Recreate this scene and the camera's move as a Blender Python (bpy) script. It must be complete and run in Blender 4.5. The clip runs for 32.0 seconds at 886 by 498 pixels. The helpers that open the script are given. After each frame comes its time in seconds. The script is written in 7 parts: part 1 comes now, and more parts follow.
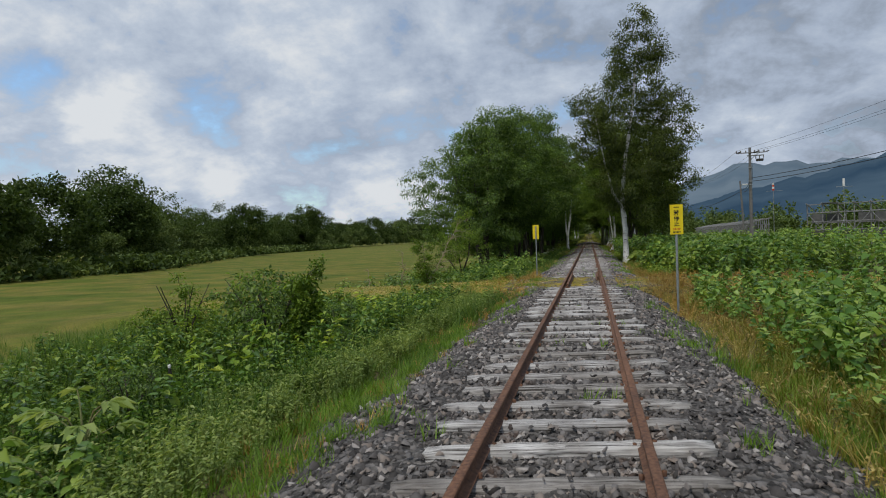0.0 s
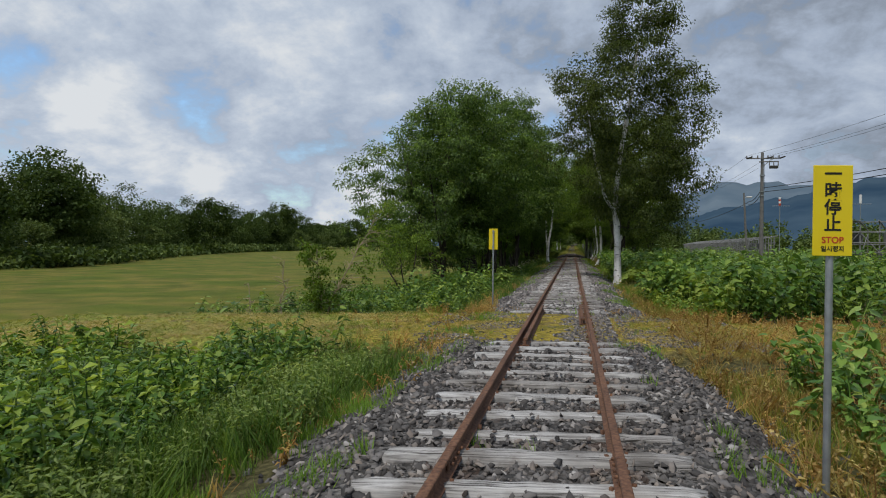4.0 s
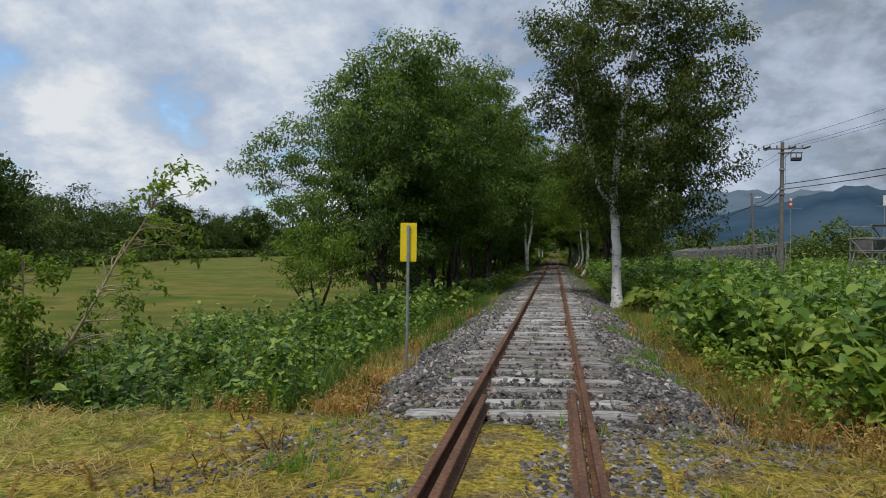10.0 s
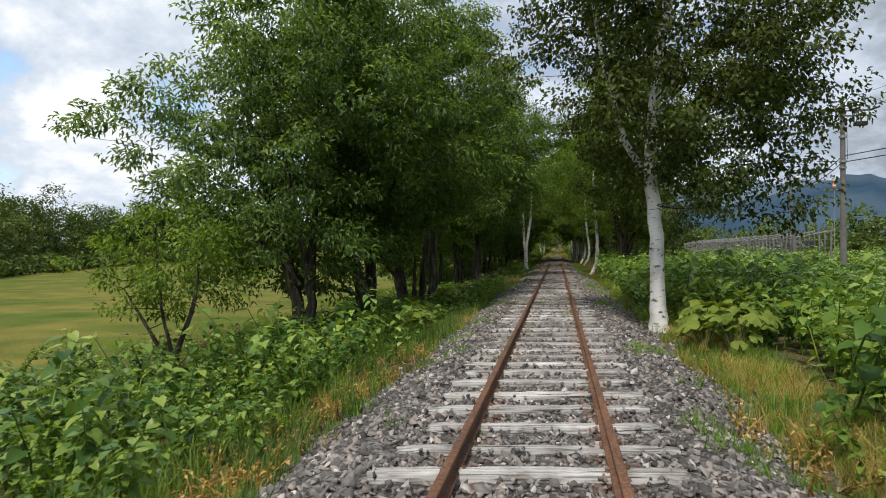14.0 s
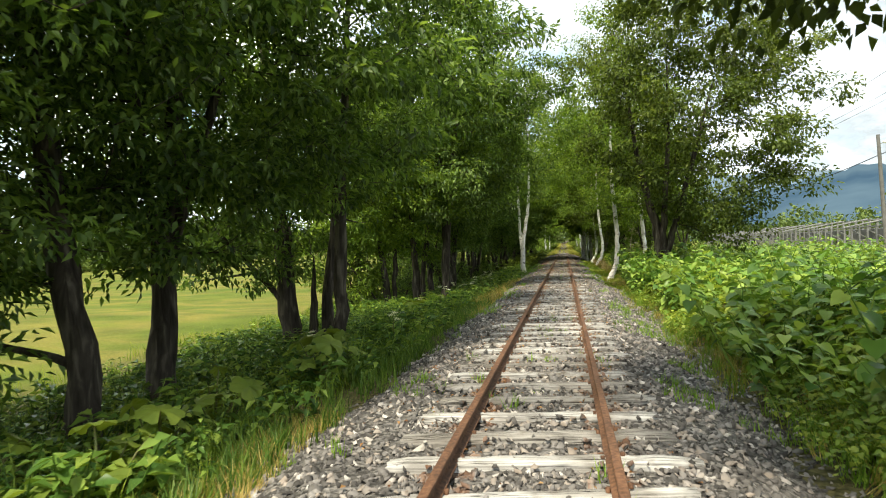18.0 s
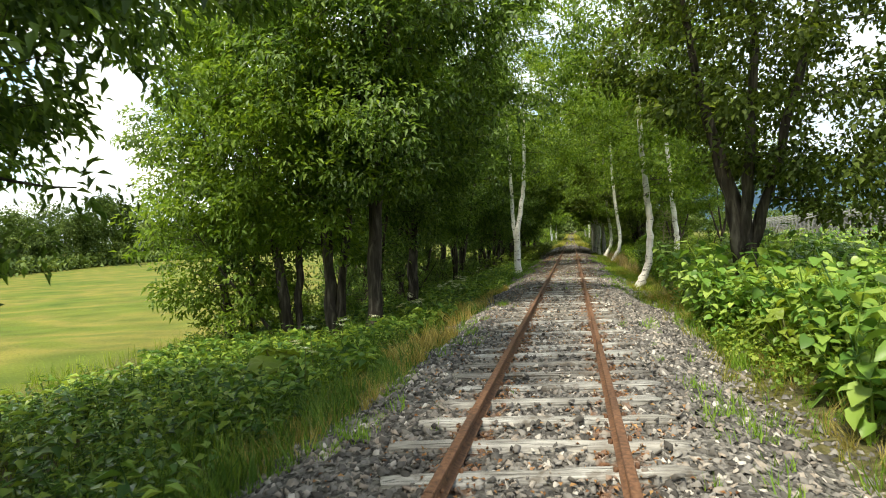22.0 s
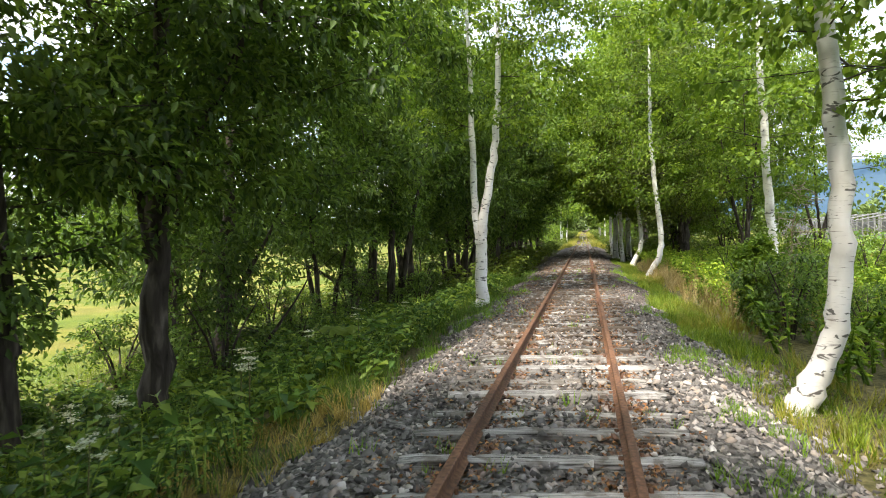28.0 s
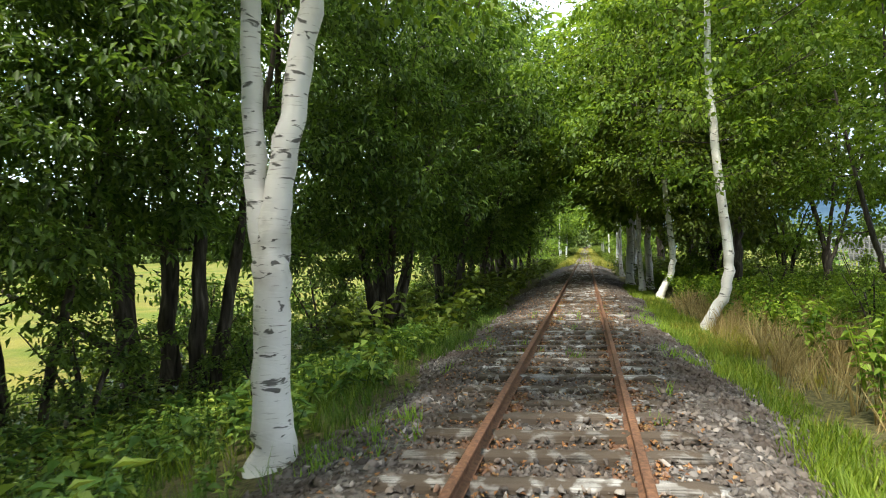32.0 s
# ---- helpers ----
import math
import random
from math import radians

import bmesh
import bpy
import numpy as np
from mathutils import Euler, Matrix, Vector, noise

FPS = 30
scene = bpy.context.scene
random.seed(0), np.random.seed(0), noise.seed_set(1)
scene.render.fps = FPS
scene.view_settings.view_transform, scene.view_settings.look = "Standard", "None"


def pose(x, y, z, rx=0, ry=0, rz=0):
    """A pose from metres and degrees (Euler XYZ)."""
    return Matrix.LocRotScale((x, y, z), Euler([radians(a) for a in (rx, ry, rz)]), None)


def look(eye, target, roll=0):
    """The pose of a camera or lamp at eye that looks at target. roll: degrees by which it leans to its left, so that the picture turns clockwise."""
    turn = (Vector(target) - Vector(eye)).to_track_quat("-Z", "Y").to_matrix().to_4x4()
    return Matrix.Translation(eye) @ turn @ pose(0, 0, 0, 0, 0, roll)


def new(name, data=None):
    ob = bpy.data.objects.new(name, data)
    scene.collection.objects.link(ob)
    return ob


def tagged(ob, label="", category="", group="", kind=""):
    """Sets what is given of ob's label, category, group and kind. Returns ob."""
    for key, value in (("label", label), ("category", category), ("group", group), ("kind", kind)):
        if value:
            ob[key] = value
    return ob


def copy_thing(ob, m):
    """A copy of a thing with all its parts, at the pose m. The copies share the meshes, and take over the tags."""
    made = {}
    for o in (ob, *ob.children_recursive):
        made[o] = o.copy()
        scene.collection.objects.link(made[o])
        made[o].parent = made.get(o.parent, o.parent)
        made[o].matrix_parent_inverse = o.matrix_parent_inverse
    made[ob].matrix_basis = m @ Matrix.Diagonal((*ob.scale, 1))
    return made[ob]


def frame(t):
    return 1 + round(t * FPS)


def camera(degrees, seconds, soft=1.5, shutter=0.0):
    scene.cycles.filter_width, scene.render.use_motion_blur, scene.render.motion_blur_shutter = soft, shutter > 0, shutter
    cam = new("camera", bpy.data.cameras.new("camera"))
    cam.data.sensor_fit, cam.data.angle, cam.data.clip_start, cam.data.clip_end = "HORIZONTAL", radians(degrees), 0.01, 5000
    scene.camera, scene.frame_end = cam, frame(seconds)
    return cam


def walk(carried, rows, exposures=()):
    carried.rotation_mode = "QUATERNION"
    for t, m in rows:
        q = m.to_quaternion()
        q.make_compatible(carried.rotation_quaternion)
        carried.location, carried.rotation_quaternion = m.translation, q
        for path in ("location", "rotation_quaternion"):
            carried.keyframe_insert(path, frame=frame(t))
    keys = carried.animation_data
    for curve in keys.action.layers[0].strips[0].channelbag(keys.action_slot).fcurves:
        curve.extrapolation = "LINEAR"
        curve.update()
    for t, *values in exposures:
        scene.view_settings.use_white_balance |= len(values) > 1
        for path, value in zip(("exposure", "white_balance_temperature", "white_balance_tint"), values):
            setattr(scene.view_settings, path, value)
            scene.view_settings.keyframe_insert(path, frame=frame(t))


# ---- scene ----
# ---------------------------------------------------------------- camera
cam = camera(70.0, 32.0, 1.0, 0.18)
# seconds, x, y, z, yaw, pitch, roll
ROWS = [
    (0, 0.224, 3.851, 1.523, 13.10, -0.88, -1.83),
    (0.5, 0.218, 5.071, 1.508, 13.07, -0.76, -1.56),
    (1, 0.221, 6.235, 1.504, 12.84, -0.52, -1.05),
    (1.5, 0.231, 7.404, 1.507, 12.38, -0.29, -0.59),
    (2, 0.239, 8.598, 1.509, 11.98, -0.34, -0.21),
    (2.5, 0.261, 9.751, 1.512, 11.86, -0.34, -0.03),
    (3, 0.256, 10.832, 1.516, 11.87, -0.37, 0.26),
    (3.5, 0.235, 11.850, 1.516, 11.78, -0.37, 0.52),
    (5.5, 0.276, 15.484, 1.518, 10.89, -0.29, 0.19),
    (6, 0.273, 16.331, 1.525, 10.75, -0.22, 0.11),
    (6.5, 0.272, 17.118, 1.530, 10.58, -0.09, 0.36),
    (7, 0.271, 17.862, 1.537, 10.52, -0.05, 0.46),
    (7.5, 0.266, 18.559, 1.543, 10.02, 0.14, 0.57),
    (8, 0.264, 19.212, 1.548, 9.91, 0.31, 0.64),
    (8.5, 0.262, 19.802, 1.551, 9.95, 0.31, 0.69),
    (9, 0.255, 20.403, 1.555, 9.97, 0.25, 0.77),
    (9.5, 0.252, 20.951, 1.565, 10.01, 0.25, 0.79),
    (10, 0.247, 21.502, 1.570, 10.07, 0.21, 0.82),
    (10.5, 0.241, 22.196, 1.575, 10.09, 0.11, 0.94),
    (11, 0.239, 22.956, 1.575, 10.12, 0.13, 0.95),
    (11.5, 0.220, 23.855, 1.579, 10.15, 0.06, 0.69),
    (12, 0.202, 24.832, 1.577, 10.18, 0.01, 0.73),
    (12.5, 0.202, 25.890, 1.573, 10.20, -0.14, 0.65),
    (13, 0.216, 26.995, 1.573, 10.25, -0.18, 0.41),
    (13.5, 0.177, 28.234, 1.569, 10.21, -0.17, 0.05),
    (14, 0.162, 29.540, 1.565, 10.24, -0.04, -0.33),
    (14.5, 0.184, 31.008, 1.554, 10.29, 0.01, -0.51),
    (15, 0.242, 32.684, 1.541, 10.54, -0.16, -0.53),
    (15.5, 0.233, 34.295, 1.540, 10.57, -0.25, -0.77),
    (17.5, 0.237, 39.773, 1.535, 10.79, -0.22, -1.14),
    (18, 0.261, 41.117, 1.543, 10.87, -0.22, -1.33),
    (18.5, 0.268, 42.443, 1.553, 10.97, -0.24, -1.35),
    (19, 0.264, 43.726, 1.555, 11.05, -0.26, -1.43),
    (19.5, 0.262, 44.999, 1.548, 11.16, -0.45, -1.75),
    (20, 0.264, 46.268, 1.539, 11.29, -0.73, -1.80),
    (20.5, 0.262, 47.542, 1.533, 11.37, -0.79, -1.85),
    (21, 0.254, 48.758, 1.531, 11.41, -0.81, -1.94),
    (21.5, 0.268, 49.918, 1.534, 11.48, -0.86, -2.05),
    (22, 0.268, 51.183, 1.539, 11.57, -0.90, -2.10),
    (22.5, 0.266, 52.445, 1.540, 11.61, -0.97, -2.06),
    (23, 0.279, 53.709, 1.535, 11.71, -1.00, -2.00),
    (23.5, 0.276, 54.935, 1.528, 11.80, -0.99, -2.00),
    (24, 0.291, 56.238, 1.522, 11.96, -1.00, -2.11),
    (24.5, 0.295, 57.517, 1.527, 12.14, -1.01, -2.01),
    (25, 0.300, 58.731, 1.537, 12.15, -1.03, -1.88),
    (25.5, 0.293, 59.909, 1.545, 12.25, -1.04, -1.87),
    (27.5, 0.270, 64.771, 1.546, 12.59, -1.28, -0.98),
    (28, 0.271, 66.047, 1.551, 12.66, -1.33, -0.89),
    (28.5, 0.274, 67.354, 1.549, 12.76, -1.33, -0.74),
    (29, 0.254, 68.754, 1.544, 12.92, -1.30, -0.68),
    (29.5, 0.233, 70.169, 1.537, 12.93, -1.36, -0.51),
    (30, 0.228, 71.617, 1.531, 12.94, -1.35, -0.44),
    (30.5, 0.215, 73.067, 1.527, 12.94, -1.29, -0.47),
    (31, 0.216, 74.543, 1.520, 12.91, -1.18, -0.51),
    (31.5, 0.203, 76.084, 1.508, 12.86, -0.77, -0.60),
    (32, 0.213, 77.648, 1.489, 12.74, 0.06, -0.38),
]
EXPOSURE = [(0, -0.54, 6500, 10), (9.5, -0.5, 6500, 10), (11.5, -0.25, 6600, 10), (13, -0.05, 6750, 10), (15, 0.25, 7150, 10), (18, 1.1, 7700, 3), (19, 1.14, 7700, 2), (20, 1.03, 7700, 1), (22, 1.14, 7600, 2), (24.3, 1.25, 7500, 5), (25, 1.55, 7200, 10), (28, 1.78, 7000, 11), (29, 1.8, 7000, 12), (30, 2.28, 7000, 13), (31, 1.85, 7000, 8), (32, 1.55, 6900, 6)]
walk(cam, [(t, pose(x, y, z, 90 + pitch, 0, yaw) @ pose(0, 0, 0, 0, 0, roll)) for t, x, y, z, yaw, pitch, roll in ROWS], EXPOSURE)

# ---------------------------------------------------------------- world and sun
world = bpy.data.worlds.new("world")
scene.world = world
world.use_nodes = True
SUN_ELEV, SUN_AZ = 61.0, 199.0      # degrees; azimuth clockwise from +y


def build_world():
    nt = world.node_tree
    nt.nodes.clear()
    n = nt.nodes.new
    out, bg = n("ShaderNodeOutputWorld"), n("ShaderNodeBackground")
    sky = n("ShaderNodeTexSky")
    sky.sky_type, sky.sun_disc = "NISHITA", False
    sky.sun_elevation, sky.sun_rotation = radians(SUN_ELEV), radians(SUN_AZ)
    tc, sep = n("ShaderNodeTexCoord"), n("ShaderNodeSeparateXYZ")
    nt.links.new(tc.outputs["Generated"], sep.inputs[0])
    # flat cloud deck seen in perspective
    add = n("ShaderNodeMath"); add.operation = "ADD"; add.inputs[1].default_value = 0.5
    mx = n("ShaderNodeMath"); mx.operation = "MAXIMUM"; mx.inputs[1].default_value = 0.03
    nt.links.new(sep.outputs[2], add.inputs[0]); nt.links.new(add.outputs[0], mx.inputs[0])
    dx, dy = n("ShaderNodeMath"), n("ShaderNodeMath")
    for d, k in ((dx, 0), (dy, 1)):
        d.operation = "DIVIDE"
        nt.links.new(sep.outputs[k], d.inputs[0]); nt.links.new(mx.outputs[0], d.inputs[1])
    comb = n("ShaderNodeCombineXYZ")
    nt.links.new(dx.outputs[0], comb.inputs[0]); nt.links.new(dy.outputs[0], comb.inputs[1])

    def noise_node(scale, detail, dist, off):
        t = n("ShaderNodeTexNoise"); m = n("ShaderNodeMapping")
        m.inputs["Location"].default_value = off
        nt.links.new(comb.outputs[0], m.inputs[0]); nt.links.new(m.outputs[0], t.inputs["Vector"])
        t.inputs["Scale"].default_value, t.inputs["Detail"].default_value, t.inputs["Distortion"].default_value = scale, detail, dist
        t.inputs["Roughness"].default_value = 0.55
        return t

    def ramp(src, stops):
        r = n("ShaderNodeValToRGB")
        while len(r.color_ramp.elements) < len(stops):
            r.color_ramp.elements.new(0.5)
        for e, (p, c) in zip(r.color_ramp.elements, stops):
            e.position, e.color = p, (*c, 1)
        nt.links.new(src, r.inputs[0])
        return r

    big = noise_node(1.6, 3, 0.2, (3.1, 1.7, 0))
    fine = noise_node(4.6, 14, 0.12, (0.4, 5.2, 0))
    fine.inputs["Roughness"].default_value = 0.6
    # the deck thickens and darkens towards the hills on the right
    side = n("ShaderNodeMapRange"); side.interpolation_type = "SMOOTHSTEP"
    side.inputs["From Min"].default_value, side.inputs["From Max"].default_value = -0.25, 0.5
    nt.links.new(sep.outputs[0], side.inputs["Value"])
    mixn = n("ShaderNodeMix"); mixn.data_type = "FLOAT"; mixn.inputs[0].default_value = 0.72
    nt.links.new(big.outputs["Fac"], mixn.inputs[2]); nt.links.new(fine.outputs["Fac"], mixn.inputs[3])
    shade = n("ShaderNodeMath"); shade.operation = "MULTIPLY_ADD"; shade.inputs[1].default_value = -0.125
    nt.links.new(side.outputs[0], shade.inputs[0]); nt.links.new(mixn.outputs[0], shade.inputs[2])
    cloud = ramp(shade.outputs[0], [(0.24, (2.2, 2.5, 3.0)), (0.36, (4.0, 4.7, 5.8)), (0.44, (6.1, 7.2, 9.0)), (0.52, (8.0, 9.1, 10.7)), (0.61, (11.4, 11.9, 12.4))])
    cover = ramp(fine.outputs["Fac"], [(0.28, (0, 0, 0)), (0.44, (1, 1, 1))])
    cov2 = n("ShaderNodeMath"); cov2.operation = "MAXIMUM"
    nt.links.new(cover.outputs[0], cov2.inputs[0]); nt.links.new(side.outputs[0], cov2.inputs[1])
    blue = n("ShaderNodeMix"); blue.data_type = "RGBA"; blue.blend_type = "MULTIPLY"; blue.inputs[0].default_value = 1
    nt.links.new(sky.outputs[0], blue.inputs[6]); blue.inputs[7].default_value = (2.3, 2.6, 2.8, 1)
    mixc = n("ShaderNodeMix"); mixc.data_type = "RGBA"
    nt.links.new(cov2.outputs[0], mixc.inputs[0]); nt.links.new(blue.outputs[2], mixc.inputs[6]); nt.links.new(cloud.outputs[0], mixc.inputs[7])
    nt.links.new(mixc.outputs[2], bg.inputs[0])
    bg.inputs[1].default_value = 0.09
    nt.links.new(bg.outputs[0], out.inputs[0])


build_world()
sun = new("sun", bpy.data.lights.new("sun", "SUN"))
sun.data.energy, sun.data.angle, sun.data.color = 3.1, radians(7), (1.0, 0.95, 0.87)
az, el = radians(SUN_AZ), radians(SUN_ELEV)
sun.matrix_world = look((math.sin(az) * math.cos(el) * 50, math.cos(az) * math.cos(el) * 50, math.sin(el) * 50), (0, 0, 0))

# ---------------------------------------------------------------- materials


def base_mat(name, rough=0.8, spec=0.3, metal=0.0):
    m = bpy.data.materials.new(name)
    m.use_nodes = True
    nt = m.node_tree
    b = nt.nodes["Principled BSDF"]
    b.inputs["Roughness"].default_value, b.inputs["Metallic"].default_value = rough, metal
    b.inputs["Specular IOR Level"].default_value = spec
    return m, nt, b


def tex_noise(nt, scale, detail=4.0, vec=None, stretch=None, dist=0.0):
    t = nt.nodes.new("ShaderNodeTexNoise")
    t.inputs["Scale"].default_value, t.inputs["Detail"].default_value, t.inputs["Distortion"].default_value = scale, detail, dist
    if vec is None:
        g = nt.nodes.new("ShaderNodeTexCoord")
        vec = g.outputs["Object"]
    if stretch:
        mp = nt.nodes.new("ShaderNodeMapping")
        mp.inputs["Scale"].default_value = stretch
        nt.links.new(vec, mp.inputs[0])
        vec = mp.outputs[0]
    nt.links.new(vec, t.inputs["Vector"])
    return t


def ramp(nt, src, stops):
    r = nt.nodes.new("ShaderNodeValToRGB")
    while len(r.color_ramp.elements) < len(stops):
        r.color_ramp.elements.new(0.5)
    for e, (p, c) in zip(r.color_ramp.elements, stops):
        e.position, e.color = p, (*c, 1)
    nt.links.new(src, r.inputs[0])
    return r.outputs[0]


def mixc(nt, fac, a, b, kind="MIX"):
    m = nt.nodes.new("ShaderNodeMix")
    m.data_type, m.blend_type = "RGBA", kind
    for k, v in ((0, fac), (6, a), (7, b)):
        if hasattr(v, "is_linked"):
            nt.links.new(v, m.inputs[k])
        elif k == 0:
            m.inputs[0].default_value = v
        else:
            m.inputs[k].default_value = (*v, 1)
    return m.outputs[2]


def bump(nt, b, src, strength, dist):
    k = nt.nodes.new("ShaderNodeBump")
    k.inputs["Strength"].default_value, k.inputs["Distance"].default_value = strength, dist
    nt.links.new(src, k.inputs["Height"])
    nt.links.new(k.outputs[0], b.inputs["Normal"])


def leaf_mat(name, dark, mid, light, trans=0.35, rough=0.5, spec=0.25, scale=0.5):
    """Foliage: every leaf its own shade, clumps varying, light shining through."""
    m, nt, b = base_mat(name, rough, spec)
    geo = nt.nodes.new("ShaderNodeNewGeometry")
    own = ramp(nt, geo.outputs["Random Per Island"], [(0.0, dark), (0.5, mid), (1.0, light)])
    big = tex_noise(nt, scale, 3, geo.outputs["Position"])
    tint = ramp(nt, big.outputs["Fac"], [(0.3, (0.65, 0.72, 0.6)), (0.7, (1.25, 1.2, 1.1))])
    col = mixc(nt, 1.0, own, tint, "MULTIPLY")
    nt.links.new(col, b.inputs["Base Color"])
    tr = nt.nodes.new("ShaderNodeBsdfTranslucent")
    thr = mixc(nt, 1.0, col, (1.8, 1.7, 0.9), "MULTIPLY")
    nt.links.new(thr, tr.inputs["Color"])
    mx = nt.nodes.new("ShaderNodeMixShader")
    mx.inputs[0].default_value = trans
    out = nt.nodes["Material Output"]
    nt.links.new(b.outputs[0], mx.inputs[1]); nt.links.new(tr.outputs[0], mx.inputs[2]); nt.links.new(mx.outputs[0], out.inputs[0])
    return m


M = {}
M["willow_leaf"] = leaf_mat("willow_leaf", (0.034, 0.07, 0.018), (0.09, 0.162, 0.038), (0.18, 0.275, 0.072), trans=0.45, spec=0.5)
M["birch_leaf"] = leaf_mat("birch_leaf", (0.03, 0.046, 0.012), (0.062, 0.09, 0.02), (0.125, 0.16, 0.04), trans=0.36)
M["broad_leaf"] = leaf_mat("broad_leaf", (0.042, 0.066, 0.016), (0.085, 0.125, 0.026), (0.16, 0.21, 0.048), trans=0.38)
M["fresh_leaf"] = leaf_mat("fresh_leaf", (0.065, 0.12, 0.02), (0.12, 0.2, 0.03), (0.2, 0.29, 0.05), trans=0.4)
M["far_leaf"] = leaf_mat("far_leaf", (0.03, 0.055, 0.016), (0.055, 0.09, 0.024), (0.09, 0.135, 0.04), trans=0.25, scale=0.12, spec=0.2, rough=0.7)
M["far_light_leaf"] = leaf_mat("far_light_leaf", (0.07, 0.105, 0.036), (0.115, 0.165, 0.056), (0.18, 0.24, 0.09), trans=0.2, scale=0.12, spec=0.2, rough=0.7)
M["knotweed_leaf"] = leaf_mat("knotweed_leaf", (0.065, 0.15, 0.034), (0.16, 0.285, 0.06), (0.33, 0.43, 0.11), rough=0.38, scale=0.35, trans=0.28)
M["shoot_leaf"] = leaf_mat("shoot_leaf", (0.1, 0.185, 0.034), (0.2, 0.3, 0.055), (0.37, 0.42, 0.1), rough=0.4, scale=0.6, trans=0.35)
M["bank_leaf"] = leaf_mat("bank_leaf", (0.036, 0.09, 0.024), (0.115, 0.215, 0.048), (0.31, 0.4, 0.095), rough=0.38, scale=0.6, trans=0.28)
M["dock_leaf"] = leaf_mat("dock_leaf", (0.055, 0.13, 0.024), (0.165, 0.28, 0.044), (0.4, 0.48, 0.085), rough=0.38, scale=0.6, trans=0.28)
M["dark_knotweed_leaf"] = leaf_mat("dark_knotweed_leaf", (0.045, 0.105, 0.024), (0.11, 0.205, 0.04), (0.26, 0.35, 0.075), rough=0.38, scale=0.35, trans=0.28)
M["butterbur_leaf"] = leaf_mat("butterbur_leaf", (0.05, 0.125, 0.022), (0.105, 0.19, 0.034), (0.2, 0.255, 0.05), rough=0.5, scale=2.2, trans=0.3)
M["dark_weed_leaf"] = leaf_mat("dark_weed_leaf", (0.03, 0.08, 0.013), (0.072, 0.15, 0.022), (0.17, 0.27, 0.045), scale=0.5)
M["weed_leaf"] = leaf_mat("weed_leaf", (0.06, 0.13, 0.018), (0.16, 0.27, 0.034), (0.34, 0.44, 0.075), scale=0.4)
M["pale_weed_leaf"] = leaf_mat("pale_weed_leaf", (0.12, 0.19, 0.055), (0.2, 0.28, 0.085), (0.32, 0.39, 0.15), scale=0.4)
M["grass_blade"] = leaf_mat("grass_blade", (0.075, 0.14, 0.016), (0.16, 0.24, 0.028), (0.29, 0.36, 0.055), scale=0.5)
M["meadow_blade"] = leaf_mat("meadow_blade", (0.045, 0.105, 0.02), (0.095, 0.175, 0.032), (0.19, 0.275, 0.06), scale=0.5)
M["bright_grass"] = leaf_mat("bright_grass", (0.1, 0.2, 0.025), (0.15, 0.27, 0.035), (0.22, 0.33, 0.06), scale=0.5)
M["straw_grass"] = leaf_mat("straw_grass", (0.26, 0.19, 0.07), (0.42, 0.33, 0.125), (0.58, 0.48, 0.22), scale=0.6)
M["rust_grass"] = leaf_mat("rust_grass", (0.23, 0.125, 0.045), (0.4, 0.25, 0.09), (0.56, 0.42, 0.18), scale=0.6)
M["litter"] = leaf_mat("fallen_leaf", (0.12, 0.05, 0.025), (0.24, 0.11, 0.05), (0.38, 0.22, 0.11), trans=0.1, scale=0.6)
M["reed"] = leaf_mat("reed", (0.2, 0.14, 0.06), (0.34, 0.26, 0.12), (0.52, 0.42, 0.22), trans=0.15, scale=0.6)
M["yellow_grass"] = leaf_mat("yellow_grass", (0.16, 0.18, 0.03), (0.25, 0.25, 0.05), (0.35, 0.31, 0.09), scale=0.6)


def bark_mat():
    m, nt, b = base_mat("dark_bark", 0.9, 0.2)
    t = tex_noise(nt, 9, 6, stretch=(1, 1, 0.18), dist=0.6)
    c = ramp(nt, t.outputs["Fac"], [(0.3, (0.018, 0.014, 0.011)), (0.52, (0.062, 0.051, 0.042)), (0.72, (0.17, 0.145, 0.12))])
    nt.links.new(c, b.inputs["Base Color"])
    bump(nt, b, t.outputs["Fac"], 0.9, 0.03)
    return m


def birch_bark_mat():
    m, nt, b = base_mat("birch_bark", 0.6, 0.3)
    geo = nt.nodes.new("ShaderNodeNewGeometry")
    pos = geo.outputs["Position"]
    base = tex_noise(nt, 2.2, 5, pos)
    white = ramp(nt, base.outputs["Fac"], [(0.3, (0.48, 0.455, 0.42)), (0.45, (0.68, 0.66, 0.635)), (0.72, (0.8, 0.785, 0.765))])
    # thin dark lenticels run round the stem, with broader black scars
    lent = tex_noise(nt, 1.0, 4, pos, stretch=(5, 5, 60))
    lm = ramp(nt, lent.outputs["Fac"], [(0.62, (0, 0, 0)), (0.72, (0.8, 0.8, 0.8))])
    scar = tex_noise(nt, 1.0, 3, pos, stretch=(5.0, 5.0, 14.0), dist=0.8)
    sm = ramp(nt, scar.outputs["Fac"], [(0.615, (0, 0, 0)), (0.65, (0.9, 0.9, 0.9))])
    c = mixc(nt, lm, white, (0.16, 0.13, 0.11))
    c = mixc(nt, sm, c, (0.06, 0.055, 0.05))
    nt.links.new(c, b.inputs["Base Color"])
    bump(nt, b, scar.outputs["Fac"], 0.4, 0.02)
    return m


M["bark"], M["birch_bark"] = bark_mat(), birch_bark_mat()


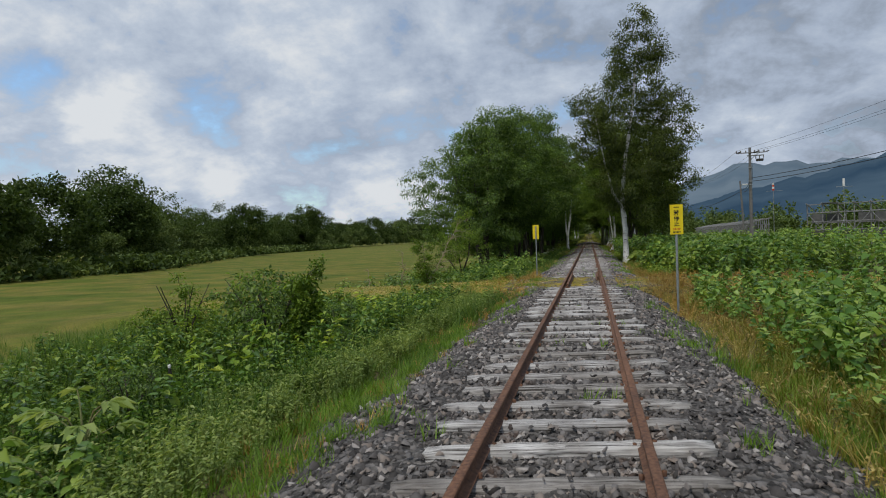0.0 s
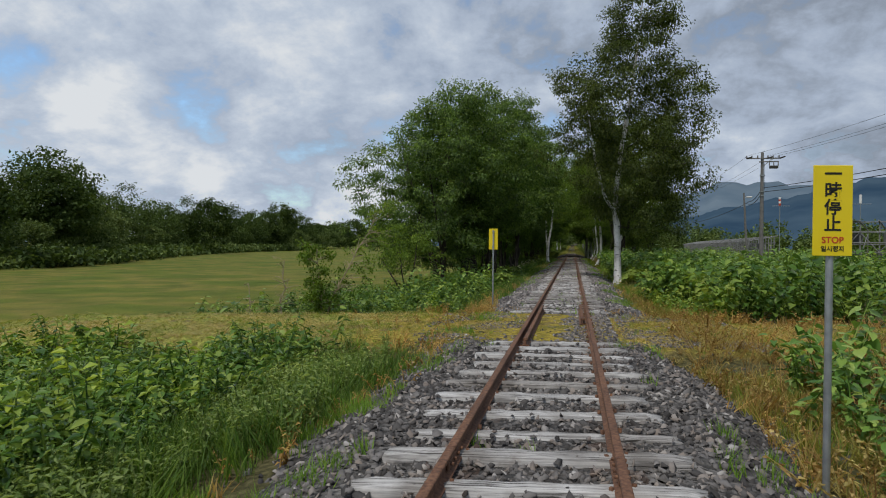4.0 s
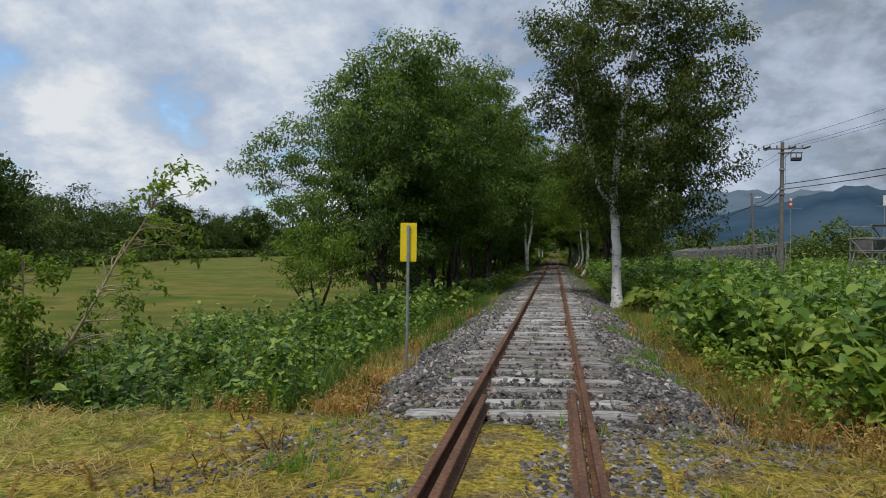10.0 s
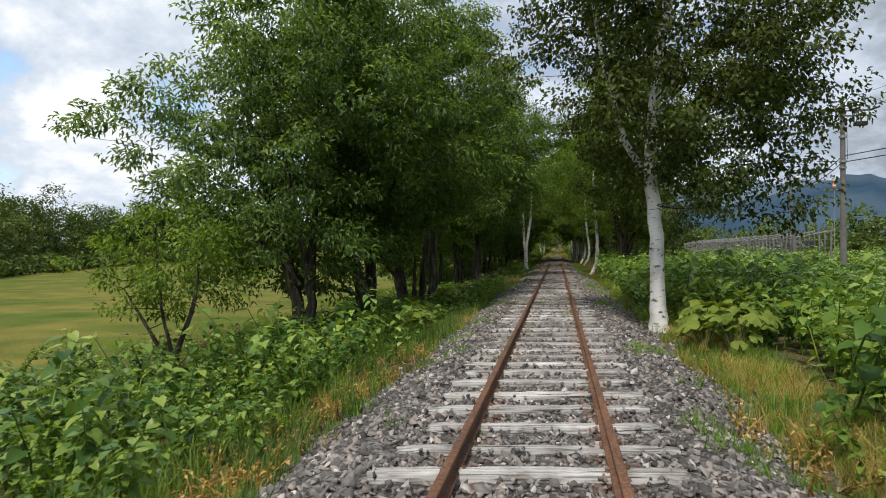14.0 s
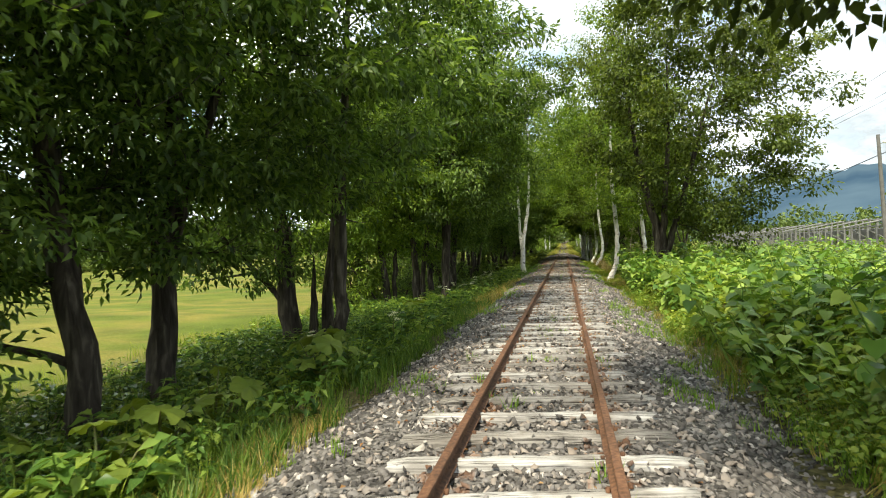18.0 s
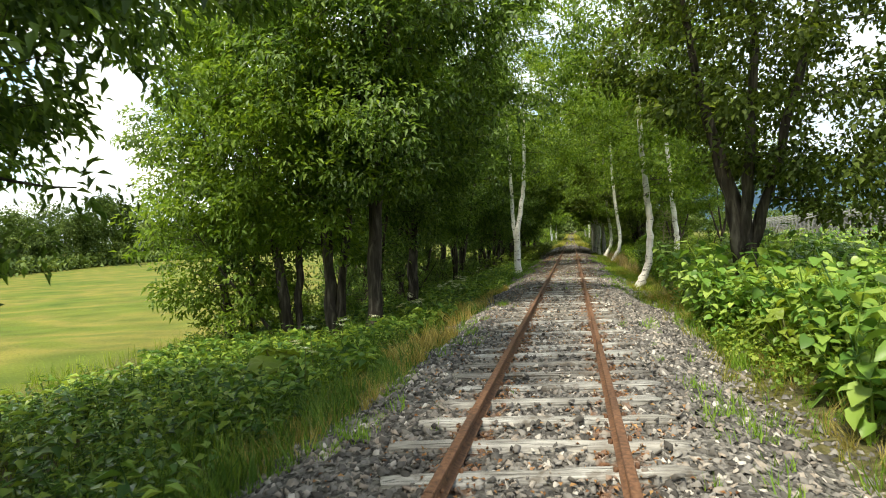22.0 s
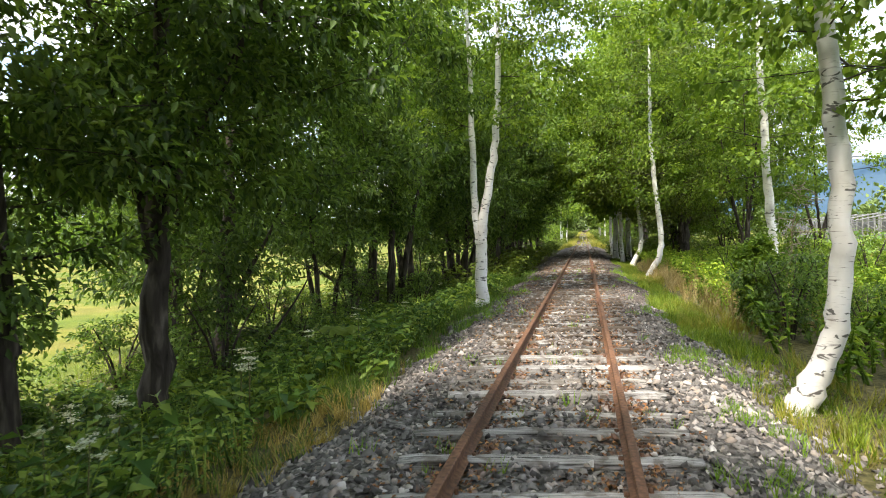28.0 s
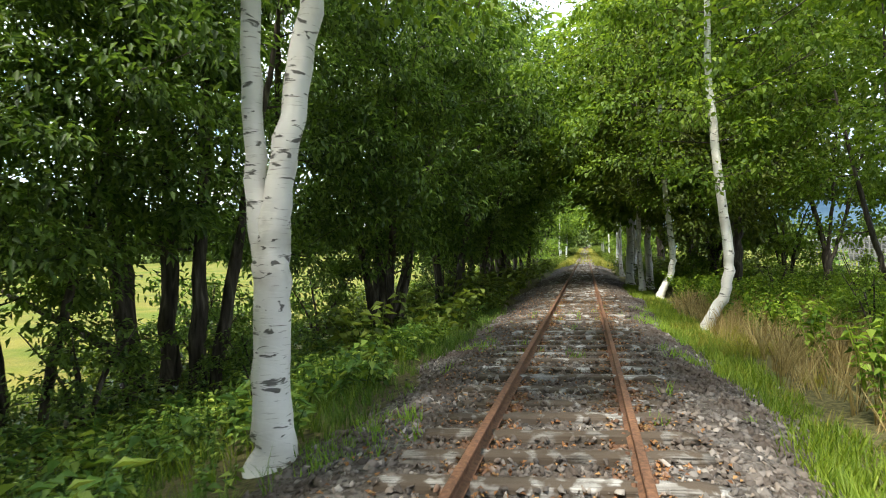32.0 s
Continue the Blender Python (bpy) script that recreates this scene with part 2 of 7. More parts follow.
def ground_mat():
    m, nt, b = base_mat("meadow_ground", 0.95, 0.1)
    geo = nt.nodes.new("ShaderNodeNewGeometry")
    pos = geo.outputs["Position"]
    sep = nt.nodes.new("ShaderNodeSeparateXYZ")
    nt.links.new(pos, sep.inputs[0])

    def rng(src, a, c):
        r = nt.nodes.new("ShaderNodeMapRange")
        r.interpolation_type = "SMOOTHSTEP"
        r.inputs["From Min"].default_value, r.inputs["From Max"].default_value = a, c
        nt.links.new(src, r.inputs["Value"])
        return r.outputs[0]

    def mul(a, c):
        k = nt.nodes.new("ShaderNodeMath")
        k.operation = "MULTIPLY"
        nt.links.new(a, k.inputs[0]); nt.links.new(c, k.inputs[1])
        return k.outputs[0]

    fine, mid = tex_noise(nt, 14, 6, pos), tex_noise(nt, 0.55, 5, pos)
    band = tex_noise(nt, 0.12, 6, pos, stretch=(1, 1.3, 1), dist=0.3)
    soil = ramp(nt, fine.outputs["Fac"], [(0.3, (0.035, 0.033, 0.018)), (0.5, (0.085, 0.08, 0.035)), (0.62, (0.13, 0.115, 0.055)), (0.78, (0.07, 0.085, 0.03))])
    field = ramp(nt, band.outputs["Fac"], [(0.3, (0.092, 0.136, 0.022)), (0.43, (0.13, 0.158, 0.028)), (0.5, (0.195, 0.18, 0.046)), (0.57, (0.14, 0.16, 0.03)), (0.7, (0.096, 0.142, 0.023))])
    fvar = ramp(nt, mid.outputs["Fac"], [(0.3, (0.62, 0.68, 0.6)), (0.5, (0.86, 0.86, 0.8)), (0.68, (1.06, 1.0, 0.9))])
    field = mixc(nt, 1.0, field, fvar, "MULTIPLY")
    fgr = ramp(nt, fine.outputs["Fac"], [(0.25, (0.7, 0.7, 0.7)), (0.75, (1.25, 1.25, 1.25))])
    field = mixc(nt, 1.0, field, fgr, "MULTIPLY")
    jig = nt.nodes.new("ShaderNodeMath")
    jig.operation = "MULTIPLY_ADD"
    jig.inputs[1].default_value = 4.0
    nt.links.new(mid.outputs["Fac"], jig.inputs[0]); nt.links.new(sep.outputs[0], jig.inputs[2])
    c = mixc(nt, rng(jig.outputs[0], -7.0, -10.0), soil, field)
    c = mixc(nt, rng(jig.outputs[0], 16.0, 22.0), c, field)
    # moss and cut grass on the level crossing
    spot = tex_noise(nt, 1.7, 9, pos, dist=0.5)
    grit = tex_noise(nt, 38, 5, pos)
    moss = ramp(nt, spot.outputs["Fac"], [(0.3, (0.13, 0.1, 0.05)), (0.41, (0.2, 0.16, 0.06)), (0.48, (0.3, 0.235, 0.045)), (0.57, (0.245, 0.2, 0.04)), (0.65, (0.15, 0.145, 0.035)), (0.72, (0.23, 0.19, 0.11))])
    mf = mixc(nt, 1.0, ramp(nt, fine.outputs["Fac"], [(0.3, (0.5, 0.5, 0.46)), (0.65, (1.3, 1.3, 1.3))]), ramp(nt, grit.outputs["Fac"], [(0.32, (0.45, 0.42, 0.4)), (0.6, (1.35, 1.35, 1.3))]), "MULTIPLY")
    turf = ramp(nt, spot.outputs["Fac"], [(0.3, (0.14, 0.11, 0.05)), (0.4, (0.2, 0.19, 0.055)), (0.5, (0.25, 0.255, 0.06)), (0.62, (0.17, 0.205, 0.04)), (0.72, (0.24, 0.215, 0.085))])
    moss = mixc(nt, rng(jig.outputs[0], -0.6, -2.6), moss, turf)
    moss = mixc(nt, 1.0, moss, mf, "MULTIPLY")
    jy = nt.nodes.new("ShaderNodeMath")
    jy.operation = "MULTIPLY_ADD"
    jy.inputs[1].default_value = 0.9
    nt.links.new(mid.outputs["Fac"], jy.inputs[0]); nt.links.new(sep.outputs[1], jy.inputs[2])
    cross = mul(mul(rng(jy.outputs[0], 23.1, 23.8), rng(jy.outputs[0], 28.4, 27.6)), mul(rng(sep.outputs[0], -17, -14), rng(sep.outputs[0], 30, 26)))
    c = mixc(nt, cross, c, moss)
    nt.links.new(c, b.inputs["Base Color"])
    bump(nt, b, fine.outputs["Fac"], 0.8, 0.05)
    return m


def ballast_mat(name, island):
    m, nt, b = base_mat(name, 0.85, 0.25)
    geo = nt.nodes.new("ShaderNodeNewGeometry")
    pos = geo.outputs["Position"]
    if island:
        own = ramp(nt, geo.outputs["Random Per Island"], [(0.0, (0.036, 0.034, 0.033)), (0.35, (0.086, 0.082, 0.08)), (0.7, (0.168, 0.161, 0.157)), (0.88, (0.2, 0.172, 0.15)), (1.0, (0.36, 0.35, 0.34))])
        f = tex_noise(nt, 45, 4, pos)
        src = f.outputs["Fac"]
    else:
        v = nt.nodes.new("ShaderNodeTexVoronoi")
        v.inputs["Scale"].default_value = 22
        nt.links.new(pos, v.inputs["Vector"])
        s2 = nt.nodes.new("ShaderNodeSeparateColor")
        nt.links.new(v.outputs["Color"], s2.inputs[0])
        own = ramp(nt, s2.outputs[0], [(0.0, (0.024, 0.023, 0.022)), (0.5, (0.075, 0.072, 0.069)), (1.0, (0.17, 0.163, 0.157))])
        src = v.outputs["Distance"]
    stain = tex_noise(nt, 0.8, 5, pos)
    st = ramp(nt, stain.outputs["Fac"], [(0.35, (0.78, 0.76, 0.76)), (0.65, (1.12, 1.1, 1.08))])
    col = mixc(nt, 1.0, own, st, "MULTIPLY")
    # stone turns paler along the track, from y 25 to y 33
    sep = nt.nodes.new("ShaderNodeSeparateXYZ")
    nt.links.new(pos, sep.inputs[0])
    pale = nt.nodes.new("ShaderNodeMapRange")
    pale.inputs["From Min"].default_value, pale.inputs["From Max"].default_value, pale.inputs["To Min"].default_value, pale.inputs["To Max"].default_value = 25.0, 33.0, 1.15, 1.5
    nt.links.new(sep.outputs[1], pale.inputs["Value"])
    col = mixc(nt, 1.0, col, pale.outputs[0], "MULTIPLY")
    # old leaves under the trees, plus tree shade mixed into the stone colour
    r = nt.nodes.new("ShaderNodeMapRange")
    r.inputs["From Min"].default_value, r.inputs["From Max"].default_value, r.inputs["To Max"].default_value = 72.0, 85.0, 0.92
    nt.links.new(sep.outputs[1], r.inputs["Value"])
    n2 = tex_noise(nt, 1.7, 4, pos)
    lm = ramp(nt, n2.outputs["Fac"], [(0.36, (0.25, 0.25, 0.25)), (0.58, (1, 1, 1))])
    k = mixc(nt, 1.0, lm, r.outputs[0], "MULTIPLY")
    col = mixc(nt, k, col, (0.078, 0.058, 0.047))
    # rust stains close to each rail, stronger further along
    ab = nt.nodes.new("ShaderNodeMath")
    ab.operation = "ABSOLUTE"
    nt.links.new(sep.outputs[0], ab.inputs[0])
    rl = nt.nodes.new("ShaderNodeMath")
    rl.operation, rl.inputs[1].default_value, rl.inputs[2].default_value = "COMPARE", 0.565, 0.19
    nt.links.new(ab.outputs[0], rl.inputs[0])
    n3 = tex_noise(nt, 6, 4, pos)
    rm = ramp(nt, n3.outputs["Fac"], [(0.45, (0, 0, 0)), (0.62, (0.65, 0.65, 0.65))])
    rk = nt.nodes.new("ShaderNodeMath")
    rk.operation = "MULTIPLY"
    nt.links.new(rl.outputs[0], rk.inputs[0])
    nt.links.new(rm, rk.inputs[1])
    rg = nt.nodes.new("ShaderNodeMapRange")
    rg.inputs["From Min"].default_value, rg.inputs["From Max"].default_value, rg.inputs["To Min"].default_value = 20.0, 55.0, 0.25
    nt.links.new(sep.outputs[1], rg.inputs["Value"])
    rk2 = nt.nodes.new("ShaderNodeMath")
    rk2.operation = "MULTIPLY"
    nt.links.new(rk.outputs[0], rk2.inputs[0]); nt.links.new(rg.outputs[0], rk2.inputs[1])
    col = mixc(nt, rk2.outputs[0], col, (0.22, 0.1, 0.05))
    nt.links.new(col, b.inputs["Base Color"])
    bump(nt, b, src, 0.5 if island else 1.0, 0.01 if island else 0.04)
    return m


def wood_mat(name, dirt):
    m, nt, b = base_mat(name, 0.85, 0.2)
    oi = nt.nodes.new("ShaderNodeObjectInfo")
    tc = nt.nodes.new("ShaderNodeTexCoord")
    add = nt.nodes.new("ShaderNodeVectorMath")
    add.operation = "MULTIPLY_ADD"
    nt.links.new(oi.outputs["Random"], add.inputs[0])
    add.inputs[1].default_value = (37, 19, 11)
    nt.links.new(tc.outputs["Object"], add.inputs[2])
    grain = tex_noise(nt, 1.0, 6, add.outputs[0], stretch=(1.5, 62, 62), dist=0.25)
    blot = tex_noise(nt, 2.5, 4, add.outputs[0])
    c = ramp(nt, grain.outputs["Fac"], [(0.34, (0.06, 0.055, 0.05)), (0.42, (0.28, 0.273, 0.265)), (0.55, (0.47, 0.46, 0.447)), (0.75, (0.62, 0.61, 0.595))])
    tone = ramp(nt, oi.outputs["Random"], [(0.0, (0.5, 0.48, 0.46)), (0.1, (0.72, 0.7, 0.68)), (0.3, (0.92, 0.92, 0.93)), (1.0, (1.16, 1.16, 1.16))])
    c = mixc(nt, 1.0, c, tone, "MULTIPLY")
    bl = ramp(nt, blot.outputs["Fac"], [(0.35, (0.6, 0.58, 0.56)), (0.6, (1.05, 1.05, 1.05))])
    c = mixc(nt, 1.0, c, bl, "MULTIPLY")
    spot = tex_noise(nt, 5.5, 5, add.outputs[0], dist=0.4)
    dm = ramp(nt, spot.outputs["Fac"], [(0.62 - 0.2 * dirt, (0, 0, 0)), (0.72 - 0.2 * dirt, (0.4 + 0.5 * dirt,) * 3)])
    c = mixc(nt, dm, c, (0.1, 0.075, 0.055))
    c = mixc(nt, 1.0, c, (1 - 0.25 * min(dirt, 1),) * 3, "MULTIPLY")
    nt.links.new(c, b.inputs["Base Color"])
    bump(nt, b, grain.outputs["Fac"], 0.8, 0.012)
    return m


def rust_mat():
    m, nt, b = base_mat("rusty_steel", 0.75, 0.35, 0.0)
    geo = nt.nodes.new("ShaderNodeNewGeometry")
    t, u = tex_noise(nt, 30, 6, geo.outputs["Position"]), tex_noise(nt, 1.3, 4, geo.outputs["Position"])
    c = ramp(nt, t.outputs["Fac"], [(0.3, (0.07, 0.037, 0.025)), (0.5, (0.135, 0.07, 0.042)), (0.72, (0.21, 0.115, 0.068))])
    k = ramp(nt, u.outputs["Fac"], [(0.35, (0.75, 0.72, 0.72)), (0.65, (1.2, 1.12, 1.05))])
    nt.links.new(mixc(nt, 1.0, c, k, "MULTIPLY"), b.inputs["Base Color"])
    bump(nt, b, t.outputs["Fac"], 0.4, 0.004)
    return m


def plain_mat(name, c1, c2, scale=6, rough=0.6, metal=0.0, spec=0.4, bmp=0.1):
    m, nt, b = base_mat(name, rough, spec, metal)
    geo = nt.nodes.new("ShaderNodeNewGeometry")
    t = tex_noise(nt, scale, 5, geo.outputs["Position"])
    nt.links.new(ramp(nt, t.outputs["Fac"], [(0.3, c1), (0.7, c2)]), b.inputs["Base Color"])
    if bmp:
        bump(nt, b, t.outputs["Fac"], bmp, 0.01)
    return m


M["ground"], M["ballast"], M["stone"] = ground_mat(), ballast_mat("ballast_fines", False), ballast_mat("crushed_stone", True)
M["tarred_wood"] = plain_mat("tarred_wood", (0.03, 0.027, 0.024), (0.075, 0.068, 0.06), 9, 0.8, 0.0, 0.3, 0.4)
M["wood"], M["old_wood"], M["rust"] = wood_mat("weathered_wood", 0.0), wood_mat("old_wood", 0.5), rust_mat()
M["littered_wood"] = wood_mat("littered_wood", 1.1)
M["galv"] = plain_mat("galvanised_steel", (0.3, 0.32, 0.33), (0.45, 0.47, 0.48), 12, 0.45, 0.7)
M["rack"] = plain_mat("rack_steel", (0.17, 0.17, 0.17), (0.3, 0.3, 0.3), 3, 0.6, 0.3)
M["panel"] = plain_mat("weathered_board", (0.06, 0.06, 0.062), (0.14, 0.14, 0.14), 2, 0.6, 0.0, 0.5, 0)
M["yellow"] = plain_mat("yellow_sign_face", (0.8, 0.6, 0.012), (0.86, 0.67, 0.02), 4, 0.4, 0.0, 0.4, 0)
M["black"] = plain_mat("black_lettering", (0.015, 0.015, 0.015), (0.025, 0.025, 0.022), 4, 0.6, 0, 0.3, 0)
M["red"] = plain_mat("red_lettering", (0.5, 0.05, 0.02), (0.6, 0.08, 0.03), 4, 0.6, 0, 0.3, 0)
M["concrete"] = plain_mat("concrete_pole", (0.13, 0.125, 0.12), (0.2, 0.195, 0.185), 5, 0.85)
M["cable"] = plain_mat("cable_black", (0.02, 0.02, 0.022), (0.035, 0.035, 0.035), 4, 0.6, 0, 0.3, 0)
M["petal"] = leaf_mat("petal", (0.6, 0.62, 0.55), (0.72, 0.73, 0.68), (0.8, 0.8, 0.77), trans=0.2)
M["white"] = plain_mat("white_paint", (0.7, 0.7, 0.69), (0.8, 0.8, 0.79), 4, 0.5, 0, 0.4, 0)
# blue distance haze is painted into both hill colours, paler for the far ridge
M["hill"] = plain_mat("hazed_wooded_hill", (0.03, 0.06, 0.098), (0.066, 0.106, 0.145), 0.004, 1.0, 0, 0.0, 0)
M["hill_far"] = plain_mat("hazed_far_hill", (0.1, 0.145, 0.19), (0.15, 0.195, 0.235), 0.004, 1.0, 0, 0.0, 0)
M["dead_wood"] = plain_mat("dead_wood", (0.24, 0.19, 0.12), (0.42, 0.35, 0.23), 12, 0.9)
M["stalk"] = plain_mat("green_stalk", (0.1, 0.14, 0.04), (0.2, 0.17, 0.07), 5, 0.7)

# ---------------------------------------------------------------- mesh helpers
RNG = np.random.default_rng(7)


def mesh_of(name, verts, faces, mat, smooth=False):
    """A mesh from arrays of corners and of triangles (or quads)."""
    verts, faces = np.asarray(verts, np.float32), np.asarray(faces, np.int32)
    me = bpy.data.meshes.new(name)
    k = faces.shape[1]
    me.vertices.add(len(verts)); me.vertices.foreach_set("co", verts.ravel())
    me.loops.add(faces.size); me.loops.foreach_set("vertex_index", faces.ravel())
    me.polygons.add(len(faces)); me.polygons.foreach_set("loop_start", np.arange(len(faces), dtype=np.int32) * k)
    if smooth:
        me.polygons.foreach_set("use_smooth", np.ones(len(faces), bool))
    me.materials.append(mat)
    me.update(calc_edges=True)
    return me


def put(name, me, parent=None, label="", category="", group="", kind="", m=None):
    ob = new(name, me)
    if parent is not None:
        ob.parent = parent
    if m is not None:
        ob.matrix_basis = m
    return tagged(ob, label, category, group, kind)


def part(name, bm, material, parent, label=""):
    me = bpy.data.meshes.new(name)
    bm.to_mesh(me); bm.free()
    me.materials.append(material)
    return put(name, me, parent, label)


def thing(name, m, label, category, group="", kind=""):
    ob = new(name)
    ob.matrix_basis = m
    return tagged(ob, label, category, group, kind)


def merge(pieces):
    """Joins (verts, tris) pairs into one pair."""
    vs, fs, o = [], [], 0
    for v, f in pieces:
        vs.append(v); fs.append(f + o); o += len(v)
    return np.concatenate(vs), np.concatenate(fs)


def scatter(shape, pos, rotz, scale, tilt=None):
    """Copies one small (verts, tris) shape to many places: turned about z, scaled, and tilted a little."""
    v, f = shape
    n = len(pos)
    c, s = np.cos(rotz)[:, None], np.sin(rotz)[:, None]
    sc = np.asarray(scale, float)
    if sc.ndim == 1:
        sc = np.repeat(sc[:, None], 3, 1)
    p = v[None] * sc[:, None, :]
    if tilt is not None:
        p = p.copy()
        p[:, :, 0] += p[:, :, 2] * tilt[:, :1]
        p[:, :, 1] += p[:, :, 2] * tilt[:, 1:]
    q = np.stack([p[:, :, 0] * c - p[:, :, 1] * s, p[:, :, 0] * s + p[:, :, 1] * c, p[:, :, 2]], 2) + np.asarray(pos)[:, None, :]
    ff = f[None] + (np.arange(n) * len(v))[:, None, None]
    return q.reshape(-1, 3), ff.reshape(-1, 3)


def tube(path, radii, sides=7, wob=0.0, rng=None):
    """A round tapered stem along a line of points, as triangles."""
    path = np.asarray(path, float)
    n = len(path)
    d = np.gradient(path, axis=0)
    d /= np.linalg.norm(d, axis=1, keepdims=True) + 1e-9
    ref = np.array([0.31, 0.95, 0.05])
    a = np.cross(d, ref); a /= np.linalg.norm(a, axis=1, keepdims=True) + 1e-9
    b = np.cross(d, a)
    th = np.linspace(0, 2 * np.pi, sides, endpoint=False)
    r = np.asarray(radii, float)[:, None] * np.ones(sides)[None]
    if wob and rng is not None:
        r = r * (1 + wob * rng.normal(size=r.shape))
    v = path[:, None] + r[:, :, None] * (np.cos(th)[None, :, None] * a[:, None] + np.sin(th)[None, :, None] * b[:, None])
    i, j = np.arange(n - 1)[:, None] * sides, np.arange(sides)[None]
    k = (j + 1) % sides
    q = np.stack([i + j, i + k, i + sides + k, i + sides + j], 2).reshape(-1, 4)
    f = np.concatenate([q[:, [0, 1, 2]], q[:, [0, 2, 3]]])
    return v.reshape(-1, 3), f


def leaves(centres, axis, up, length, width, fold=0.25, curl=0.2):
    """Pointed leaves: each four corners and a midrib fold, two triangles."""
    axis = axis / (np.linalg.norm(axis, axis=1, keepdims=True) + 1e-9)
    side = np.cross(axis, up); side /= np.linalg.norm(side, axis=1, keepdims=True) + 1e-9
    nor = np.cross(side, axis)
    L, W = np.asarray(length)[:, None], np.asarray(width)[:, None]
    a = centres
    mid = centres + axis * L * 0.45
    l = mid - side * W * 0.5 + nor * W * fold
    r = mid + side * W * 0.5 + nor * W * fold
    t = centres + axis * L - nor * L * curl
    v = np.stack([a, l, t, r], 1).reshape(-1, 3)
    o = np.arange(len(centres))[:, None] * 4
    f = np.concatenate([o + np.array([[0, 2, 1]]), o + np.array([[0, 3, 2]])], 1).reshape(-1, 3)
    return v, f


def rand_dirs(rng, n, zscale=1.0):
    d = rng.normal(size=(n, 3))
    d[:, 2] *= zscale
    return d / np.linalg.norm(d, axis=1, keepdims=True)


# ---------------------------------------------------------------- ground
CROSS_A, CROSS_B = 23.0, 27.5       # the level crossing, along the track


def smooth(a, b, v):
    t = np.clip((v - a) / (b - a), 0, 1)
    return t * t * (3 - 2 * t)


def rise(x, y):
    """The line climbs gently beyond the avenue."""
    d = np.clip(np.asarray(y, float) - 140.0, 0, 400)
    return np.where(d < 90, 0.00008 * d * d, 0.648 + 0.0144 * (d - 90)) * smooth(34, 9, np.abs(x))


def ground_z(x, y):
    """Height of the ground sheet beside and under the ballast."""
    x, y = np.asarray(x, float), np.asarray(y, float)
    left = np.interp(-x, [0, 1.5, 2.2, 3.0, 4.2, 6.0, 9.0, 60], [-0.3, -0.3, -0.32, -0.46, -0.75, -1.0, -1.2, -1.3])
    left = left - 0.28 * smooth(66, 74, y) * smooth(3.0, 6.0, -x)
    right = np.interp(x, [0, 1.5, 2.2, 3.5, 6, 40, 80], [-0.3, -0.3, -0.33, -0.25, -0.3, -0.3, -0.3])
    z = np.where(x < 0, left, right)
    c = smooth(CROSS_A - 0.8, CROSS_A + 0.3, y) * smooth(CROSS_B + 0.9, CROSS_B - 0.2, y) * smooth(-22, -11, x) * smooth(24, 12, x)
    lvl = np.where(np.abs(x) < 1.0, -0.01, np.where(x < 0, -0.03 - 0.035 * np.maximum(-x - 1.5, 0), -0.05 - 0.012 * np.maximum(x - 1.5, 0)))
    z = z + (lvl - z) * c
    z = z + 0.03 * np.sin(x * 1.7 + 0.6 * y) * np.sin(y * 1.13 + x * 0.4) * smooth(1.9, 3.2, np.abs(x))
    return z + rise(x, y)


def axis_steps(fine_a, fine_b, step, far):
    a = list(np.arange(fine_a, fine_b + 1e-6, step))
    lo, hi, d = [fine_a], [fine_b], step
    while hi[-1] < far:
        d *= 1.35
        hi.append(hi[-1] + d); lo.append(lo[-1] - d)
    return np.array(lo[:0:-1] + a + hi[1:])


def build_ground():
    xs, ys = axis_steps(-18, 14, 0.3, 3500), axis_steps(-2, 110, 0.4, 3500)
    X, Y = np.meshgrid(xs, ys)
    Z = ground_z(X, Y)
    v = np.stack([X, Y, Z], 2).reshape(-1, 3)
    w = len(xs)
    i, j = np.meshgrid(np.arange(len(ys) - 1), np.arange(w - 1), indexing="ij")
    a = (i * w + j).ravel()
    f = np.stack([a, a + 1, a + w + 1, a + w], 1)
    put("ground", mesh_of("ground", v, f, M["ground"], True), label="green meadow and verges with a mossy track crossing", category="ground", kind="structure")


build_ground()


def bed_edge(x, y):
    """How far the stone spreads or is overgrown along the way."""
    s = np.sign(x)
    return (0.1 * np.sin(y * 0.55 + s * 1.3) + 0.09 * np.sin(y * 1.37 + s * 2.1) + 0.05 * np.sin(y * 3.1 + s)) * smooth(1.2, 1.9, np.abs(x))


def bed_z(x, y):
    ax = np.abs(np.asarray(x, float)) + bed_edge(x, y)
    z = np.interp(ax, [0, 0.5, 1.45, 2.3, 2.6], [-0.045, -0.05, -0.05, -0.36, -0.5])
    c = smooth(CROSS_A + 0.2, CROSS_A + 1.0, y) * smooth(CROSS_B + 0.2, CROSS_B - 0.6, y)
    return z - 0.09 * c + rise(x, y)


def build_bed():
    xs, ys = np.linspace(-2.6, 2.6, 45), np.concatenate([np.arange(-8, 100, 0.15), np.arange(100, 420, 1.5)])
    X, Y = np.meshgrid(xs, ys)
    rng = np.random.default_rng(3)
    Z = bed_z(X, Y) + rng.normal(0, 0.009, X.shape)
    v = np.stack([X, Y, Z], 2).reshape(-1, 3)
    w = len(xs)
    i, j = np.meshgrid(np.arange(len(ys) - 1), np.arange(w - 1), indexing="ij")
    a = (i * w + j).ravel()
    f = np.stack([a, a + 1, a + w + 1, a + w], 1)
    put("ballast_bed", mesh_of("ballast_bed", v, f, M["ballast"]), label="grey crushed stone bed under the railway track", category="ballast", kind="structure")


build_bed()

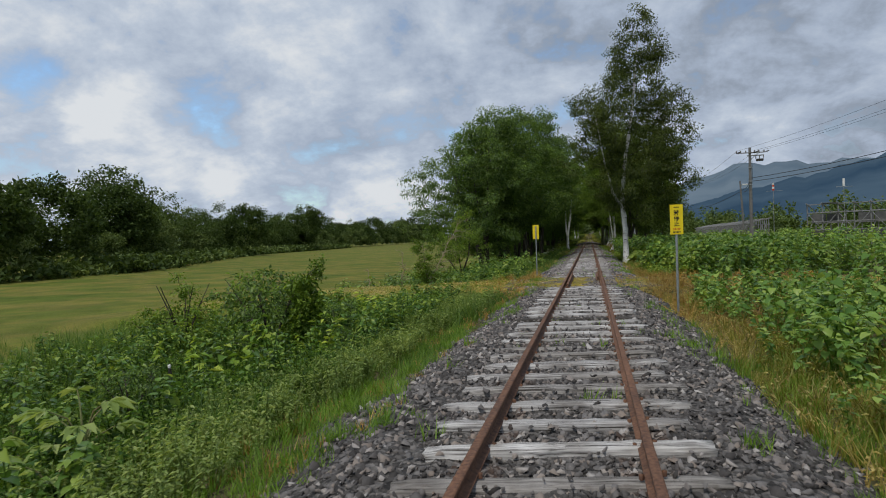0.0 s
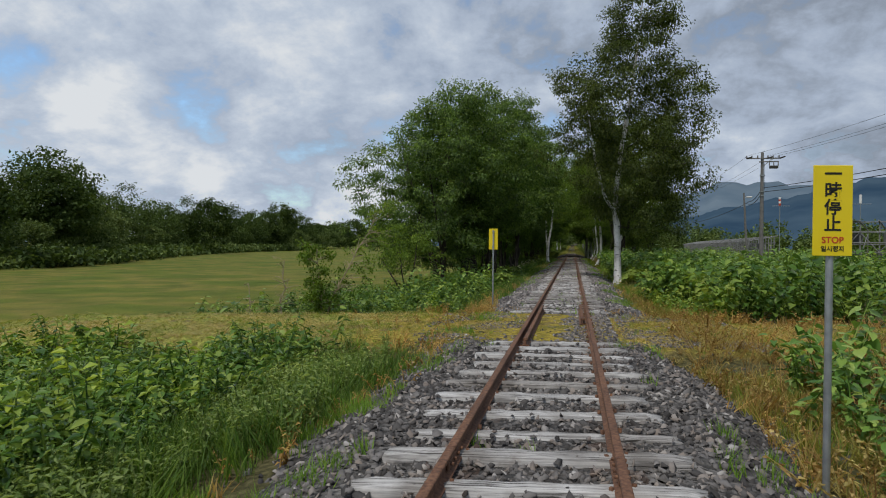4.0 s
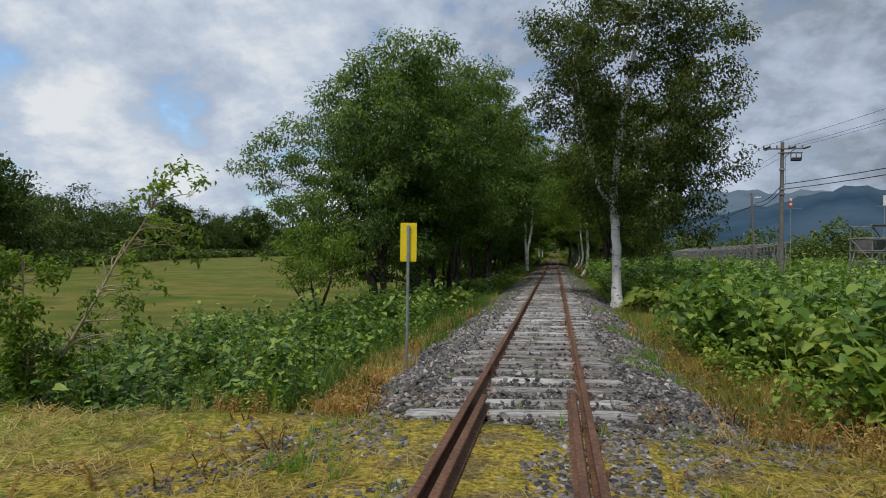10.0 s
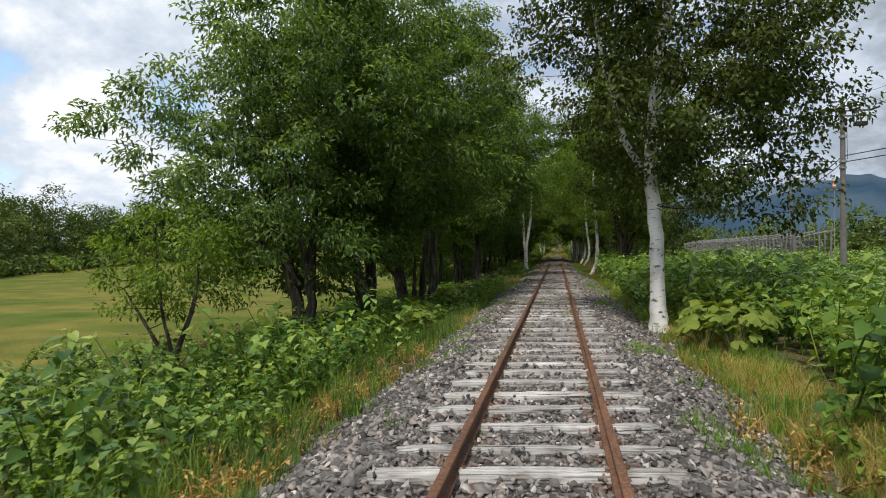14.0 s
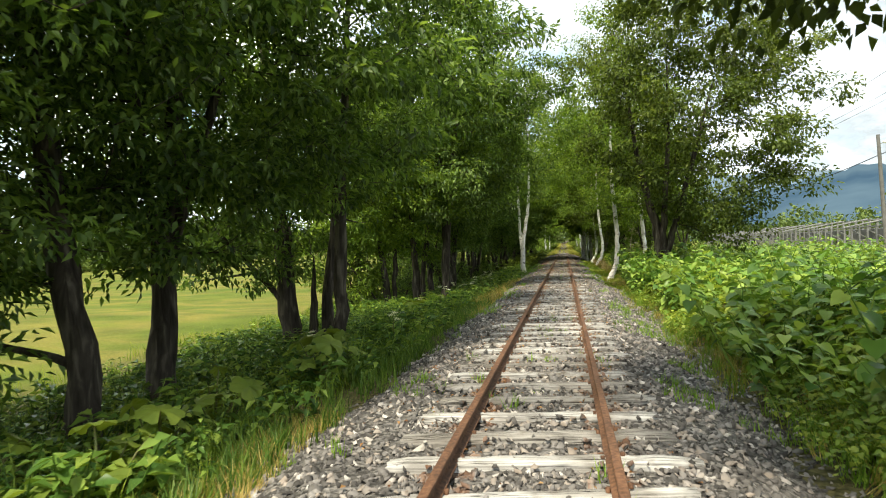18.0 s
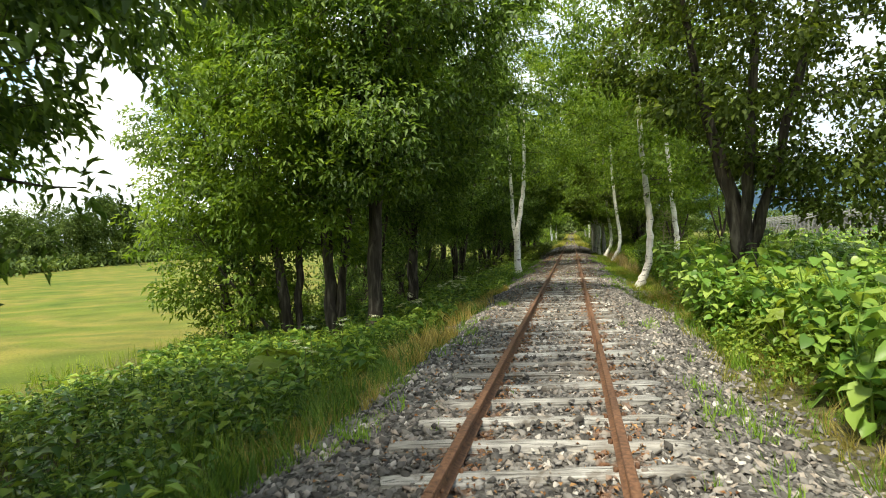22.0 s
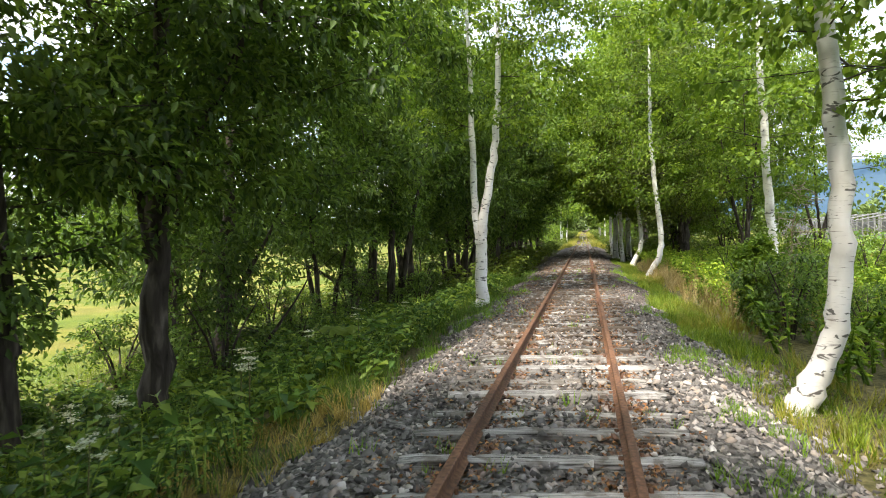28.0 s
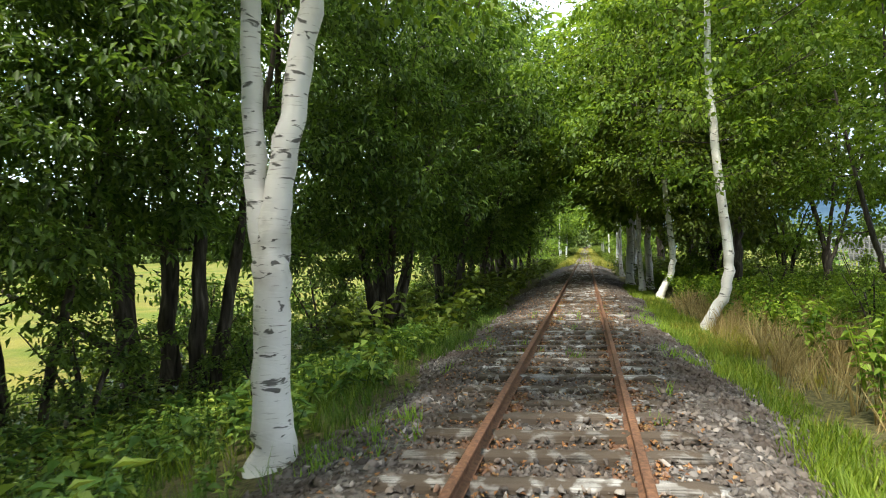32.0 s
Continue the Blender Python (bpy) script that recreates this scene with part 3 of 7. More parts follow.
# ---------------------------------------------------------------- track
SKEW = 9.0
SLEEPER_AT = []


def sleeper_rows():
    marks = [(8.44, 1), (9.06, 9), (14.56, 4), (16.79, 6), (20.51, 1), (21.11, 2), (22.33, 9), (27.77, 2), (28.91, 2), (30.06, 3), (31.63, 1), (32.17, 11), (38.86, 1), (39.45, 8), (44.44, 7), (48.75, 1), (49.36, 7), (53.46, 7), (57.73, 2), (58.85, 22), (72.2, 17), (82.29, 1), (82.79, 0)]
    ys = [8.44 - 0.6 * k for k in range(16, 0, -1)]
    for (a, n), (b, _) in zip(marks, marks[1:]):
        ys += [a + (b - a) * k / n for k in range(n)]
    y = 82.79
    while y < 400:
        ys.append(y)
        y += 0.585
    return ys


def sleeper_mesh(seed, mat="wood"):
    rng = np.random.default_rng(seed)
    L, W, H = 2.14 + rng.uniform(-0.16, 0.08), rng.uniform(0.165, 0.195), 0.14
    nx, ny = 16, 4
    xs = np.linspace(-L / 2, L / 2, nx + 1)
    prof = [(-W / 2, -H), (-W / 2, -0.014), (-W / 2 + 0.016, 0.0), (-0.03, 0.004), (0.03, 0.004), (W / 2 - 0.016, 0.0), (W / 2, -0.014), (W / 2, -H)]
    v = []
    for k, x in enumerate(xs):
        end = 1.0 if k in (0, nx) else 0.0
        for y, z in prof:
            v.append((x + end * rng.uniform(-0.035, 0.02) * np.sign(x) * -1, y * (1 - 0.1 * end) + rng.normal(0, 0.005), z + rng.normal(0, 0.004) - (0.012 * end if z > -0.05 else 0)))
    p = len(prof)
    f = []
    for k in range(nx):
        for j in range(p - 1):
            a = k * p + j
            f += [(a, a + p, a + p + 1), (a, a + p + 1, a + 1)]
    for s in (0, nx * p):
        for j in range(1, p - 1):
            f.append((s, s + j, s + j + 1) if s == 0 else (s, s + j + 1, s + j))
    return mesh_of("sleeper", v, f, M[mat])


def rail_bm(y0, y1, x, sgn):
    """Flat-bottomed rail."""
    half = [(0.055, 0.0), (0.055, 0.008), (0.014, 0.024), (0.008, 0.034), (0.008, 0.084), (0.031, 0.096), (0.031, 0.116), (0.024, 0.122)]
    prof = half + [(-a, z) for a, z in half[::-1]]
    bm = bmesh.new()
    n = max(2, int((y1 - y0) / 3.0))
    rings = []
    for k in range(n + 1):
        y = y0 + (y1 - y0) * k / n
        rings.append([bm.verts.new((x + a, y, z + 0.006 + float(rise(x, y)))) for a, z in prof])
    for r, q in zip(rings, rings[1:]):
        for j in range(len(prof)):
            i = (j + 1) % len(prof)
            bm.faces.new((r[j], q[j], q[i], r[i]))
    bm.faces.new(rings[0]); bm.faces.new(rings[-1][::-1])
    bmesh.ops.recalc_face_normals(bm, faces=bm.faces)
    return bm


def box_bm(x, y, z, sx, sy, sz, bev=0.0, rz=0.0):
    bm = bmesh.new()
    bmesh.ops.create_cube(bm, size=1, matrix=pose(x, y, z, 0, 0, rz) @ Matrix.Diagonal((sx, sy, sz, 1)))
    if bev:
        bmesh.ops.bevel(bm, geom=bm.edges[:], offset=bev, segments=1, affect="EDGES")
    return bm


def cyl_bm(p, q, r0, r1, seg=10):
    bm = bmesh.new()
    p, q = Vector(p), Vector(q)
    d = q - p
    m = Matrix.Translation((p + q) / 2) @ d.to_track_quat("Z", "Y").to_matrix().to_4x4()
    bmesh.ops.create_cone(bm, cap_ends=True, segments=seg, radius1=r0, radius2=r1, depth=d.length, matrix=m)
    return bm


def build_track():
    track = thing("railway_track", pose(0, 0, 0), "rusty single railway track on grey weathered wooden sleepers", "railway track")
    kinds = [sleeper_mesh(k) for k in range(12)] + [sleeper_mesh(20 + k, "old_wood") for k in range(8)] + [sleeper_mesh(50 + k, "littered_wood") for k in range(8)]
    tarred = sleeper_mesh(40, "tarred_wood")
    rng = np.random.default_rng(12)
    far, spikes, n = [], [], 0
    sp = (np.array([(-1, -1, 0), (1, -1, 0), (1, 1, 0), (-1, 1, 0), (-1, -1, 1), (1, -1, 1), (1, 1, 1), (-1, 1, 1)], float) * (0.012, 0.012, 0.035),
          np.array([(4, 5, 6), (4, 6, 7), (0, 1, 5), (0, 5, 4), (1, 2, 6), (1, 6, 5), (2, 3, 7), (2, 7, 6), (3, 0, 4), (3, 4, 7)]))
    for y in sleeper_rows():
        SLEEPER_AT.append(y)
        buried = CROSS_A + 0.4 < y < CROSS_B - 0.2
        turn = radians(SKEW + rng.normal(0, 1.1))
        m = Matrix.Translation((rng.normal(0, 0.035), y, (-0.05 if buried else 0.01 + rng.normal(0, 0.006)) - (rng.uniform(0.0, 0.035) if rng.random() < 0.25 else 0))) @ Matrix.Rotation(turn + (math.pi if rng.random() < 0.5 else 0), 4, "Z") @ Matrix.Rotation(rng.normal(0, 0.005), 4, "Y")
        if n < 290 and y > 0:
            dark = abs(y - 15.68) < 0.3
            put("sleeper", tarred if dark else kinds[n % 12 if rng.random() > smooth(40, 66, y) else (12 if rng.random() > smooth(70, 80, y) else 20) + n % 8], track, "dark tarred sleeper" if dark else "", m=m)
            n += 1
        elif y > 0:
            far.append((y, turn))
        if y < 100:
            for x in (-0.565, 0.565):
                for e in (-0.072, 0.072):
                    spikes.append((x + e, y + x * math.tan(turn) + e * 0.6, 0.0))
    b = np.array(sp[0])
    one = mesh_of("rail_spike", sp[0], sp[1], M["rust"])
    near = [p for p in spikes if 6.0 < p[1] < 45.0][:296]
    for p in near:
        put("rail_spike", one, track, m=Matrix.Translation(p) @ Matrix.Rotation(rng.uniform(0, 1), 4, "Z"))
    rest = np.array([p for p in spikes if p not in set(near)])
    put("far_spike_rest", mesh_of("far_spike_rest", *scatter(sp, rest, rng.uniform(0, 1, len(rest)), np.ones(len(rest))), M["rust"]), track, "rusty spikes holding the rails", kind="stuff")
    if far:
        box = (np.array([(-1.1, -0.1, 0), (1.1, -0.1, 0), (1.1, 0.1, 0), (-1.1, 0.1, 0)], float), np.array([(0, 1, 2), (0, 2, 3)]))
        fy = np.array(far)
        put("far_sleepers", mesh_of("far_sleepers", *scatter(box, np.stack([fy[:, 0] * 0, fy[:, 0], rise(fy[:, 0] * 0, fy[:, 0])], 1), fy[:, 1], np.ones(len(fy))), M["wood"]), track, kind="stuff")
    edges = [-8.0, 4.6, 17.1, 29.6, 42.1, 54.6, 67.1, 79.6, 92.1, 117, 167, 280, 400]
    for s in (-1, 1):
        for a, c in zip(edges, edges[1:]):
            part("rail", rail_bm(a + 0.004, c - 0.004, s * 0.565, s), M["rust"], track)
        for c in edges[1:9]:
            for e in (-1, 1):
                bm = box_bm(s * 0.565 + e * 0.02, c, 0.062, 0.02, 0.46, 0.06, 0.006)
                fp = part("fishplate", bm, M["rust"], track)
                for k in (-0.17, -0.06, 0.06, 0.17):
                    part("bolt", cyl_bm((s * 0.565 + e * 0.03, c + k, 0.066), (s * 0.565 + e * 0.052, c + k, 0.066), 0.013, 0.012, 6), M["rust"], fp)
    # guard rails beside the running rails at the crossing
    part("guard_rail", rail_bm(22.4, 27.9, -0.565 + 0.125, 1), M["rust"], track, "rusty guard rail inside the running rail")
    part("guard_rail", rail_bm(25.3, 28.3, 0.565 - 0.125, 1), M["rust"], track, "short rusty guard rail with a sawn end")


build_track()


def patch_at(x, y):
    """Uneven cover of stone on the crossing, 0 to 1."""
    return 0.5 + 0.5 * np.sin(x * 2.3 + 1.3 * np.sin(y * 1.6)) * np.sin(y * 2.0 + 1.7 * np.sin(x * 1.4))


def build_stones():
    rng = np.random.default_rng(21)
    shapes = []
    for k in range(7):
        bm = bmesh.new()
        for d in rand_dirs(rng, 9):
            bm.verts.new(d * rng.uniform(0.75, 1.2) * np.array([1.15, 0.85, 0.9]))
        hull = bmesh.ops.convex_hull(bm, input=bm.verts)
        bmesh.ops.delete(bm, geom=[g for g in hull["geom_interior"] if isinstance(g, bmesh.types.BMVert)], context="VERTS")
        bmesh.ops.recalc_face_normals(bm, faces=bm.faces)
        bmesh.ops.delete(bm, geom=[f for f in bm.faces if f.normal.z < -0.6], context="FACES")
        bm.verts.ensure_lookup_table()
        vs = np.array([v.co[:] for v in bm.verts]); vs[:, 2] *= 0.92
        bm.verts.index_update()
        fs = np.array([[v.index for v in f.verts] for f in bm.faces])
        bm.free()
        shapes.append((vs, fs))
    n = 142000
    y = np.where(rng.random(n) < 0.95, rng.uniform(2.0, 88, n), rng.uniform(88, 112, n))
    x = np.where(np.arange(n) < 118000, rng.uniform(-2.35, 2.75, n), rng.uniform(-1.15, 1.15, n))
    # thin out on top of the sleepers
    ys = np.array(SLEEPER_AT)
    yy = y - x * math.tan(radians(SKEW))
    k = np.clip(np.searchsorted(ys, yy), 1, len(ys) - 1)
    near = np.minimum(np.abs(yy - ys[k - 1]), np.abs(yy - ys[k]))
    on = (near < 0.1 - 0.022 * smooth(42, 56, y)) & (np.abs(x) < 1.1)
    lift = np.where((near < 0.12) & ~on & (np.abs(x) < 1.12), 0.03, 0)
    keep = ~on | (rng.random(n) < 0.02)
    keep &= ~((np.abs(np.abs(x) - 0.565) < 0.07))
    cr = (y > CROSS_A + 0.5) & (y < CROSS_B - 0.1)
    keep &= ~cr
    keep &= (rng.random(n) < smooth(2.35, 1.8, np.abs(x) - 0.35 * smooth(28, 31, y) * smooth(84, 78, y) * (x > 0) + bed_edge(x, y) + rng.normal(0, 0.1, n)) + 0.05)
    x, y, on, lift = x[keep], y[keep], on[keep], lift[keep]
    n = len(x)
    s = rng.uniform(0.018, 0.04, n) * np.where(rng.random(n) < 0.1, 1.4, 1)
    s = np.where(np.abs(x) < 1.1, 0.92 * s, s)
    z = np.maximum(bed_z(x, y), ground_z(x, y) * (np.abs(x) > 2.0) - 9 * (np.abs(x) <= 2.0)) + s * 0.25 + np.where(on, 0.05, 0) + np.where((np.abs(x) < 1.1) & ~on, rng.uniform(-0.006, 0.016, n), 0) + lift
    z = np.where((y > CROSS_A + 0.5) & (y < CROSS_B - 0.1), ground_z(x, y) + s * 0.2, z)
    pos = np.stack([x, y, z], 1)
    pick = rng.integers(0, len(shapes), n)
    sc = np.stack([s, s * rng.uniform(0.7, 1.3, n), s * rng.uniform(0.75, 1.35, n)], 1)
    out = [scatter(shapes[i], pos[pick == i], rng.uniform(0, 6.28, (pick == i).sum()), sc[pick == i], rng.normal(0, 0.38, ((pick == i).sum(), 2))) for i in range(len(shapes))]
    # gravel strips lie along the right rail on the crossing, in patches elsewhere
    n = 16000
    gx, gy = rng.uniform(-2.6, 3.4, n), rng.uniform(CROSS_A + 0.1, CROSS_B + 0.2, n)
    gp = patch_at(gx, gy)
    edge = 0.12 * np.sin(gy * 3.1) + 0.08 * np.sin(gy * 7.3 + 1)
    ok = rng.random(n) < np.where((gx > 0.12 + edge) & (gx < 1.45 + 2 * edge), 1.0, np.where(gx >= 1.45, np.where(gp > 0.55, 0.7, 0.04), np.where(gx < -0.62, np.where(gp > 0.62, 0.6, 0.05), 0.02)))
    ok &= np.abs(np.abs(gx) - 0.565) > 0.06
    gx, gy = gx[ok], gy[ok]
    n = len(gx)
    s = rng.uniform(0.016, 0.038, n)
    pos = np.stack([gx, gy, ground_z(gx, gy) + s * 0.1], 1)
    pick = rng.integers(0, len(shapes), n)
    sc = np.stack([s, s * rng.uniform(0.7, 1.3, n), s * rng.uniform(0.5, 0.9, n)], 1)
    out += [scatter(shapes[i], pos[pick == i], rng.uniform(0, 6.28, (pick == i).sum()), sc[pick == i], rng.normal(0, 0.2, ((pick == i).sum(), 2))) for i in range(len(shapes))]
    put("ballast_stones", mesh_of("ballast_stones", *merge(out), M["stone"]), label="loose grey crushed stones between the sleepers", category="gravel", kind="stuff")


build_stones()


def build_litter():
    rng = np.random.default_rng(71)
    n = 17000
    y = 45 + 55 * rng.random(n) ** 0.62
    x = np.where(rng.random(n) < 0.5, np.sign(rng.random(n) - 0.5) * 0.565 + rng.normal(0, 0.17, n), rng.uniform(-1.5, 1.2, n))
    x = np.where(np.abs(np.abs(x) - 0.565) < 0.06, x + 0.13, x)
    c = np.stack([x, y, bed_z(x, y) + rng.uniform(0.02, 0.055, n)], 1)
    q = rng.uniform(0.025, 0.055, n)
    d = rand_dirs(rng, n, 0.25)
    put("leaf_litter", mesh_of("leaf_litter", *leaves(c, d, rand_dirs(rng, n) * 0.4 + np.array([0, 0, 1]), q, q * 0.6), M["litter"]), label="brown fallen leaves along the rails", category="litter", kind="stuff")


build_litter()

# ---------------------------------------------------------------- trees


def bezier(a, b, c, n):
    t = np.linspace(0, 1, n)[:, None]
    return (1 - t) ** 2 * a + 2 * t * (1 - t) * b + t * t * c


def grow(seed, stems, profile, n_clumps, per, leaf, width, clump=0.6, hollow=0.3, droop=0.35, limb_r=0.05, sides=7, squash=1.0, lob=1.0, flat=0.5):
    """Trunk, limbs and crown of one tree. stems: lists of (x, y, z, radius). profile: (height, x, y, radius) up the
    crown, filled with leafy clumps, each hung on a limb of its own."""
    rng = np.random.default_rng(seed)
    wood, limbs, pts = [], [], []
    for st in stems:
        st = np.array(st, float)
        t = np.linspace(0, 1, len(st))
        tt = np.linspace(0, 1, max(9, len(st) * 4))
        pth = np.stack([np.interp(tt, t, st[:, k]) for k in range(4)], 1)
        for _ in range(2):
            pth[1:-1] = (pth[:-2] + 2 * pth[1:-1] + pth[2:]) / 4
        pth[1:, :2] += rng.normal(0, 0.012 if sides > 7 else min(0.02, 0.002 * (st[-1, 2] - st[0, 2])), (len(pth) - 1, 2))
        r = pth[:, 3].copy()
        if st[0, 2] < 0.1:
            r[0] *= 1.35; r[1] *= 1.08
        wood.append(tube(pth[:, :3], r, sides, 0.05 if sides > 7 else 0.14, rng))
        pts.append(pth)
    allp = np.concatenate(pts)
    pr = np.array(profile, float)
    n = n_clumps
    zz = rng.uniform(pr[0, 0], pr[-1, 0], n * 4)
    rr = np.interp(zz, pr[:, 0], pr[:, 3])
    ok = rng.random(n * 4) < (rr / pr[:, 3].max()) ** 1.15
    zz, rr = zz[ok][:n], rr[ok][:n]
    n = len(zz)
    an = rng.uniform(0, 2 * np.pi, n)
    lobe = 0.82 + lob * (0.24 * np.sin(an * 3 + 1.7 * zz + seed) + 0.17 * np.sin(an * 5 - 2.3 * zz))
    rad = rr * lobe * (hollow + (1 - hollow) * rng.random(n) ** 0.55)
    cx, cy = np.interp(zz, pr[:, 0], pr[:, 1]), np.interp(zz, pr[:, 0], pr[:, 2])
    cen = np.stack([cx + np.cos(an) * rad, cy + np.sin(an) * rad * squash, zz + rng.normal(0, 0.15, n)], 1)
    axis_c = np.stack([cx, cy, zz], 1)
    lv = []
    node, nrad = allp[:, :3].copy(), allp[:, 3].copy()
    hd = np.array([np.min(np.hypot(allp[:, 0] - q[0], allp[:, 1] - q[1]) + 0.5 * np.abs(allp[:, 2] - q[2])) for q in cen])
    order = np.argsort(hd)
    for q, ac in zip(cen[order], axis_c[order]):
        # each clump hangs on the nearest wood that lies below it
        d = q - node
        dist = np.linalg.norm(d, axis=1)
        k = int(np.argmin(dist + 0.9 * np.maximum(-d[:, 2] - 0.1, 0) + np.where(node[:, 2] < 0.22 * q[2], 2, 0) + np.where(nrad < 0.012, 0.5, 0)))
        a, L = node[k], dist[k]
        if L > 0.2:
            mid = (a + q) / 2 + np.array([0, 0, -0.06 * L]) + rng.normal(0, 0.12 * L, 3)
            r0 = max(min(limb_r * (0.3 + 0.16 * L), nrad[k] * 0.75), 0.009)
            br = bezier(a, mid, q, 4)
            rd = np.linspace(r0, max(0.35 * r0, 0.006), 4)
            limbs.append(tube(br, rd, 4 if r0 > 0.02 else 3))
            node, nrad = np.concatenate([node, br[1:]]), np.concatenate([nrad, rd[1:]])
        m = int(per * rng.uniform(0.55, 1.45))
        sz = clump * rng.uniform(0.65, 1.3)
        loc = rand_dirs(rng, m) * (rng.random((m, 1)) ** 0.45)
        ctr = q + loc * np.array([sz, sz, sz * flat])
        out = ctr - ac
        out /= np.linalg.norm(out, axis=1, keepdims=True) + 1e-6
        ax = rand_dirs(rng, m) * 0.7 + loc * 0.5 + out * 0.35 + np.array([0, 0, -droop])
        up = rand_dirs(rng, m) * 0.45 + np.array([0, 0, 1.0]) + loc * 0.6 + out * 0.2
        lv.append((ctr, ax, up))
    ctr, ax, up = (np.concatenate(z) for z in zip(*lv))
    n = len(ctr)
    lm = rng.uniform(0.65, 1.25, n) * leaf
    return merge(wood), merge(limbs), leaves(ctr, ax, up, lm, lm * width)


def tree(name, data, bark, leaf, m, label, group=""):
    (wv, wf), (lv, lf), (cv, cf) = data
    ob = thing(name, m, label, "tree", group)
    put("trunk", mesh_of("trunk", wv, wf, bark, True), ob)
    put("branchwork", mesh_of("branchwork", lv, lf, M["bark"], True), ob, kind="stuff")
    put("crown", mesh_of("crown", cv, cf, leaf), ob)
    return ob


def willow_stems(rng, count, h, spread, r):
    out = []
    for k in range(count):
        a = 6.28 * k / count + rng.uniform(-0.5, 0.5)
        b = 0.12 + 0.1 * (count > 1)
        x, y = math.cos(a) * b * (count > 1), math.sin(a) * b * (count > 1)
        e = spread * rng.uniform(0.5, 1.0)
        out.append([(x, y, -0.3, r), (x + 0.15 * e * math.cos(a), y + 0.15 * e * math.sin(a), 1.2, r * 0.85), (x + 0.5 * e * math.cos(a), y + 0.5 * e * math.sin(a), h * 0.45, r * 0.6), (x + e * math.cos(a), y + e * math.sin(a), h * 0.85, r * 0.2)])
    return out


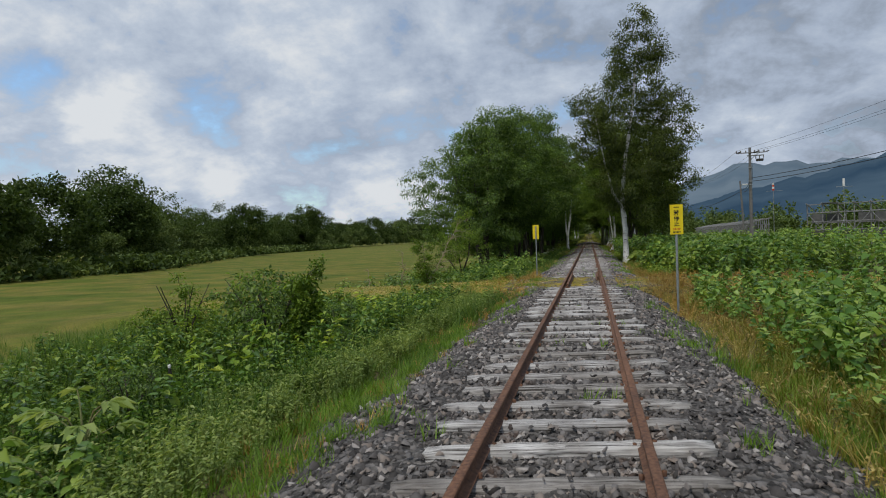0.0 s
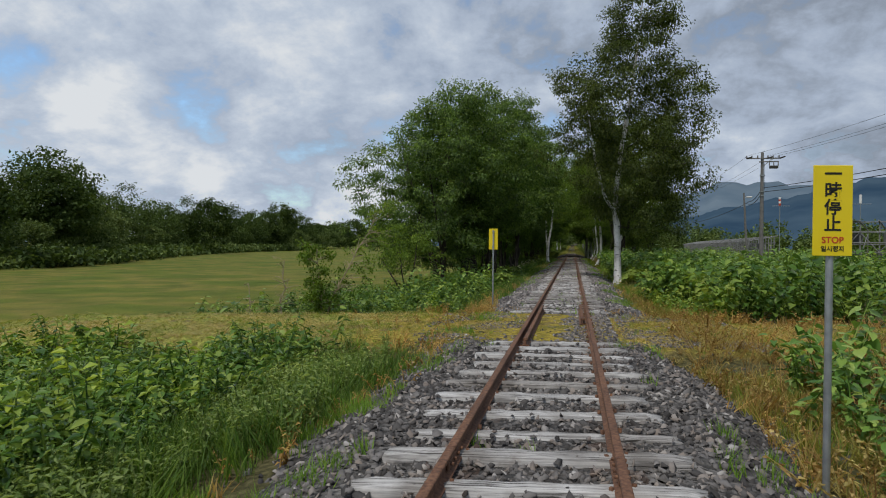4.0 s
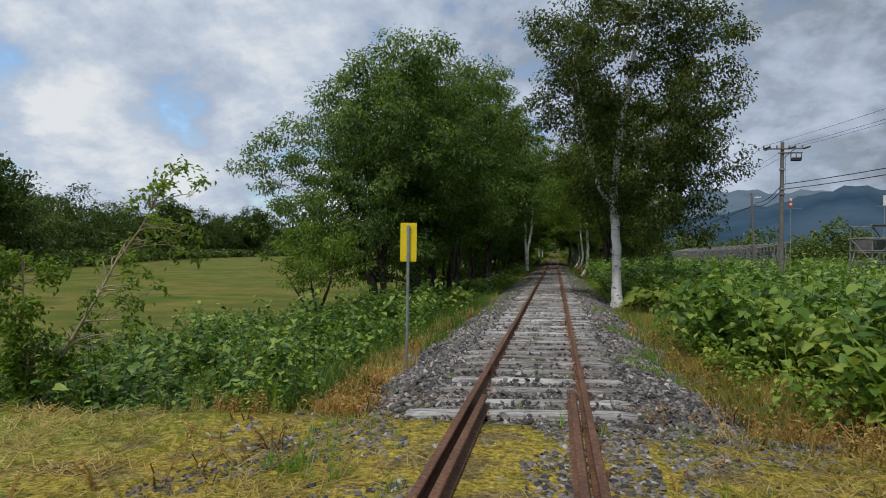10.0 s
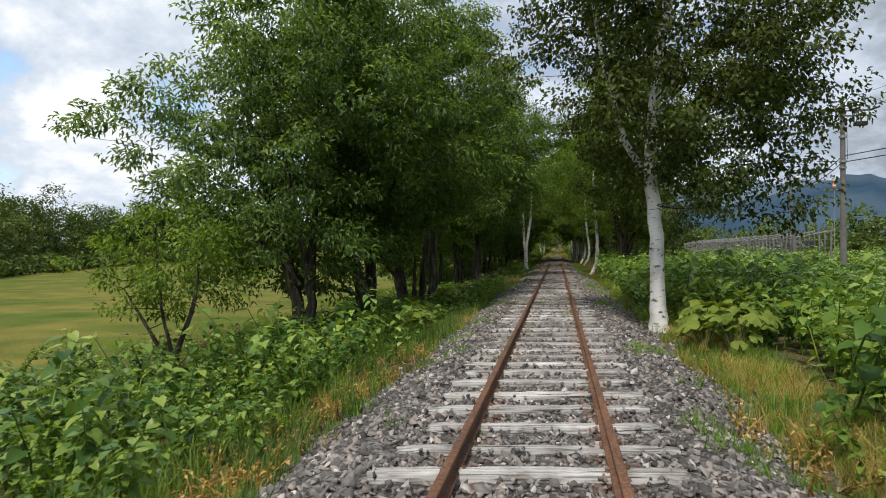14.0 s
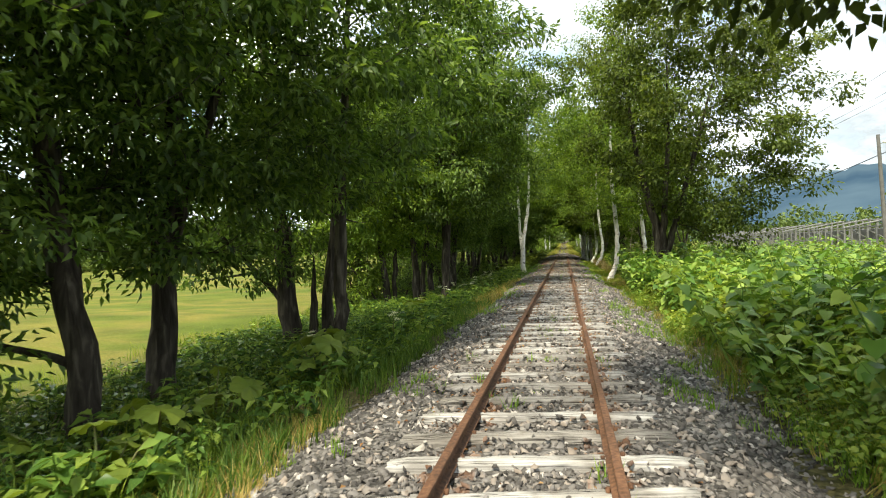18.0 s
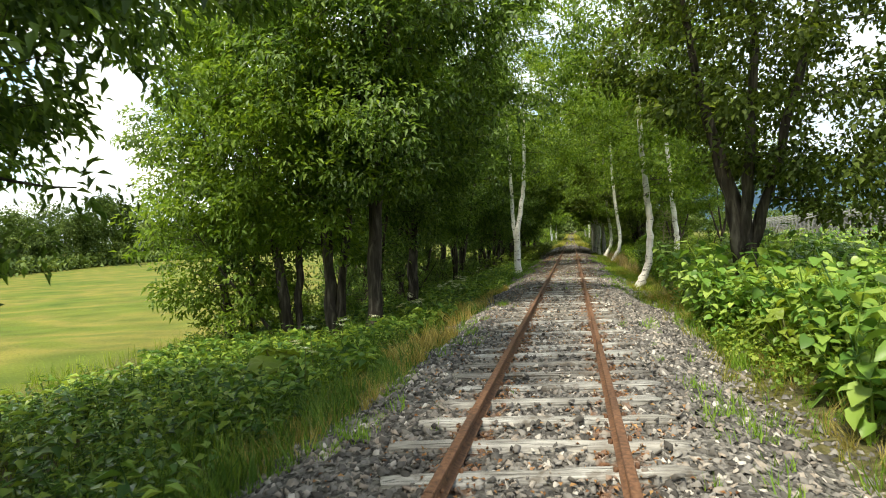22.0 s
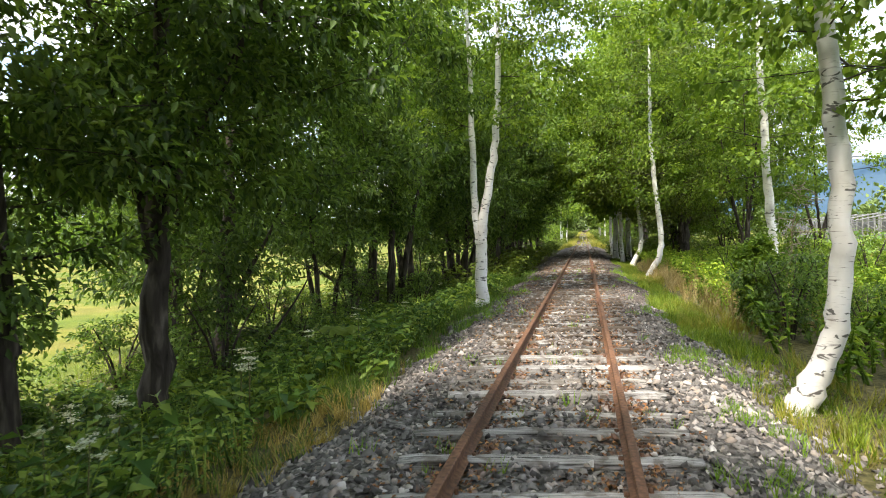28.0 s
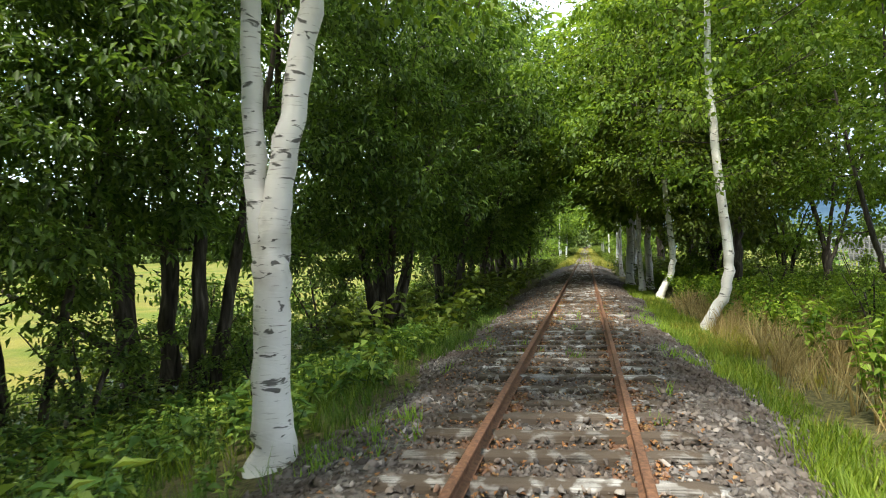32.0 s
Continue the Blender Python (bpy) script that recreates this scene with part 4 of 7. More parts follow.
def build_trees():
    rng = np.random.default_rng(5)
    bark, bb = M["bark"], M["birch_bark"]
    L_DARK = "dark-trunked willow with dense green leaves beside the track"

    GROUP = "trees left of the track"

    def willow(seed, stems, prof, n=230, per=104, far=False, label=L_DARK, at=(0, 0, -60), leaf="willow_leaf"):
        k = (110, 46, 0.36, 0.5, 1.0) if far else (int(n * 1.4), per, 0.165, 0.42, 0.66)
        data = grow(seed, stems, prof, k[0], k[1], k[2], k[3], clump=k[4], hollow=0.2 if far else 0.25, droop=0.3, limb_r=0.055)
        return tree("willow_tree", data, bark, M[leaf], pose(*at), label, GROUP)

    def stem(x, y, r, lx, ly, h, z0=-0.4, bow=0.4):
        """One leaning, tapering stem from (x, y), reaching lx, ly aside at height h."""
        return [(x, y, z0, r), (x + 0.1 * lx, y + 0.1 * ly, z0 + 0.16 * (h - z0), r * 0.84), (x + bow * lx, y + bow * ly, z0 + 0.42 * (h - z0), r * 0.62), (x + 0.75 * lx, y + 0.75 * ly, z0 + 0.72 * (h - z0), r * 0.38), (x + lx, y + ly, h, r * 0.12)]

    # the trees that the track passes close by, each with its own stems
    near = [
        (300, -6.7, 46.2, [stem(0, 0, 0.21, -2.4, 0.5, 8.2), stem(0.1, 0, 0.15, 0.3, 0.2, 9.4, 0.5), stem(0.05, 0, 0.1, -0.6, -1.2, 7.5, 1.4), stem(-0.2, 0, 0.07, -3.2, -0.3, 4.8, 1.6)],
         [(1.5, -0.9, 0, 1.8), (3.0, -1.0, 0, 3.8), (5.0, -0.8, 0, 4.9), (7.2, -0.3, 0, 4.6), (9.2, 0.7, 0, 3.3), (11.2, 1.5, 0, 1.5)], 330, 100, "dark leaning willow with two stems at the meadow edge"),
        (301, -6.2, 50.3, [stem(0, 0, 0.26, 0.7, 0.2, 9.6, bow=0.2), stem(0.05, 0, 0.15, 1.6, 0.4, 7.6, 1.8), stem(0, 0, 0.1, 0.6, -1.8, 8.0, 2.2)],
         [(2.4, 0.4, 0, 1.4), (4.0, 0.6, 0, 3.4), (6.2, 0.9, 0, 4.2), (8.4, 1.2, 0, 3.9), (10.2, 1.3, 0, 2.6), (11.4, 1.3, 0, 1.0)], 270, 104, "thick dark willow trunk with dense green leaves"),
        (302, -5.6, 48.0, [stem(0, 0, 0.25, -1.5, 0.3, 9.2), stem(-0.2, 0, 0.07, -2.4, -0.3, 1.7, 1.1), stem(-0.1, 0.1, 0.06, -1.3, 0.6, 3.4, 1.3)],
         [(1.5, -2.0, 0, 1.1), (3.0, -1.6, 0, 2.4), (5.4, -1.2, 0, 3.3), (8.0, -1.0, 0, 3.0), (10.2, -0.8, 0, 1.6)], 170, 100, "dark willow leaning away with low branches"),
        (303, -5.7, 55.5, [stem(-0.55, 0, 0.27, -0.9, 0.3, 9.4), stem(-0.1, 0.2, 0.17, 0.0, 0.1, 2.3, bow=0.3), stem(0.2, 0.2, 0.16, 0.5, 0.9, 9.0), stem(0.7, -0.2, 0.2, 0.6, -0.3, 10.0, bow=0.2), stem(-0.6, 0, 0.09, -2.6, -0.5, 4.2, 0.8)],
         [(1.7, -1.8, 0, 1.3), (3.4, -1.0, 0, 3.0), (5.6, 0.0, 0, 4.3), (8.2, 0.9, 0, 4.4), (10.6, 1.4, 0, 3.2), (12.4, 1.6, 0, 1.4)], 330, 104, "clump of four thick dark willow trunks"),
        (304, -6.8, 66.1, [stem(0, 0, 0.17, -1.2, 0.2, 8.4), stem(0.15, 0.1, 0.11, 0.2, 0.5, 8.8), stem(-0.1, 0, 0.06, -2.2, -0.6, 3.2)],
         [(1.0, -1.7, 0, 1.4), (2.4, -1.4, 0, 2.6), (5.0, -0.6, 0, 3.3), (7.8, -0.2, 0, 3.0), (9.8, 0.2, 0, 1.4)], 210, 100, "willow with light drooping branches at the meadow edge"),
        (305, -5.6, 66.0, [stem(0, 0, 0.19, -0.5, 0.3, 9.6), stem(0.14, 0, 0.14, 0.9, 0.4, 9.2, -0.3)],
         [(2.3, -0.5, 0, 1.5), (3.4, -0.4, 0, 2.5), (4.8, 0, 0, 3.2), (6.8, 0.3, 0, 3.9), (9.0, 0.6, 0, 3.2), (11.2, 0.7, 0, 1.4)], 200, 100, "dark forked willow trunk in a close clump"),
        (306, -4.4, 65.4, [stem(0, 0, 0.21, 0.8, 0.1, 9.8, bow=0.3), stem(0.1, 0.1, 0.13, -0.4, 1.0, 8.6, 1.0)],
         [(3.3, 0.1, 0, 1.2), (4.8, 0.4, 0, 2.8), (6.6, 0.9, 0, 4.0), (8.8, 1.2, 0, 3.6), (11.4, 1.4, 0, 1.7)], 250, 100, "dark willow trunk widening at its foot"),
        (307, -5.5, 73.6, [stem(0, 0, 0.22, 0.3, 0.2, 9.8, bow=0.2), stem(0.1, 0, 0.11, 1.9, 0.2, 6.6, 2.9), stem(0, 0, 0.09, -1.4, 0.4, 7.0, 2.4)],
         [(3.5, 0.3, 0, 1.4), (4.8, 0.3, 0, 3.0), (6.6, 0.4, 0, 3.7), (9.0, 0.6, 0, 3.1), (11.2, 0.6, 0, 1.4)], 220, 100, "straight dark trunk forking above head height"),
        (308, -6.3, 72.1, [stem(0, 0, 0.17, -0.4, -0.3, 8.6), stem(0.05, 0, 0.08, 0.7, -0.8, 4.8, 1.5)],
         [(2.1, -0.4, 0, 1.2), (4.0, -0.2, 0, 2.6), (6.4, 0.0, 0, 3.1), (8.6, 0.2, 0, 2.4), (10.0, 0.2, 0, 1.0)], 110, 100, "slim dark willow beside a straighter trunk"),
        (309, -7.3, 78.1, [stem(0, 0, 0.22, 0.5, 0.1, 9.0), stem(0.1, 0, 0.08, 1.4, 0.3, 4.0, 1.0), stem(-1.9, 1.0, 0.11, 0.2, 0.3, 8.0), stem(0.3, 0.5, 0.05, 1.5, 0.5, 2.4, -0.2)],
         [(2.0, -0.8, 0, 2.2), (3.2, -0.6, 0, 3.6), (5.0, 0.6, 0, 4.3), (7.0, 1.8, 0, 4.2), (8.6, 2.2, 0, 3.6), (10.8, 2.0, 0, 1.5)], 260, 100, "dark willow with thin crooked stems round it"),
        (310, -7.2, 87.6, [stem(-0.6, 0, 0.24, -1.2, 0.2, 9.6), stem(0, 0.2, 0.2, -0.2, 0.3, 10.0), stem(0.7, 0, 0.18, 0.3, 0.0, 9.4), stem(0.9, 0.1, 0.14, 1.5, 0.2, 8.6), stem(-0.6, 0, 0.1, -3.4, -1.0, 3.0, 0.7)],
         [(2.0, -1.2, 0, 1.4), (4.2, -0.4, 0, 2.8), (6.8, 0, 0, 3.9), (9.2, 0.3, 0, 3.3), (11.4, 0.5, 0, 1.4)], 130, 100, "close clump of dark willow stems and crooked branches")]
    for seed, x, y, st, prof, n, per, lab in near:
        willow(seed, st, prof, n, per, label=lab, at=(x, y, float(ground_z(x, y))), leaf="fresh_leaf" if seed in (304, 305) else "willow_leaf")

    profs = [[(1.6, -0.6, 0, 1.2), (3.2, -0.3, 0, 2.8), (5.4, 0.2, 0, 3.8), (7.8, 0.6, 0, 3.5), (9.8, 0.8, 0, 2.1)],
             [(2.2, 0, 0, 1.3), (4.0, 0.3, 0, 3.0), (6.8, 0.8, 0, 3.7), (9.2, 1.2, 0, 3.2), (11.0, 1.4, 0, 1.8)],
             [(1.8, 0, 0, 1.0), (3.2, 0.3, 0, 2.6), (5.2, 0.7, 0, 3.1), (7.2, 1.1, 0, 2.5), (8.7, 1.3, 0, 1.3)]]
    args = [(4, 8.5, 2.0, 0.12), (2, 9.5, 1.3, 0.15), (3, 7.5, 1.5, 0.09)]
    kinds = [willow(100 + k, willow_stems(rng, *a), p, 210, 96) for k, (a, p) in enumerate(zip(args, profs))]
    kinds += [willow(120 + k, willow_stems(rng, *a), p, far=True) for k, (a, p) in enumerate(zip(args[:2], profs[:2]))]
    left = [(-9.0, 67.4, 1, 0.9), (-10.2, 80.6, 0, 0.95), (-8.2, 85.6, 2, 1.0), (-7.0, 91.6, 1, 1.1), (-5.2, 94.5, 0, 1.1), (-6.4, 97.6, 0, 1.15), (-4.9, 100.8, 1, 1.15), (-4.8, 104.5, 0, 1.1)]
    for y in list(np.arange(108.5, 134, 4.0)) + list(np.arange(186, 216, 5.0)):
        left.append((-4.6 - rng.uniform(0, 1.6), y + rng.uniform(-1, 1), 3 + int(rng.integers(0, 2)), rng.uniform(1.1, 1.35)))
    small = grow(130, [[(0, 0, -0.2, 0.07), (0.1, 0, 0.6, 0.06), (0.45, 0.1, 1.6, 0.04), (0.6, 0.1, 2.9, 0.012)], [(0.02, 0, 0.3, 0.05), (-0.5, 0.1, 1.0, 0.04), (-1.1, 0.1, 1.9, 0.015)], [(0.05, 0, 0.5, 0.04), (-0.1, -0.2, 1.6, 0.03), (-0.2, -0.2, 3.1, 0.01)]],
                 [(1.5, 0, 0, 0.9), (2.0, 0, 0, 1.55), (2.7, 0.1, 0, 1.6), (3.3, 0.1, 0, 1.2), (3.8, 0.1, 0, 0.5)], 78, 56, 0.11, 0.45, clump=0.36, hollow=0.15, limb_r=0.03)
    tree("willow_tree", small, bark, M["fresh_leaf"], pose(-7.3, 40.8, -1.1), "small spreading light-green tree at the meadow edge", GROUP)
    first = [True] * 5
    for x, y, k, s in left:
        m = Matrix.Translation((x, y, float(ground_z(x, y)))) @ Matrix.Rotation(rng.uniform(-0.9, 0.9), 4, "Z")
        if first[k]:
            kinds[k].matrix_basis, first[k] = m @ Matrix.Diagonal((s, s, s, 1)), False
            continue
        o = copy_thing(kinds[k], m)
        o.scale = (s, s, s * rng.uniform(0.95, 1.08))

    # birches: white stems placed one by one
    big = grow(201, [[(0, 0, -0.25, 0.24), (-0.03, 0, 0.4, 0.17), (-0.04, 0.1, 2.0, 0.155), (-0.16, 0.2, 3.6, 0.14), (-0.05, 0.3, 5.5, 0.12), (0.6, 0.3, 9.5, 0.08), (1.0, 0, 13.6, 0.02)],
                     [(-0.28, 0.4, 3.5, 0.09), (-0.75, 0.6, 4.4, 0.075), (-1.2, 0.8, 6.5, 0.05), (-1.6, 1.0, 9.0, 0.02)]],
               [(2.4, 2.0, 0.5, 1.2), (3.4, 1.2, 0.5, 2.8), (5.2, 0.5, 0.6, 3.8), (8.0, 0.4, 0.6, 4.3), (9.8, 0.4, 0.5, 3.9), (11.4, 0.7, 0.4, 2.5), (13.4, 1.0, 0.2, 1.6), (15.4, 1.0, 0.1, 0.5)], 520, 108, 0.12, 0.68, lob=0.55, clump=0.62, hollow=0.32, droop=0.5, limb_r=0.045, sides=12, flat=0.6)
    tree("birch_tree", big, bb, M["birch_leaf"], pose(2.4, 44.3, -0.2), "tall white-barked birch with a broad full crown")
    b2 = grow(202, [[(-0.1, 0, -0.25, 0.17), (0.0, 0, 0.05, 0.14), (0.17, 0, 0.4, 0.118), (0.3, 0, 0.85, 0.112), (0.36, 0.05, 1.65, 0.108), (0.34, 0.1, 2.5, 0.104), (0.29, 0.1, 3.2, 0.1), (0.22, 0.2, 4.0, 0.09), (0.1, 0.3, 6.5, 0.07), (0.5, 0.3, 11.5, 0.02)]],
              [(2.8, 1.6, 0.3, 1.2), (4.3, 0.8, 0.3, 2.9), (7.5, -0.3, 0.3, 4.3), (10.5, -0.2, 0.3, 3.6), (13.6, 0.3, 0.3, 1.0)], 290, 74, 0.13, 0.66, clump=0.6, hollow=0.3, limb_r=0.035, sides=12)
    tree("birch_tree", b2, bb, M["fresh_leaf"], pose(2.45, 73.1, -0.2), "slender white birch with a bent foot", "birches right of the track")
    b3 = grow(203, [[(-0.05, 0, -0.25, 0.17), (0.03, 0, 0.1, 0.13), (0.3, 0, 0.55, 0.112), (0.44, 0, 1.1, 0.108), (0.45, 0.05, 1.6, 0.104), (0.32, 0.1, 2.6, 0.1), (0.19, 0.1, 4.0, 0.09), (0.05, 0.2, 6.0, 0.07), (0.1, 0.2, 12.5, 0.02)]],
              [(2.8, 0.6, 0.2, 1.2), (4.2, 0, 0.2, 2.8), (7.5, -0.3, 0.2, 3.7), (10.8, -0.1, 0.2, 3.0), (13.8, 0, 0.2, 0.8)], 190, 74, 0.13, 0.66, clump=0.6, hollow=0.3, limb_r=0.035, sides=10)
    t3 = tree("birch_tree", b3, bb, M["fresh_leaf"], pose(2.75, 92.2, -0.2), "white birch with a bent foot beside the track", "birches right of the track")
    twin = grow(204, [[(0, 0, -0.3, 0.19), (0.02, 0, 0.2, 0.17), (0.0, 0, 1.0, 0.15), (0.0, 0, 1.6, 0.152), (0.08, 0, 2.0, 0.125), (0.22, 0, 2.85, 0.108), (0.4, 0.05, 3.85, 0.098), (0.47, 0.1, 5.0, 0.08), (0.52, 0.2, 7, 0.06), (0.5, 0.3, 11, 0.02)],
                      [(-0.03, 0, 1.45, 0.1), (-0.11, 0, 1.9, 0.095), (-0.17, 0, 2.85, 0.09), (-0.19, 0.02, 3.9, 0.085), (-0.22, 0, 6, 0.06), (-0.4, 0, 9.5, 0.02)]],
                [(4.2, 0.4, 0.3, 1.5), (5.6, 0.5, 0.3, 3.3), (8.6, 0.5, 0.3, 4.2), (11, 0.3, 0.3, 2.8), (13.2, 0.2, 0.3, 0.9)], 330, 76, 0.13, 0.62, clump=0.6, hollow=0.3, limb_r=0.035, sides=14)
    tree("birch_tree", twin, bb, M["fresh_leaf"], pose(-2.42, 82.6, -0.1), "forked twin-stemmed white birch at the ballast edge")
    b4 = grow(205, [[(0, 0, -0.2, 0.16), (0.1, 0, 0.4, 0.11), (0.2, 0.1, 1.8, 0.1), (0.1, 0.1, 4, 0.08), (0, 0.2, 7, 0.06), (0.1, 0.2, 12.5, 0.02)]],
              [(2.6, 0.2, 0.2, 1.2), (4.5, 0, 0.2, 3.0), (7.5, 0, 0.2, 3.6), (10.8, 0, 0.2, 2.8), (13.6, 0, 0.2, 0.8)], 90, 42, 0.32, 0.62, clump=1.0, limb_r=0.035, sides=8)
    t4 = tree("birch_tree", b4, bb, M["fresh_leaf"], pose(2.7, 114, -0.15), "white birch standing in the row along the track", "birches right of the track")
    row = [(5.4, 85.9, t3, 1.0, 1.25), (2.75, 101.0, t3, 0.2, 1.0), (2.45, 104.3, t4, 2.0, 1.0), (2.25, 108.2, t4, 4.0, 1.6), (2.9, 106.5, t4, 1.2, 1.4), (2.5, 120.0, t4, 3.3, 1.1), (2.9, 138, t4, 0.3, 1.1), (3.3, 168, t4, 1.0, 1.15), (3.2, 186, t4, 2, 1.1), (3.3, 200, t4, 3, 1.1), (-3.4, 172, t4, 2.6, 1.1), (-3.2, 194, t4, 4.6, 1.1)]
    for x, y, src, a, s in row:
        o = copy_thing(src, Matrix.Translation((x, y, -0.15 + float(rise(x, y)))) @ Matrix.Rotation(a, 4, "Z"))
        o.scale = (s, s, min(s, 1.1))
        tagged(o, "thick grey-white birch trunk in the row along the track" if s > 1.3 else "white birch standing in the row along the track")
    # broad dark tree and its row behind the birches
    stems = [[(0, 0, -0.3, 0.31), (0.02, 0, 1.2, 0.25), (-0.1, 0.1, 2.2, 0.18), (-0.7, 0.2, 4.6, 0.1), (-1.2, 0.3, 8, 0.03)],
             [(0.05, 0, 1.1, 0.14), (0.5, 0.1, 2.4, 0.12), (1.2, 0.2, 5.0, 0.08), (1.9, 0.2, 7.5, 0.03)],
             [(0, 0, 1.5, 0.13), (0.15, -0.1, 3.2, 0.11), (0.3, -0.1, 6.0, 0.07), (0.3, 0, 9, 0.02)]]
    prof = [(2.0, 2.4, 0.1, 1.5), (3.6, 1.8, 0.1, 3.4), (6.0, 1.4, 0.1, 4.9), (8.5, 1.2, 0.1, 4.9), (10.6, 0.9, 0.1, 3.8), (12.4, 0.6, 0.1, 1.6)]
    td = tree("broadleaf_tree", grow(210, stems, prof, 560, 84, 0.15, 0.6, lob=0.5, clump=0.66, hollow=0.3), bark, M["broad_leaf"], pose(3.75, 65.3, -0.3), "dark-trunked spreading tree above the knotweed", "trees right of the track")
    tf = tree("broadleaf_tree", grow(211, stems, prof, 120, 42, 0.36, 0.6, clump=1.0), bark, M["broad_leaf"], pose(5.6, 107, -0.3), "dark-trunked leafy tree in the row along the track", "trees right of the track")
    light = [(2.4, 1.6, 0.1, 1.2), (3.8, 1.4, 0.1, 2.8), (6.0, 1.2, 0.1, 4.0), (8.5, 1.0, 0.1, 4.2), (10.6, 0.9, 0.1, 3.2), (12.2, 0.6, 0.1, 1.3)]
    slim = [[(x, y, z, 0.55 * r) for x, y, z, r in st] for st in stems]
    tl = tree("broadleaf_tree", grow(212, slim, light, 250, 70, 0.15, 0.6, lob=0.8, clump=0.6, hollow=0.3), bark, M["fresh_leaf"], pose(8.2, 101.5, -0.3), "dark-trunked tree with light open foliage", "trees right of the track")
    for x, y, src, a, s in [(6.4, 92.4, tl, 2, 0.85), (9.8, 95.0, tl, 3.2, 0.9), (5.6, 103.2, td, 4, 1.1), (6.5, 118.3, tf, 0.5, 1.2), (5.8, 128.6, tf, 1.5, 1.2), (6.4, 184, tf, 4.5, 1.2), (5.8, 196, tf, 5.5, 1.2), (6.2, 208, tf, 0.2, 1.2)]:
        o = copy_thing(src, Matrix.Translation((x, y, -0.3 + float(rise(x, y)))) @ Matrix.Rotation(a, 4, "Z"))
        o.scale = (s, s, s)
        tagged(o, "dark-trunked leafy tree in the row along the track")


build_trees()


def build_shrubs():
    rng = np.random.default_rng(15)
    kinds = []
    for k, (h, leaf, lab) in enumerate(((2.4, "fresh_leaf", "light-green bush beside the birches"), (1.9, "willow_leaf", "dark green bush between the trunks"))):
        st = [[(0, 0, -0.2, 0.035), (0.25 * math.cos(a), 0.25 * math.sin(a), 0.5 * h, 0.025), (0.75 * math.cos(a), 0.75 * math.sin(a), 0.95 * h, 0.008)] for a in (0.3, 1.6, 2.9, 4.1, 5.3)]
        kinds.append(tree("shrub", grow(140 + k, st, [(0.25, 0, 0, 0.9), (0.9, 0, 0, 1.25), (1.6, 0, 0, 1.1), (h, 0, 0, 0.4)], 46, 40, 0.11, 0.52, clump=0.3, hollow=0.2, limb_r=0.03), M["bark"], M[leaf], pose(0, 0, -60), lab, "shrubs under the trees"))
    spots = [(4.7, 80.0, 0, 1.0), (5.8, 83.0, 0, 1.25), (5.0, 86.5, 0, 1.0), (6.9, 77.5, 0, 1.15), (8.2, 80.5, 0, 1.3), (5.4, 90.8, 0, 1.1), (6.8, 95.0, 0, 1.2), (8.6, 87.4, 0, 1.4), (5.9, 99.0, 0, 1.2), (10.6, 84.0, 0, 1.4), (11.5, 91.0, 0, 1.5), (9.5, 97.0, 0, 1.5), (5.5, 105.0, 0, 1.3), (8.5, 107.0, 0, 1.6),
             (3.5, 77.2, 1, 0.7), (3.3, 78.3, 1, 0.6), (4.3, 76.4, 1, 0.8), (4.2, 78.9, 0, 0.7), (5.0, 145, 0, 1.8), (-5.2, 148, 0, 1.9), (6.2, 152, 0, 2.2), (-5.6, 160, 0, 2.2), (5.4, 163, 0, 1.9), (-6.4, 140, 0, 2.0), (5.5, 174, 0, 2.2), (-5.6, 182, 0, 2.0), (-8.3, 73.6, 1, 1.1), (-7.4, 70.6, 1, 0.75), (-8.4, 76.4, 1, 0.85), (-8.0, 68.4, 0, 0.7), (-9.2, 79.6, 1, 0.9), (-9.6, 72.2, 1, 0.8), (-7.2, 81.6, 1, 0.7), (-9.4, 84.2, 0, 0.9), (-8.0, 90.0, 1, 1.0), (-6.6, 77.0, 1, 0.85), (-8.6, 80.5, 1, 1.1), (-7.4, 86.0, 1, 0.95), (-5.4, 87.7, 1, 0.8), (-8.8, 91.2, 1, 1.1), (-7.0, 94.0, 1, 1.2), (-5.2, 101.5, 1, 1.2), (-8.5, 66.4, 0, 0.9), (-7.7, 18.2, 1, 1.1), (-6.2, 15.6, 1, 0.8), (-9.2, 17.0, 0, 0.8), (-5.9, 11.2, 1, 0.5), (-6.5, 28.5, 1, 0.5), (-7.4, 28.9, 1, 0.4), (-5.2, 16.8, 1, 0.5), (-4.7, 18.6, 1, 0.4), (-6.7, 17.4, 1, 0.6), (-5.9, 19.8, 1, 0.45), (-4.5, 15.0, 1, 0.36)]
    first = [True, True]
    for x, y, k, s in spots:
        s *= 0.55 if x > 4 and y < 100 else 1
        m = Matrix.Translation((x, y, float(ground_z(x, y)))) @ Matrix.Rotation(rng.uniform(0, 6.28), 4, "Z")
        if first[k]:
            kinds[k].matrix_basis, first[k] = m @ Matrix.Diagonal((s, s, s, 1)), False
            continue
        o = copy_thing(kinds[k], m)
        o.scale = (s * rng.uniform(0.9, 1.2), s * rng.uniform(0.9, 1.2), s * rng.uniform(0.85, 1.15))
        if y < 30:
            tagged(o, "bushy green shrub among the bank weeds")


build_shrubs()


